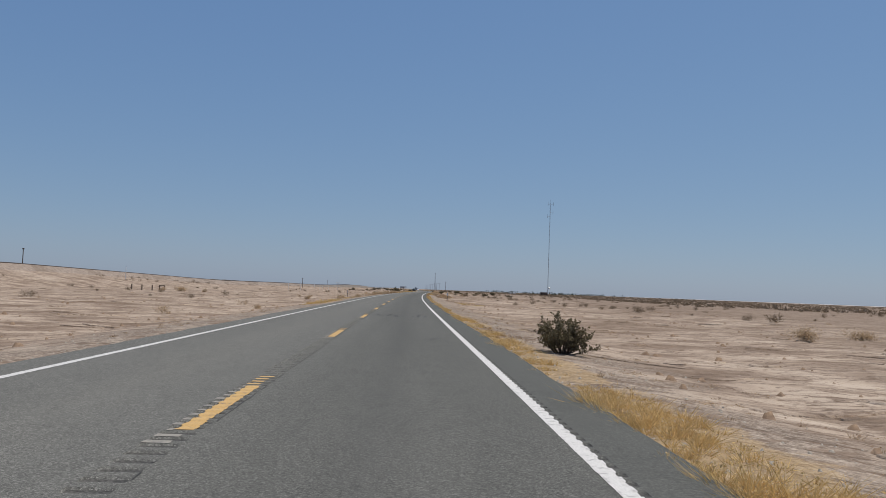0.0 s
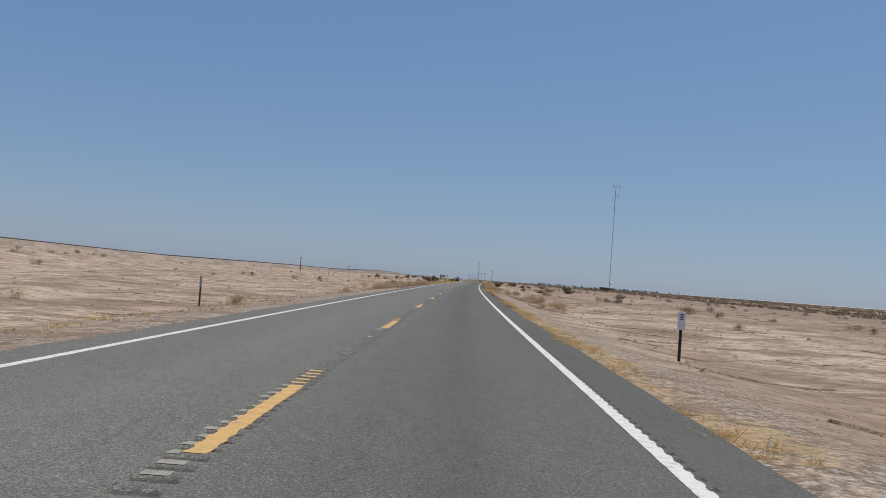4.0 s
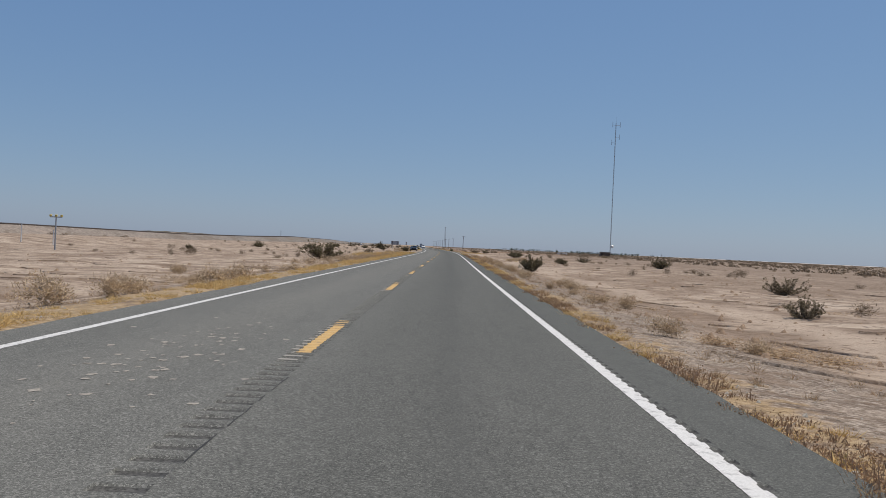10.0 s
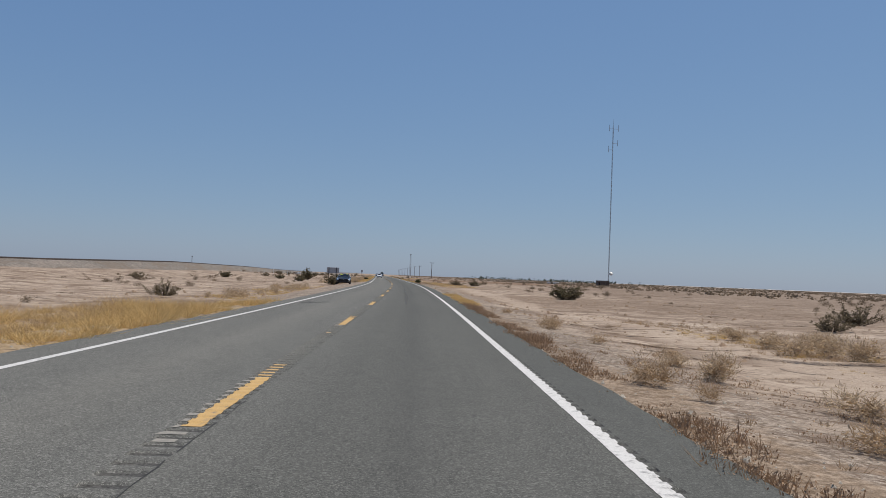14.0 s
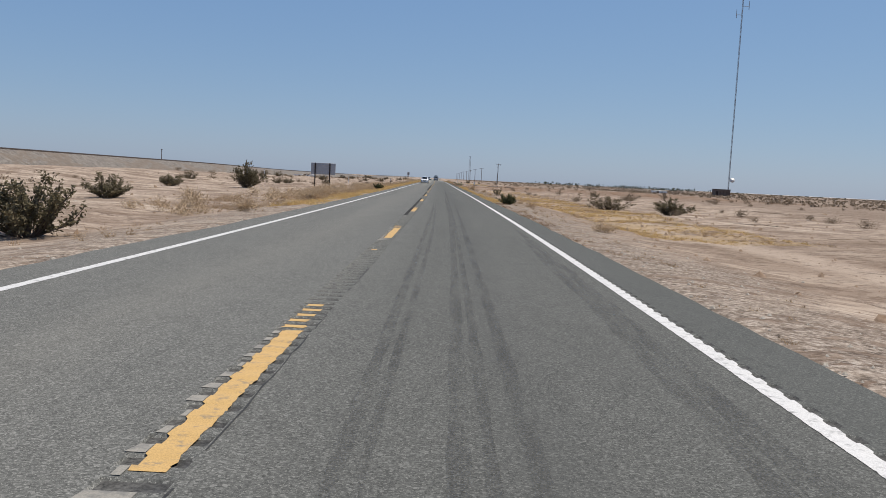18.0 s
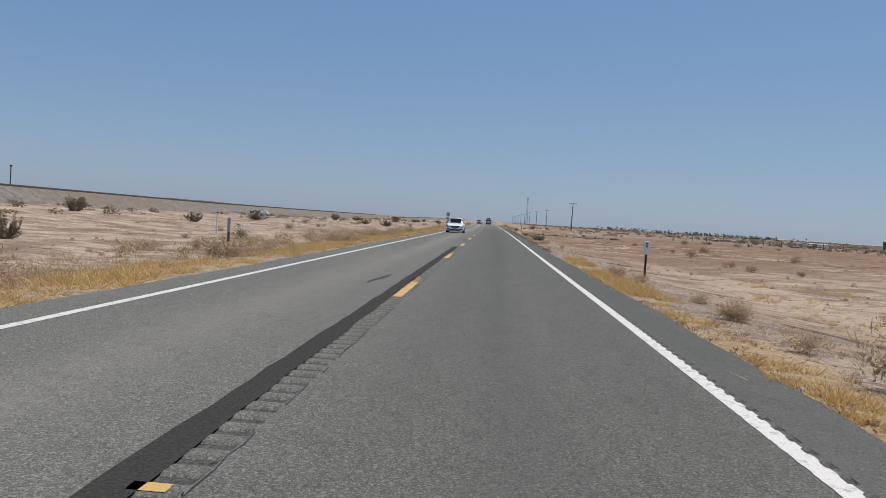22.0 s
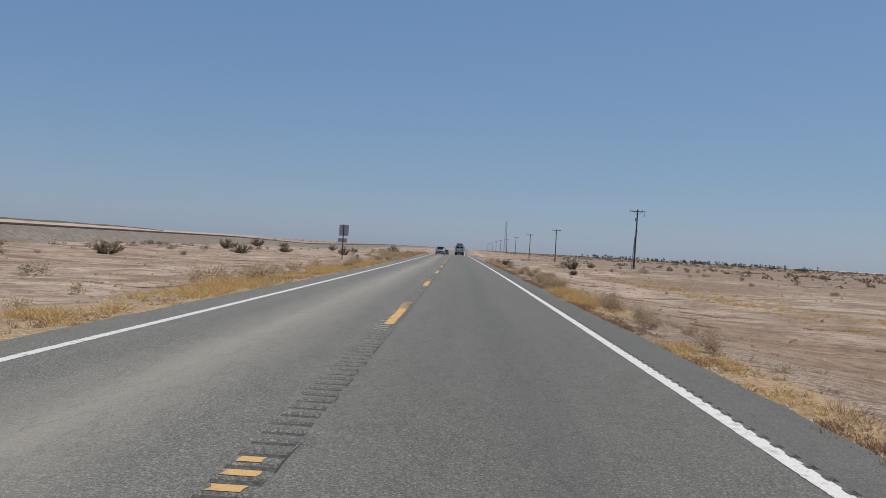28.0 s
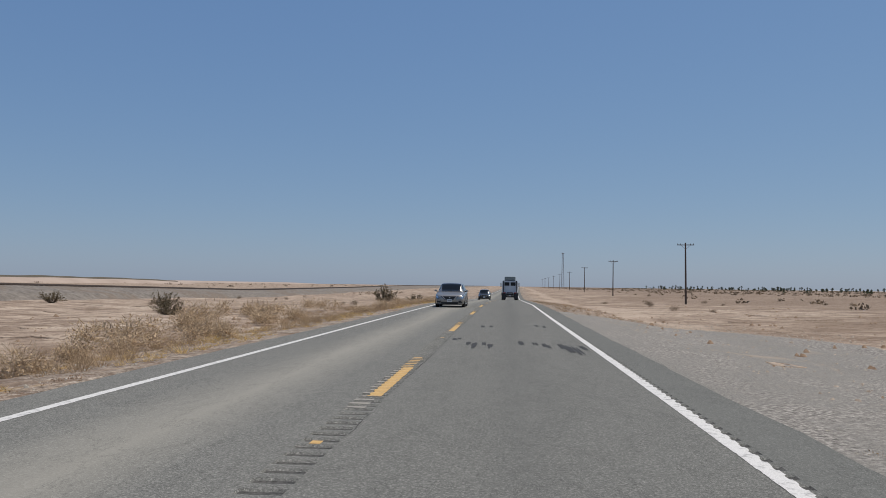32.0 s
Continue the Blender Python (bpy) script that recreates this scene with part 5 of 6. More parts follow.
def car_paint(name, colour, metal=0.0, rough=0.22, dusty=0.16):
    m = mat(name, colour, rough, metal)
    n = Net(m)
    dust = n.noise(n.where(), 6, 4, 0.6)
    n.colour(n.mix(n.ramp(dust, (0.45, G3(0)), (0.8, G3(dusty))), colour, (0.35, 0.29, 0.22)))
    n.b.inputs["Coat Weight"].default_value = 0.6 if max(colour) > 0.02 else 0.08
    n.b.inputs["Coat Roughness"].default_value = 0.06
    n.b.inputs["Specular IOR Level"].default_value = 0.5 if max(colour) > 0.02 else 0.22
    return m


RIM_DARK = mat("dark alloy", (0.11, 0.11, 0.115), 0.35, 0.7)
RIM_LIGHT = mat("silver alloy", (0.5, 0.5, 0.51), 0.3, 0.9)


def wheel(parent, x, y, r, wide, rim, side, spokes=7):
    """side: +1 when its face looks to +x."""
    w = part("wheel", lathe([(r * 0.62, -wide / 2), (r * 0.93, -wide / 2), (r, -wide * 0.36), (r * 1.005, 0), (r, wide * 0.36), (r * 0.93, wide / 2), (r * 0.64, wide / 2), (r * 0.6, wide * 0.3)], 28, "X", False), TYRE, parent)
    w.matrix_basis = pose(x, y, r) @ Matrix.Diagonal((side, 1, 1, 1))
    part("rim", lathe([(r * 0.2, -wide * 0.3), (r * 0.62, -wide * 0.2), (r * 0.66, wide * 0.42), (r * 0.6, wide * 0.46), (r * 0.57, wide * 0.2), (r * 0.5, wide * 0.12), (r * 0.1, wide * 0.12)], 28), BLACK_PLASTIC if rim is RIM_DARK else RIM_DARK, w)
    bm = bmesh.new()
    for k in range(spokes):
        a = 2 * math.pi * k / spokes
        box(bm, (wide * 0.4, math.cos(a) * r * 0.33, math.sin(a) * r * 0.33), (wide * 0.16, r * 0.55, r * 0.12), 0.008, Matrix.Rotation(a, 4, "X"))
    rod(bm, (wide * 0.2, 0, 0), (wide * 0.5, 0, 0), r * 0.14, r * 0.11, 12)
    part("spokes", bm, rim, w)
    return w


def loft(stations, ring):
    """A closed body: stations of (y, low, top, half width); ring of (across, up) from the top middle down to the bottom middle."""
    v, f = [], []
    full = ring + [(-x, z) for x, z in ring[-2:0:-1]]
    n = len(full)
    for y, lo, top, hw in stations:
        v += [(x * hw, y, lo + z * (top - lo)) for x, z in full]
    for i in range(len(stations) - 1):
        for k in range(n):
            q = (k + 1) % n
            f.append((i * n + k, i * n + q, (i + 1) * n + q, (i + 1) * n + k))
    f += [tuple(range(n))[::-1], tuple(range((len(stations) - 1) * n, len(stations) * n))]
    return v, f


RING = [(0, 1.0), (0.45, 0.998), (0.74, 0.985), (0.9, 0.95), (0.965, 0.88), (0.99, 0.74), (1.0, 0.56), (0.995, 0.36), (0.98, 0.18), (0.95, 0.06), (0.86, 0.0), (0, 0.0)]


def pane(name, corners, parent, material=GLASS, inset=0.06, lift=0.007, label=""):
    """A pane a little inside four corners, just proud of them."""
    c = [Vector(p) for p in corners]
    mid = sum(c, Vector()) / len(c)
    n = (c[1] - c[0]).cross(c[-1] - c[0]).normalized()
    if n.dot(Vector((mid.x, mid.y * 0.3, 0.2))) < 0:
        n, c = -n, c[::-1]
    ring = [p + (mid - p).normalized() * min(inset, (mid - p).length * 0.4) for p in c]
    v = [tuple(p + n * lift) for p in ring] + [tuple(p - n * 0.01) for p in ring]
    k = len(c)
    f = [tuple(range(k)), tuple(range(k, 2 * k))[::-1]] + [(i, k + i, k + (i + 1) % k, (i + 1) % k) for i in range(k)]
    return part(name, mesh_of(name, v, f), material, parent, label)


def car(name, m, label, paint, length=4.6, width=1.8, high=1.48, belt=0.95, rim=RIM_LIGHT, roof=(0.27, 0.42, 0.66, 0.86), lamp=None, roof_paint=None, plated=True, tall_rear=False, wheel_r=0.33, grille=CHROME, sale_marks=False):
    """A car that looks along +y. roof: where the windscreen starts, the roof starts and ends, and the rear window ends."""
    c = base(name, m, label, "car")
    L, hw = length, width / 2
    Y = lambda u: L / 2 - u * L
    deck = belt + 0.06 if not tall_rear else belt + 0.04
    body = [(-0.004, 0.36, 0.6, 0.6), (0.0, 0.29, 0.66, 0.7), (0.008, 0.22, 0.7, 0.8), (0.022, 0.19, belt * 0.77, 0.88), (0.05, 0.18, belt * 0.815, 0.945), (0.1, 0.18, belt * 0.87, 0.985), (0.2, 0.18, belt * 0.945, 1.0), (roof[0], 0.18, belt, 1.0), (0.45, 0.17, belt, 1.0),
            (0.62, 0.17, belt + 0.01, 1.0), (0.78, 0.18, belt + 0.03, 1.0), (0.9, 0.2, deck, 0.98), (0.965, 0.26, deck - 0.02, 0.94), (0.992, 0.34, deck - 0.12, 0.86), (1.0, 0.42, deck - 0.22, 0.78)]
    v, f = loft([(Y(u), lo, top, hw * w) for u, lo, top, w in body], RING)
    shell = part("body", mesh_of("body", v, f, smooth=True), paint, c)

    def skin(name_, rows, flip, material, parent, lift=0.006):
        """A patch that lies on the body: rows of (share along, ring from, ring to)."""
        pts, us = [], [q[0] for q in body]
        for u, i0, i1 in rows:
            lo, top_, w = (np.interp(u, us, [q[k] for q in body]) for k in (1, 2, 3))
            for i in np.linspace(i0, i1, 5):
                x, z = np.interp(i, range(12), [q[0] for q in RING]), np.interp(i, range(12), [q[1] for q in RING])
                p = Vector((flip * x * w * hw, Y(u), lo + z * (top_ - lo)))
                pts.append(p + Vector((flip * x, 0.6 if u < 0.06 else 0.1, (z - 0.5) * 0.6)).normalized() * lift)
        back = [p - Vector((flip * 0.7, 0.5, 0)) * 0.02 for p in pts]
        n = len(rows)
        f_ = [tuple(int(k) for k in q) for q in grid(n, 5)]
        m_ = len(pts)
        f_ += [(i * 5 + e0, (i + 1) * 5 + e0, m_ + (i + 1) * 5 + e0, m_ + i * 5 + e0) for i in range(n - 1) for e0 in (0, 4)]
        f_ += [(r * 5 + i, r * 5 + i + 1, m_ + r * 5 + i + 1, m_ + r * 5 + i) for i in range(4) for r in (0, n - 1)]
        return part(name_, mesh_of(name_, [tuple(p) for p in pts + back], f_, smooth=True), material, parent)

    # cabin: a rounded shell, with windows that follow it
    r0, r1, r2, r3 = roof
    zb, zt, wb = belt - 0.03, high, hw * 0.93
    mid = (r1 + r2) / 2 + 0.02
    arc_u = [r0, r0 + (r1 - r0) * 0.3, r0 + (r1 - r0) * 0.65, r1 - 0.015, r1 + 0.05, mid, r2 - 0.04, r2 + 0.02, r2 + (r3 - r2) * 0.35, r2 + (r3 - r2) * 0.7, r3]
    arc_h = [0.02, 0.33, 0.66, 0.89, 0.975, 1.0, 0.975, 0.92, 0.72 if not tall_rear else 0.88, 0.4 if not tall_rear else 0.6, 0.05]
    arc_w = [0.9, 0.95, 0.98, 1.0, 1.0, 1.0, 0.99, 0.97, 0.94, 0.9, 0.84]
    cab = [(Y(u), zb, zb + max(h, 0.02) * (zt - zb), wb * w) for u, h, w in zip(arc_u, arc_h, arc_w)]
    k = 0.74
    cab_ring = [(0, 1.0), (k * 0.5, 0.993), (k * 0.8, 0.965), (k * 0.95, 0.925), (k + (1 - k) * 0.1, 0.84), (k + (1 - k) * 0.4, 0.62), (0.965, 0.2), (1.0, 0.0), (0, 0.0)]
    v, f = loft(cab, cab_ring)
    top = part("cabin", mesh_of("cabin", v, f, smooth=True), roof_paint or paint, c)

    def cab_point(u, i, lift=0.0):
        """A point on the cabin: share u along the car, i round its ring (negative on the other side)."""
        h, w = np.interp(u, arc_u, [q[2] for q in cab]), np.interp(u, arc_u, [q[3] for q in cab])
        x, z = (np.interp(abs(i), range(9), [q[n_] for q in cab_ring]) for n_ in (0, 1))
        slope = (np.interp(u + 0.01, arc_u, arc_h) - np.interp(u - 0.01, arc_u, arc_h)) * (zt - zb) / (0.02 * L)
        out_ = Vector((math.copysign(max(0.0, x - 0.5) * 2.0, i), slope, 1.0 if abs(i) < 3.5 else 0.25)).normalized()
        return Vector((math.copysign(x, i) * w, Y(u), zb + z * (h - zb))) + out_ * lift

    def glazing(name_, rows, lift=0.012):
        """A window lying on the cabin: rows of (share along, ring from, ring to)."""
        cols = 9
        front = [cab_point(u, i_, lift) for u, a_, b_ in rows for i_ in np.linspace(a_, b_, cols)]
        back = [cab_point(u, i_, -0.01) for u, a_, b_ in rows for i_ in np.linspace(a_, b_, cols)]
        n_, m_ = len(rows), len(front)
        f_ = [tuple(int(q) for q in face) for face in grid(n_, cols)]
        f_ += [(i_ * cols + e_, (i_ + 1) * cols + e_, m_ + (i_ + 1) * cols + e_, m_ + i_ * cols + e_) for i_ in range(n_ - 1) for e_ in (0, cols - 1)]
        f_ += [(q * cols + i_, q * cols + i_ + 1, m_ + q * cols + i_ + 1, m_ + q * cols + i_) for i_ in range(cols - 1) for q in (0, n_ - 1)]
        return part(name_, mesh_of(name_, [tuple(p_) for p_ in front + back], f_, smooth=True), GLASS, top)

    glazing("windscreen", [(u, -3.1, 3.1) for u in np.linspace(r0 + 0.012, r1 - 0.012, 7)])
    glazing("rear_window", [(u, -2.9, 2.9) for u in np.linspace(r2 + 0.03, r3 - 0.025, 6)])
    for flip in (1, -1):
        glazing("front_window", [(u, flip * 4.1, flip * 6.25) for u in np.linspace(r0 + 0.085, mid - 0.01, 7)])
        glazing("back_window", [(u, flip * 4.1, flip * 6.25) for u in np.linspace(mid + 0.012, r3 - 0.1, 6)])
        mir = part("door_mirror", block((flip * (hw + 0.08), Y(r0 + 0.08), belt + 0.04), (0.2, 0.12, 0.12), 0.05, segments=3), paint, c)
        part("mirror_stalk", stick((flip * (hw - 0.06), Y(r0 + 0.085), belt - 0.01), (flip * (hw + 0.06), Y(r0 + 0.08), belt + 0.02), 0.03, 0.025), BLACK_PLASTIC, mir)
        part("mirror_glass", block((flip * (hw + 0.08), Y(r0 + 0.075) - 0.061, belt + 0.05), (0.15, 0.006, 0.1), 0.002), CHROME, mir)
        for u in (mid - 0.06, mid + 0.17):
            part("door_handle", block((flip * (hw + 0.005), Y(u), belt - 0.1), (0.03, 0.19, 0.03), 0.01), CHROME if roof_paint is None else paint, c)
        for u in (r0 + 0.045, mid, mid + 0.2):
            part("door_seam", block((flip * (hw - 0.004), Y(u), 0.58), (0.009, 0.007, belt - 0.42)), BLACK_PLASTIC, shell)
        part("sill", block((flip * (hw - 0.02), Y(0.5), 0.21), (0.06, L * 0.42, 0.08), 0.02), paint, shell)
        # lamps follow the body round the corners
        skin("headlight", ((0.0, 3.2, 5.4), (0.01, 2.9, 5.9), (0.03, 2.8, 5.8), (0.06, 2.9, 5.3), (0.1, 3.2, 4.7), (0.14, 3.7, 4.2)), flip, lamp or LAMP_GLASS, c, 0.018)
        skin("lamp_reflector", ((0.004, 4.1, 5.1), (0.02, 3.8, 5.2), (0.035, 3.9, 5.0)), flip, CHROME, c, 0.024)
        part("fog_recess", block((flip * hw * 0.72, Y(0.013), 0.36), (0.27, 0.13, 0.13), 0.03, Matrix.Rotation(-flip * 0.4, 4, "Z")), BLACK_PLASTIC, c)
        part("taillight", block((flip * hw * 0.72, Y(0.985), deck - 0.2), (0.36, 0.12, 0.16), 0.03), RED_LAMP, c)
        for u in (0.19, 0.79):
            # a black disc stands in for the shaded hollow of the uncut arch
            arch = part("wheel_arch", lathe([(wheel_r * 1.1, -0.12), (wheel_r * 1.1, 0.012), (wheel_r * 1.02, 0.012)], 28), BLACK_PLASTIC, shell)
            arch.matrix_basis = pose(flip * (hw - 0.012), Y(u), wheel_r + 0.015) @ Matrix.Diagonal((flip, 1, 1, 1))
            wheel(c, flip * (hw - 0.09), Y(u), wheel_r, 0.21, rim, flip)
    g = part("grille", mesh_of("grille", *loft([(Y(0.03), 0.47, 0.72, 0.6), (Y(-0.005), 0.49, 0.7, 0.54), (Y(-0.009), 0.5, 0.69, 0.5)], [(0, 1.0), (1.0, 1.0), (0.6, 0.0), (0, 0.0)])), BLACK_PLASTIC, c)
    for flip in (1, -1):
        part("grille_bar", block((flip * 0.37, Y(-0.009), 0.6), (0.04, 0.03, 0.29), 0.01, Matrix.Rotation(flip * 0.75, 4, "Y")), grille, g)
    part("badge", lathe([(0.01, 0.0), (0.038, 0.0), (0.042, 0.008), (0.036, 0.012), (0.01, 0.012)], 20), grille if grille is CHROME else GALV, g).matrix_basis = pose(0, Y(-0.009), 0.62, 0, 0, 90)
    part("lower_intake", block((0, Y(0.002), 0.31), (width * 0.6, 0.08, 0.15), 0.04), BLACK_PLASTIC, c)
    part("splitter", block((0, Y(0.02), 0.215), (width * 0.82, 0.16, 0.035), 0.012), paint, c)
    plate = plated and part("number_plate", block((0, Y(-0.011), 0.43), (0.31, 0.02, 0.16), 0.006), WHITE_PAINT, c)
    for i in range(6 if plated else 0):
        part("plate_bar", block((-0.105 + i * 0.042, Y(-0.011) + 0.012, 0.425), (0.026, 0.005, 0.06)), BLACK_PLASTIC, plate)
    part("bonnet_seam", block((0, Y(roof[0] - 0.012), belt - 0.004), (width * 0.8, 0.03, 0.012), 0.004), BLACK_PLASTIC, shell)
    for flip in (0.15, -0.4):
        part("wiper", block((flip, Y(roof[0] + 0.012), belt + 0.045), (0.5, 0.02, 0.015), 0.004, Matrix.Rotation(0.05, 4, "Y")), BLACK_PLASTIC, top)
    for flip in (1, -1):
        part("seat_back", block((flip * 0.36, Y(mid + 0.01), belt), (0.46, 0.14, 0.5), 0.06), CREAM, top)
    part("underside", block((0, 0, 0.2), (width * 0.86, L * 0.86, 0.08), 0.02), BLACK_PLASTIC, c)
    if sale_marks:
        for x, up, w, h in ((-0.42, 0.85, 0.2, 0.07), (-0.3, 0.74, 0.36, 0.07), (0.4, 0.9, 0.2, 0.08), (-0.52, 0.45, 0.06, 0.18)):
            q = cab_point(r0 + (r1 - r0) * up, 0.0, 0.03)
            part("sale_mark", block((-x, q.y, q.z - 0.03 * abs(x)), (w, 0.006, h), 0.002, Matrix.Rotation(math.atan2((r1 - r0) * L, zt - zb), 4, "X")), LIME if h < 0.15 else WHITE_PAINT, top, "bright yellow window paint")
    return c


SOFT_TOP = make_speckled("black fabric roof", (0.006, 0.006, 0.007), (0.014, 0.014, 0.015), 40, 0.85, 0.002)
LIME = mat("yellow window paint", (0.72, 0.78, 0.06), 0.6)
car("parked_coupe", put(468.0, -6.45, -0.12, 182), "parked black two-door coupe with yellow marks on its windscreen", car_paint("black car paint", (0.004, 0.005, 0.008), dusty=0.02), 4.7, 1.82, 1.36, 0.92, RIM_DARK, (0.27, 0.47, 0.58, 0.86), mat("clear lamp", (0.6, 0.62, 0.65), 0.08, 0.3), SOFT_TOP, wheel_r=0.34, grille=BLACK_PLASTIC, sale_marks=True, plated=False)
car("white_sedan", put(652.4 + 2.3, -2.15, 0.0, 180), "white four-door saloon car in the other lane", car_paint("white car paint", (0.86, 0.86, 0.86), dusty=0.04), 4.6, 1.78, 1.49, 0.98, RIM_LIGHT, (0.26, 0.41, 0.68, 0.88))
car("silver_van", put(889.5 + 2.4, -1.85, 0.0, 180), "dusty silver-grey people carrier in the other lane", car_paint("silver-grey car paint", (0.3, 0.29, 0.27), 0.6, 0.3), 4.7, 1.86, 1.56, 1.0, RIM_LIGHT, (0.22, 0.38, 0.88, 0.97), tall_rear=True)
car("dark_car", put(962, -1.8, 0.0, 180), "small dark hatchback far off in the other lane", car_paint("dark grey car paint", (0.03, 0.032, 0.036), 0.3), 4.3, 1.76, 1.55, 1.0, RIM_DARK, (0.25, 0.4, 0.86, 0.97), tall_rear=True)


def lorry(m):
    """A day-cab tractor unit without its trailer, which looks along +y."""
    t = base("tractor_unit", m, "white day-cab lorry tractor without a trailer, seen from behind", "lorry")
    white = car_paint("white lorry paint", (0.62, 0.63, 0.62), 0.0, 0.35)
    cab = part("cab", block((0, 1.7, 1.95), (2.42, 1.7, 2.1), 0.1, segments=3), white, t)
    for x in (-0.48, 0.48):
        pane("rear_window", ((x - 0.4, 0.845, 2.2), (x + 0.4, 0.845, 2.2), (x + 0.4, 0.845, 2.76), (x - 0.4, 0.845, 2.76)), cab, inset=0.02)
    for flip in (1, -1):
        q = [(flip * 1.21, 2.35, 2.05), (flip * 1.21, 1.2, 2.05), (flip * 1.21, 1.2, 2.7), (flip * 1.21, 2.2, 2.7)]
        pane("side_window", q[::-1] if flip > 0 else q, cab, inset=0.04)
        part("exhaust_stack", stick((flip * 1.0, 0.76, 1.0), (flip * 1.0, 0.76, 3.0), 0.06, 0.06, 12), BLACK_PLASTIC, t)
        mir = part("door_mirror", block((flip * 1.42, 2.3, 2.35), (0.2, 0.14, 0.62), 0.03), BLACK_PLASTIC, t)
        part("mirror_glass", block((flip * 1.42, 2.225, 2.35), (0.16, 0.008, 0.52)), CHROME, mir)
        part("mirror_arm", stick((flip * 1.05, 2.35, 2.5), (flip * 1.4, 2.3, 2.5), 0.025), BLACK_PLASTIC, mir)
        part("fuel_tank", lathe([(0.05, 0.0), (0.3, 0.0), (0.33, 0.03), (0.33, 1.35), (0.3, 1.4), (0.05, 1.4)], 20), CHROME, t).matrix_basis = pose(flip * 0.92, 0.4, 0.72, 0, 0, 90)
        part("frame_rail", block((flip * 0.42, -0.6, 0.92), (0.09, 6.4, 0.28), 0.01), BLACK_PLASTIC, t)
        part("mudflap", block((flip * 0.93, -3.0, 0.62), (0.62, 0.02, 0.85), 0.004), BLACK_PLASTIC, t)
        part("taillight", block((flip * 0.82, -2.98, 1.12), (0.3, 0.06, 0.12), 0.02), RED_LAMP, t)
        for y in (-1.05, -2.35):
            for x in (0.83, 1.12):
                wheel(t, flip * x, y, 0.51, 0.26, RIM_LIGHT, flip, 5)
            part("fender", mesh_of("fender", *loft([(y + 0.62, 0.75, 0.8, 0.32), (y + 0.45, 1.04, 1.08, 0.32), (y, 1.16, 1.2, 0.32), (y - 0.45, 1.04, 1.08, 0.32)], [(0, 1), (1, 1), (1, 0), (0, 0)])), BLACK_PLASTIC, t).matrix_basis = pose(flip * 0.97, 0, 0)
        wheel(t, flip * 1.0, 3.2, 0.51, 0.29, RIM_LIGHT, flip, 5)
        part("headlight", block((flip * 0.8, 3.98, 1.0), (0.3, 0.1, 0.26), 0.04), LAMP_GLASS, t)
    part("roof_fairing", mesh_of("roof_fairing", *loft([(0.95, 3.08, 3.62, 0.84), (1.2, 3.06, 3.64, 0.86), (2.0, 2.98, 3.4, 0.82), (2.4, 2.95, 3.02, 0.7)], [(0, 1), (0.85, 0.99), (1.0, 0.9), (1.0, 0.0), (0, 0)]), smooth=False), make_speckled("grey-green fairing", (0.2, 0.23, 0.215), (0.3, 0.335, 0.31), 3, 0.6, 0.002), t, "dull grey-green roof fairing")
    hood = part("bonnet", mesh_of("bonnet", *loft([(4.0, 0.7, 1.5, 0.8), (3.9, 0.65, 1.62, 0.88), (2.5, 0.65, 1.85, 1.02)], [(0, 1), (0.7, 0.98), (0.95, 0.85), (1.0, 0.4), (1.0, 0), (0, 0)]), smooth=True), white, t)
    part("windscreen", block((0, 2.545, 2.35), (1.9, 0.03, 0.72), 0.01), GLASS, cab)
    part("bumper", block((0, 4.05, 0.62), (2.3, 0.14, 0.36), 0.05), CHROME, t)
    part("fifth_wheel", lathe([(0.05, 0.0), (0.46, 0.0), (0.48, 0.05), (0.46, 0.1), (0.05, 0.1)], 20, "Z"), RUST, t).matrix_basis = pose(0, -1.7, 1.1)
    part("deck_plate", block((0, 0.0, 1.1), (0.8, 1.1, 0.03), 0.005), GALV, t)
    part("rear_crossmember", block((0, -3.0, 0.9), (1.1, 0.1, 0.3), 0.02), BLACK_PLASTIC, t)
    part("number_plate", block((0, -3.06, 0.72), (0.31, 0.015, 0.16), 0.004), WHITE_PAINT, t)
    for y in (3.2, -1.05, -2.35):
        part("axle", stick((-0.95, y, 0.51), (0.95, y, 0.51), 0.08), BLACK_PLASTIC, t)
    return t


part("fairing_support", stick((0, 1.4, 2.95), (0, 1.4, 3.12), 0.3, 0.3), BLACK_PLASTIC, lorry(put(966, 2.0, 0.0)))


# ---- marks and repairs on the road ----
def streak(s0, s1, lat0, lat1, wide, seed, material=RUBBER, fade=0.35):
    """A tyre mark or a smear: a thin wandering ribbon, frayed at its ends."""
    rng = np.random.RandomState(seed)
    n = max(5, int((s1 - s0) / 0.4))
    t = np.linspace(0, 1, n)
    mid = lat0 + (lat1 - lat0) * t + 0.02 * np.sin(t * 9 + seed)
    half = wide / 2 * np.clip(np.minimum(t, 1 - t) / fade, 0.15, 1) * (1 + rng.normal(0, 0.12, n))
    return strip("skid_mark", s0 + (s1 - s0) * t, np.stack([mid - half, mid + half], 1), 0.0, material, road, lift=0.0035)


def make_faint():
    """Rubber rubbed thinly into the asphalt."""
    m = mat("faint rubber", G3(0.05), 0.85)
    n = Net(m)
    clear = n.add("BsdfTransparent")
    mix = n.add("MixShader")
    fac = n.noise(n.where(True, (1, 0.12, 1)), 7, 5, 0.7)
    n.link(n.ramp(fac, (0.36, G3(0.0)), (0.72, G3(0.33))), mix.inputs[0])
    n.link(clear.outputs[0], mix.inputs[1])
    n.link(n.b.outputs[0], mix.inputs[2])
    n.link(mix.outputs[0], n.t.nodes["Material Output"].inputs[0])
    return m


FAINT = make_faint()


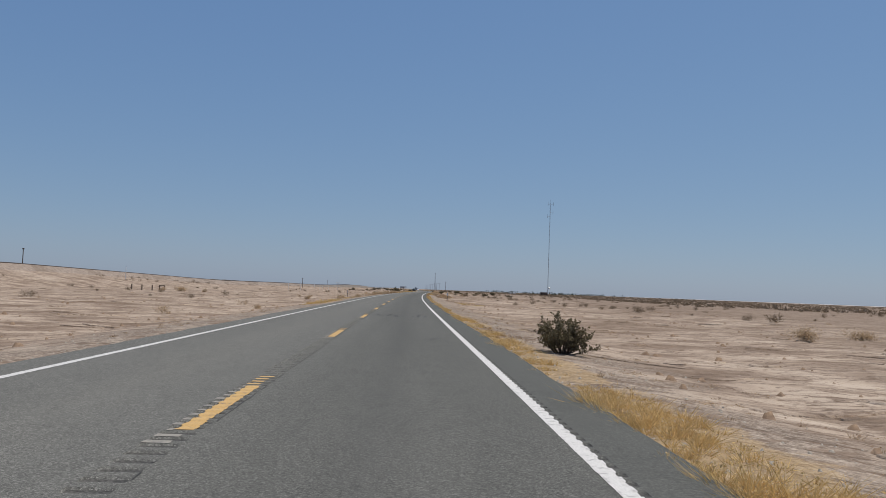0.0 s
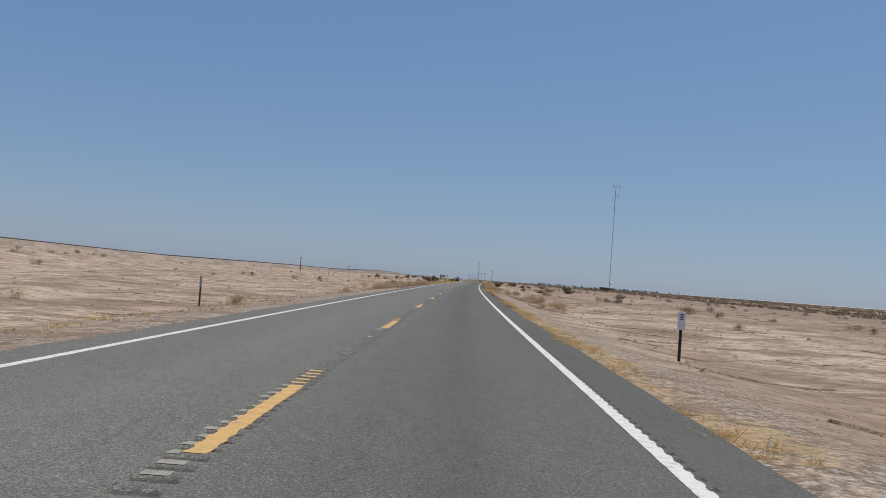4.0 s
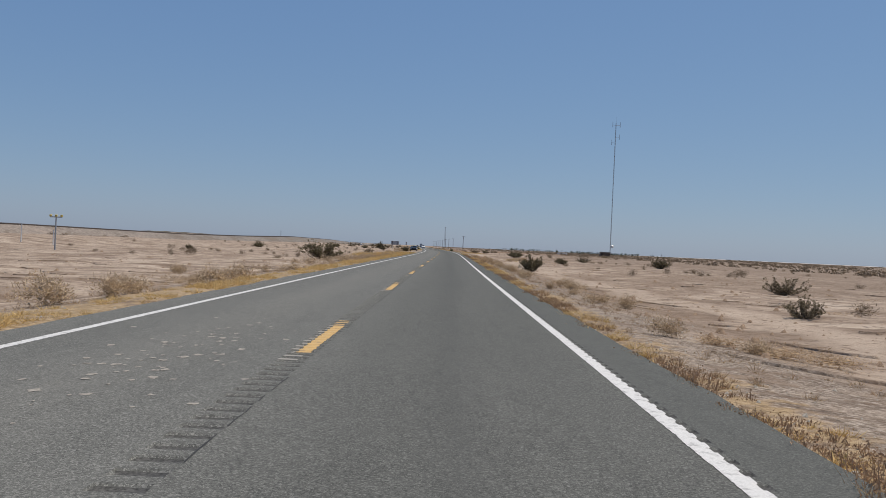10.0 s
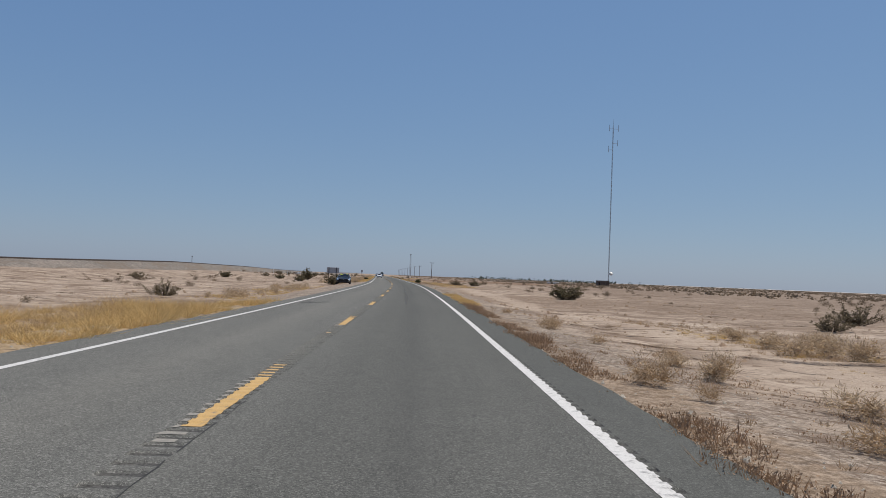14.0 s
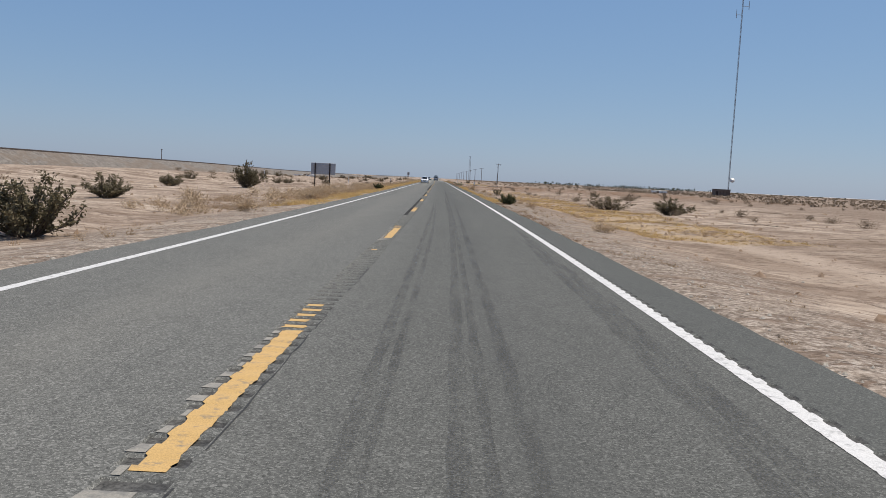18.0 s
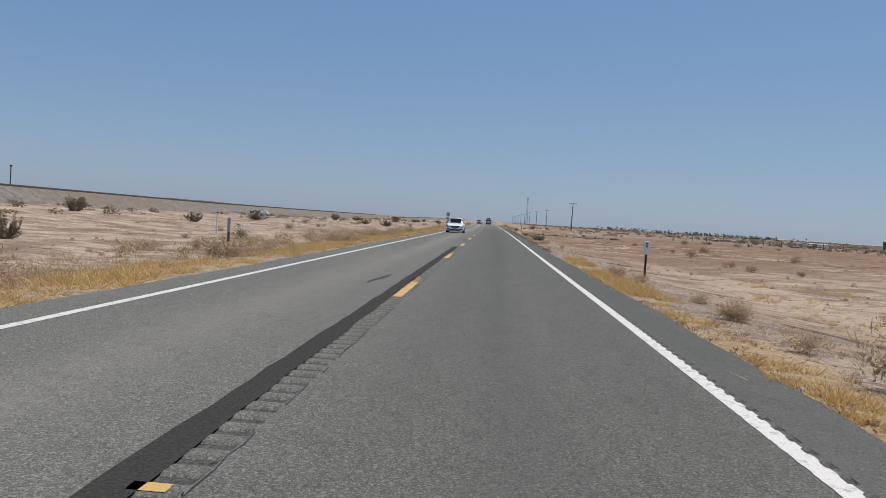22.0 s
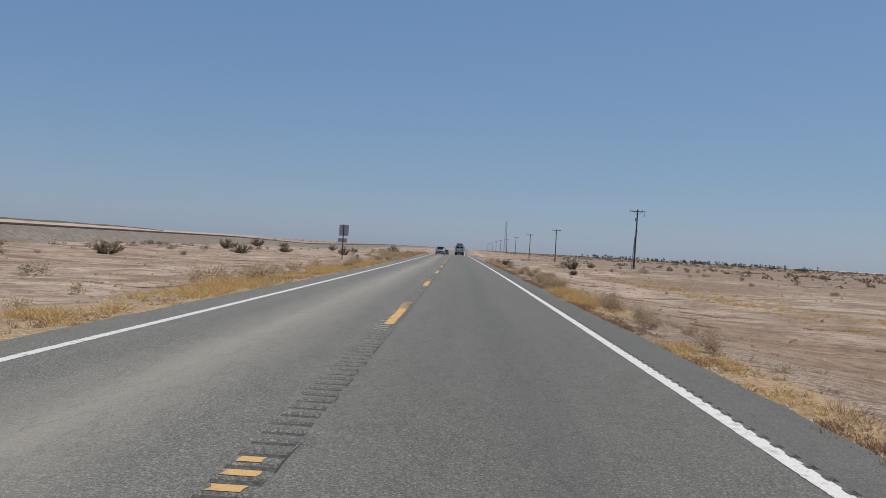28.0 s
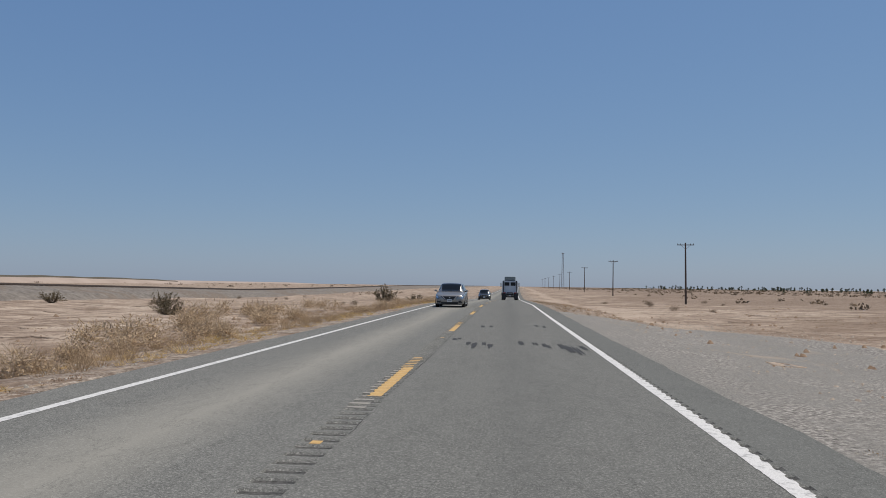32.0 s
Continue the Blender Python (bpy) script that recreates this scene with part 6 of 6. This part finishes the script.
def frayed(s, long, lat, drift, seed):
    """A scrape: short dark strokes side by side, frayed at both ends."""
    rng = np.random.RandomState(seed)
    v, f = [], []
    for i in range(14):
        l, w = long * rng.uniform(0.3, 0.95), rng.uniform(0.008, 0.026)
        a, o = s + (long - l) * rng.rand(), lat + rng.uniform(-0.05, 0.05)
        u = np.linspace(0, 1, 6)
        mid, half = o - drift * (a + u * l - s) / long + rng.normal(0, 0.004, 6), w * np.sin(0.15 + u * 2.8)
        for q, m, h in zip(u, mid, half):
            v += [(*along(a + q * l, m - h), 0.0035 + 0.0001 * i), (*along(a + q * l, m + h), 0.0035 + 0.0001 * i)]
        f.append(grid(6, 2) + 12 * i)
    return part("scrape_mark", mesh_of("scrape_mark", np.array(v, float), np.concatenate(f)), RUBBER, road)


# scrape marks across the lane, in rows
for _s, _lat, _long in ((32.5, 0.35, 1.5), (33.5, 0.55, 1.4), (32.6, 0.7, 1.4), (33.9, 0.95, 0.5), (32.3, 1.1, 1.8), (34.2, 1.19, 1.8), (32.0, 1.45, 2.2), (31.9, 1.54, 1.9), (32.5, 2.34, 1.3), (31.9, 2.6, 3.0), (34.6, 2.67, 1.0), (32.3, 2.97, 2.5),
                        (42.5, 1.06, 2.0), (42.5, 1.37, 2.3), (143.0, 0.45, 1.6), (143.3, 0.68, 1.7), (143.5, 0.9, 1.4), (143.8, 1.2, 1.2), (859.2, 0.33, 0.9), (859.4, 0.45, 0.8), (857.6, 0.76, 1.2), (856.5, 0.92, 2.1), (857.5, 1.14, 1.2), (856.6, 1.29, 1.6), (857.8, 2.03, 1.5),
                        (857.9, 2.37, 1.0), (857.3, 2.57, 1.4), (857.0, 2.66, 1.2), (856.6, 2.95, 2.0), (855.6, 3.06, 2.6), (855.9, 3.16, 2.0), (855.3, 3.24, 2.2), (856.6, 3.42, 1.4), (865.7, 0.9, 1.5), (865.9, 1.17, 1.4), (866.7, 2.75, 1.5), (866.2, 3.0, 1.4)):
    frayed(_s, _long, _lat, 0.02, int(_s * 7 + _lat * 50))
for _s, _lat, _long in ((394.4, -3.05, 1.2), (394.7, -2.88, 1.6), (394.5, -2.7, 1.9), (395.0, -2.52, 1.2), (395.4, -2.3, 1.5), (395.9, -2.12, 1.0)):
    frayed(_s, _long, _lat, -0.1, int(_s * 9))
# long tyre marks
for _row in ((395, 445, 1.6, 1.35, 0.24), (398, 430, 3.3, 3.0, 0.2), (440, 515, 0.92, 0.72, 0.1), (442, 512, 1.05, 0.86, 0.07), (430, 530, 1.38, 1.5, 0.12), (432, 528, 1.52, 1.64, 0.08), (445, 505, 1.78, 1.84, 0.12), (455, 490, 3.0, 3.4, 0.18), (462, 484, 2.85, 3.2, 0.16), (515, 553, 1.55, 1.69, 0.13), (519, 545, 1.68, 1.66, 0.09)):
    streak(*_row, int(_row[0]), FAINT, 0.2)
for _s0, _s1, _a, _b, _w in ((660.5, 660.8, -3.1, -2.6, 0.05), (661.5, 661.7, -2.8, -2.5, 0.04), (587.5, 590.5, -0.9, -0.7, 0.12), (598, 598.6, 1.2, 1.1, 0.1),
                             (213, 213.5, -1.9, -1.6, 0.1), (15.0, 15.6, 2.7, 3.0, 0.16),):
    streak(_s0, _s1, _a, _b, _w, int(_s0 * 3), RUBBER, 0.3)
# dark streaks that lie across the other lane, and pale scuffs
for _s0, _s1, _a, _b in ((158.55, 158.85, -3.6, -1.5), (158.5, 158.62, -2.2, -1.35), (52.5, 52.62, -2.6, -2.2)):
    _l = np.linspace(_a, _b, 12)
    _w = np.sin(np.linspace(0.15, 2.9, 12)) * (1 + 0.2 * np.sin(_l * 9))
    _m = (_s0 + _s1) / 2
    _v = [(*along(_m + q * _h * (_s1 - _s0) / 2, x), 0.0035) for x, _h in zip(_l, _w) for q in (-1, 1)]
    part("dark_streak", mesh_of("dark_streak", np.array(_v, float), grid(12, 2)), RUBBER, road)
_rng = np.random.RandomState(5)
for _i in range(110):
    _x, _y, _k = _rng.normal(-1.45, 0.5), 262.5 + _rng.normal(0, 2.2), _rng.uniform(0.012, 0.05)
    _v = [(*along(_y + math.sin(q) * _k * _rng.uniform(0.6, 2.2), _x + math.cos(q) * _k * _rng.uniform(0.5, 1.6)), 0.003 + 0.00002 * _i) for q in np.linspace(0, 5.5, 8)]
    part("scuff", mesh_of("scuff", np.array(_v, float), [tuple(range(8))]), GRAVEL, road)
# dark tar bands beside the centre line
for _s0, _s1, _l0, _l1 in ((494, 520, -0.21, -0.085), (525.5, 541, -0.21, -0.085), (555.3, 612.5, -0.31, -0.07)):
    _s = np.arange(_s0, _s1, 0.5)
    strip("tar_band", _s, np.array([_l0, _l1]) + np.random.RandomState(int(_s0)).normal(0, 0.01, (len(_s), 2)), 0.0, TAR, road, "dark tar repair band", lift=0.004)
# crack along the grooves
_s = np.arange(-30, 960, 0.25)
_mid = 0.172 + 0.006 * np.sin(_s * 0.7) + np.random.RandomState(8).normal(0, 0.006, len(_s))
_wide = 0.003 + 0.006 * np.random.RandomState(9).rand(len(_s))
_x, _y = along(np.repeat(_s, 2), np.stack([_mid - _wide, _mid + _wide], 1).ravel())
_open = np.sin(_s * 0.9) + np.sin(_s * 0.23) + np.random.RandomState(10).normal(0, 0.9, len(_s)) > 0.4
part("joint_crack", mesh_of("joint_crack", np.stack([_x, _y, 0.003 + dip(np.repeat(_s, 2))], 1), grid(len(_s), 2)[_open[:-1]]), RUBBER, road)

def make_turnout():
    """Grey gravel, packed by wheels near the pavement and loose further out."""
    m = mat("packed grey gravel", G3(0.25), 0.95, spec=0.2)
    n = Net(m)
    grit, patch = n.noise(n.where(), 30, 4, 0.75), n.noise(n.where(False, (1, 0.4, 1)), 0.5, 6, 0.65, 0.5)
    packed = n.ramp(grit, (0.3, (0.1, 0.096, 0.088)), (0.5, (0.2, 0.19, 0.172)), (0.7, (0.33, 0.31, 0.28)))
    loose = n.ramp(n.noise(n.where(), 13, 4, 0.75), (0.32, (0.055, 0.05, 0.046)), (0.5, (0.21, 0.195, 0.175)), (0.68, (0.48, 0.45, 0.41)))
    c = n.mix(n.ramp(patch, (0.44, G3(0)), (0.6, G3(0.95))), packed, loose)
    n.colour(n.mix(n.ramp(patch, (0.3, G3(0.6)), (0.42, G3(0))), c, (0.33, 0.27, 0.21)))
    n.bump(grit, 0.6, 0.03)
    return m


# flecks of white paint and a dark patch
for _s0, _l0, _w, _m in ((221.2, 1.46, 0.1, WHITE_LINE), (221.35, 1.58, 0.06, WHITE_LINE), (221.3, 1.66, 0.05, WHITE_LINE), (77.65, 1.78, 0.08, WHITE_LINE), (222.45, -1.78, 0.13, RUBBER), (222.4, -1.62, 0.1, RUBBER)):
    _v = [(*along(_s0 + math.sin(q) * _w * 0.4, _l0 + math.cos(q) * _w * (1 + 0.3 * math.sin(3 * q))), 0.0035) for q in np.linspace(0, 5.6, 9)]
    part("fleck", mesh_of("fleck", np.array(_v, float), [tuple(range(9))]), _m, road)

# gravel turnout at the road's right
_s, _l = np.arange(838, 886, 1.0), np.arange(4.45, 15.5, 0.5)
_S, _L = np.meshgrid(_s, _l, indexing="ij")
_L2 = 4.45 + (_L - 4.45) * np.interp(_S, [838, 846, 856, 868, 886], [0.05, 0.35, 1.0, 0.85, 0.05]) * (1 + 0.03 * np.sin(_S * 1.3))
turnout = strip("gravel_turnout", _s, _L2, 0.0, make_turnout())
_x, _y = along(_S, _L2)
_near, _out = np.clip(1 - (_L2 - 4.45) / 1.2, 0, 1), np.clip((15.0 - _L) / 1.5, 0, 1)
_lift = (dip(_S) - 0.004 - ground_z(_S, _L2)) * _near + (0.06 * _out * np.interp(_S, [838, 845, 878, 886], [0, 1, 1, 0]) - 0.03) * (1 - _near)
turnout.data.vertices.foreach_set("co", np.stack([_x, _y, ground_z(_S, _L2) + _lift], -1).astype(np.float32).ravel())
turnout.data.update()
tagged(turnout, "flat grey gravel turnout beside the pavement", "turnout", kind="structure")


# ---- stones ----
def stone_mesh(seed):
    rng = np.random.RandomState(seed)
    bm = bmesh.new()
    bmesh.ops.create_icosphere(bm, subdivisions=1, radius=0.5)
    for v in bm.verts:
        v.co *= rng.uniform(0.7, 1.2)
        v.co.z *= 0.75
    me = bpy.data.meshes.new("stone")
    bm.to_mesh(me)
    bm.free()
    me.materials.append(STONE)
    return me


STONES = [stone_mesh(s) for s in range(5)]
_rng = np.random.RandomState(12)
heap = base("rubble_row", put(711, 15), "long low row of broken stones across the flat", "rubble")
_inv = heap.matrix_world.inverted()
for _i in range(110):
    _t = _rng.rand()
    _m = put(715.5 - 8.5 * _t + _rng.normal(0, 0.5), 9 + 14 * _t)
    _o = part("stone", STONES[_i % 5], None, heap)
    _k = _rng.uniform(0.18, 0.6)
    _o.matrix_basis = _inv @ _m @ pose(0, 0, _k * 0.2, _rng.uniform(0, 360), 0, _rng.uniform(0, 360)) @ Matrix.Scale(_k, 4)


def crumbs(name, label, count, spans, size, material, seed):
    """Loose stones and clods strewn over the ground, joined."""
    rng = np.random.RandomState(seed)
    tet = np.array([(-0.5, -0.4, -0.25), (0.5, -0.4, -0.25), (0.5, 0.4, -0.25), (-0.5, 0.4, -0.25), (-0.2, -0.1, 0.35), (0.25, 0.1, 0.4)])
    tri = np.array([(0, 1, 5), (0, 5, 4), (1, 2, 5), (2, 3, 4), (2, 4, 5), (3, 0, 4)])
    s = np.concatenate([rng.uniform(a, b, count // len(spans)) for a, b, _, _ in spans])
    lat = np.concatenate([n + (f - n) * rng.rand(count // len(spans)) ** 1.5 for _, _, n, f in spans])
    x, y = along(s, lat)
    k = size[0] * (size[1] / size[0]) ** (rng.rand(len(s)) ** 2.2)
    a = rng.uniform(0, 6.283, len(s))
    p = tet[None] * rng.uniform(0.7, 1.3, (len(s), 6, 3)) * k[:, None, None]
    c, q = np.cos(a)[:, None], np.sin(a)[:, None]
    v = np.stack([p[..., 0] * c - p[..., 1] * q + x[:, None], p[..., 0] * q + p[..., 1] * c + y[:, None], p[..., 2] + ground_z(s, lat)[:, None] + 0.1 * k[:, None]], -1)
    f = (tri[None] + 6 * np.arange(len(s))[:, None, None]).reshape(-1, 3)
    return tagged(part(name, mesh_of(name, v.reshape(-1, 3), f), material), label, "stones", kind="stuff")


def ledges(count, spans, seed):
    """Low torn shelves of sand with steep, ragged brinks, joined."""
    rng = np.random.RandomState(seed)
    each = count // len(spans)
    s = np.concatenate([rng.uniform(a, b, each) for a, b, _, _ in spans])
    lat = np.concatenate([n + (f - n) * rng.rand(each) ** 1.4 for _, _, n, f in spans])
    keep = np.sin(s * 0.07) + np.sin(lat * 0.3 + s * 0.03) + rng.normal(0, 0.7, len(s)) > -0.2
    s, lat = s[keep], lat[keep]
    n, k = len(s), 12
    a = np.linspace(0, 2 * math.pi, k, endpoint=False)
    long, deep = 0.35 * 6.0 ** rng.rand(n), 0.15 * 5.0 ** rng.rand(n)
    r = rng.uniform(0.55, 1.15, (n, k))
    turn = rng.normal(0, 0.5, n)[:, None]
    x, y = np.cos(a) * r * long[:, None], np.sin(a) * r * deep[:, None]
    dl, ds = x * np.cos(turn) - y * np.sin(turn), x * np.sin(turn) + y * np.cos(turn)
    high = rng.uniform(0.015, 0.05, n)[:, None]
    rings = []
    for grow, up in ((1.04, -0.06), (0.97, 1.0), (0.6, 0.75)):
        L, S = lat[:, None] + dl * grow, s[:, None] + ds * grow
        rings.append((S, L, ground_z(S, L) + np.where(up > 0, high * up, up)))
    S, L, Z = (np.concatenate([q[i] for q in rings], 1) for i in range(3))
    wx, wy = along(S, L)
    v = np.stack([wx, wy, Z], -1).reshape(-1, 3)
    i, q = np.arange(k), (np.arange(k) + 1) % k
    side = np.concatenate([np.stack([i + o, q + o, q + o + k, i + o + k], 1) for o in (0, k)])
    fan = np.stack([np.zeros(k // 2 - 1, int), 2 * np.arange(k // 2 - 1) + 1, 2 * np.arange(k // 2 - 1) + 2, 2 * np.arange(k // 2 - 1) + 3], 1) + 2 * k
    f = (np.concatenate([side, fan])[None] + 3 * k * np.arange(n)[:, None, None]).reshape(-1, 4)
    return tagged(part("sand_ledges", mesh_of("sand_ledges", v, f, np.stack([L, S], -1).reshape(-1, 2)), SAND), "low torn ledges of crusted sand", "sand", kind="stuff")


ledges(3000, ((-10, 300, 7.5, 45), (250, 620, 8, 45), (560, 900, 7.5, 50), (-10, 300, -7.5, -55), (250, 620, -9, -45), (560, 900, -8, -34)), 64)
CLOD = make_speckled("dark crusted dirt", (0.13, 0.085, 0.058), (0.3, 0.215, 0.15), 9, 0.95, 0.02)
crumbs("loose_gravel", "loose gravel on the verge", 34000, ((-15, 400, 4.55, 8.5), (400, 880, 4.55, 8.5), (-10, 880, -4.3, -7), (842, 884, 4.6, 13)), (0.012, 0.07), GRAVEL, 61)
crumbs("turnout_stones", "loose grey stones strewn over the gravel turnout", 3000, ((846, 880, 6, 15.5),), (0.02, 0.13), STONE, 63)
crumbs("dirt_clods", "crusted dirt clods strewn on the sand", 15000, ((-10, 300, 7, 34), (250, 600, 7, 30), (600, 900, 7, 40), (-10, 400, -7, -30), (400, 880, -8, -26)), (0.03, 0.26), CLOD, 62)
_b = base("litter", put(5.5, -5.2), "small pale scrap of litter on the verge", "litter")
part("scrap", block((0, 0, 0.03), (0.16, 0.1, 0.05), 0.01), WHITE_PAINT, _b)
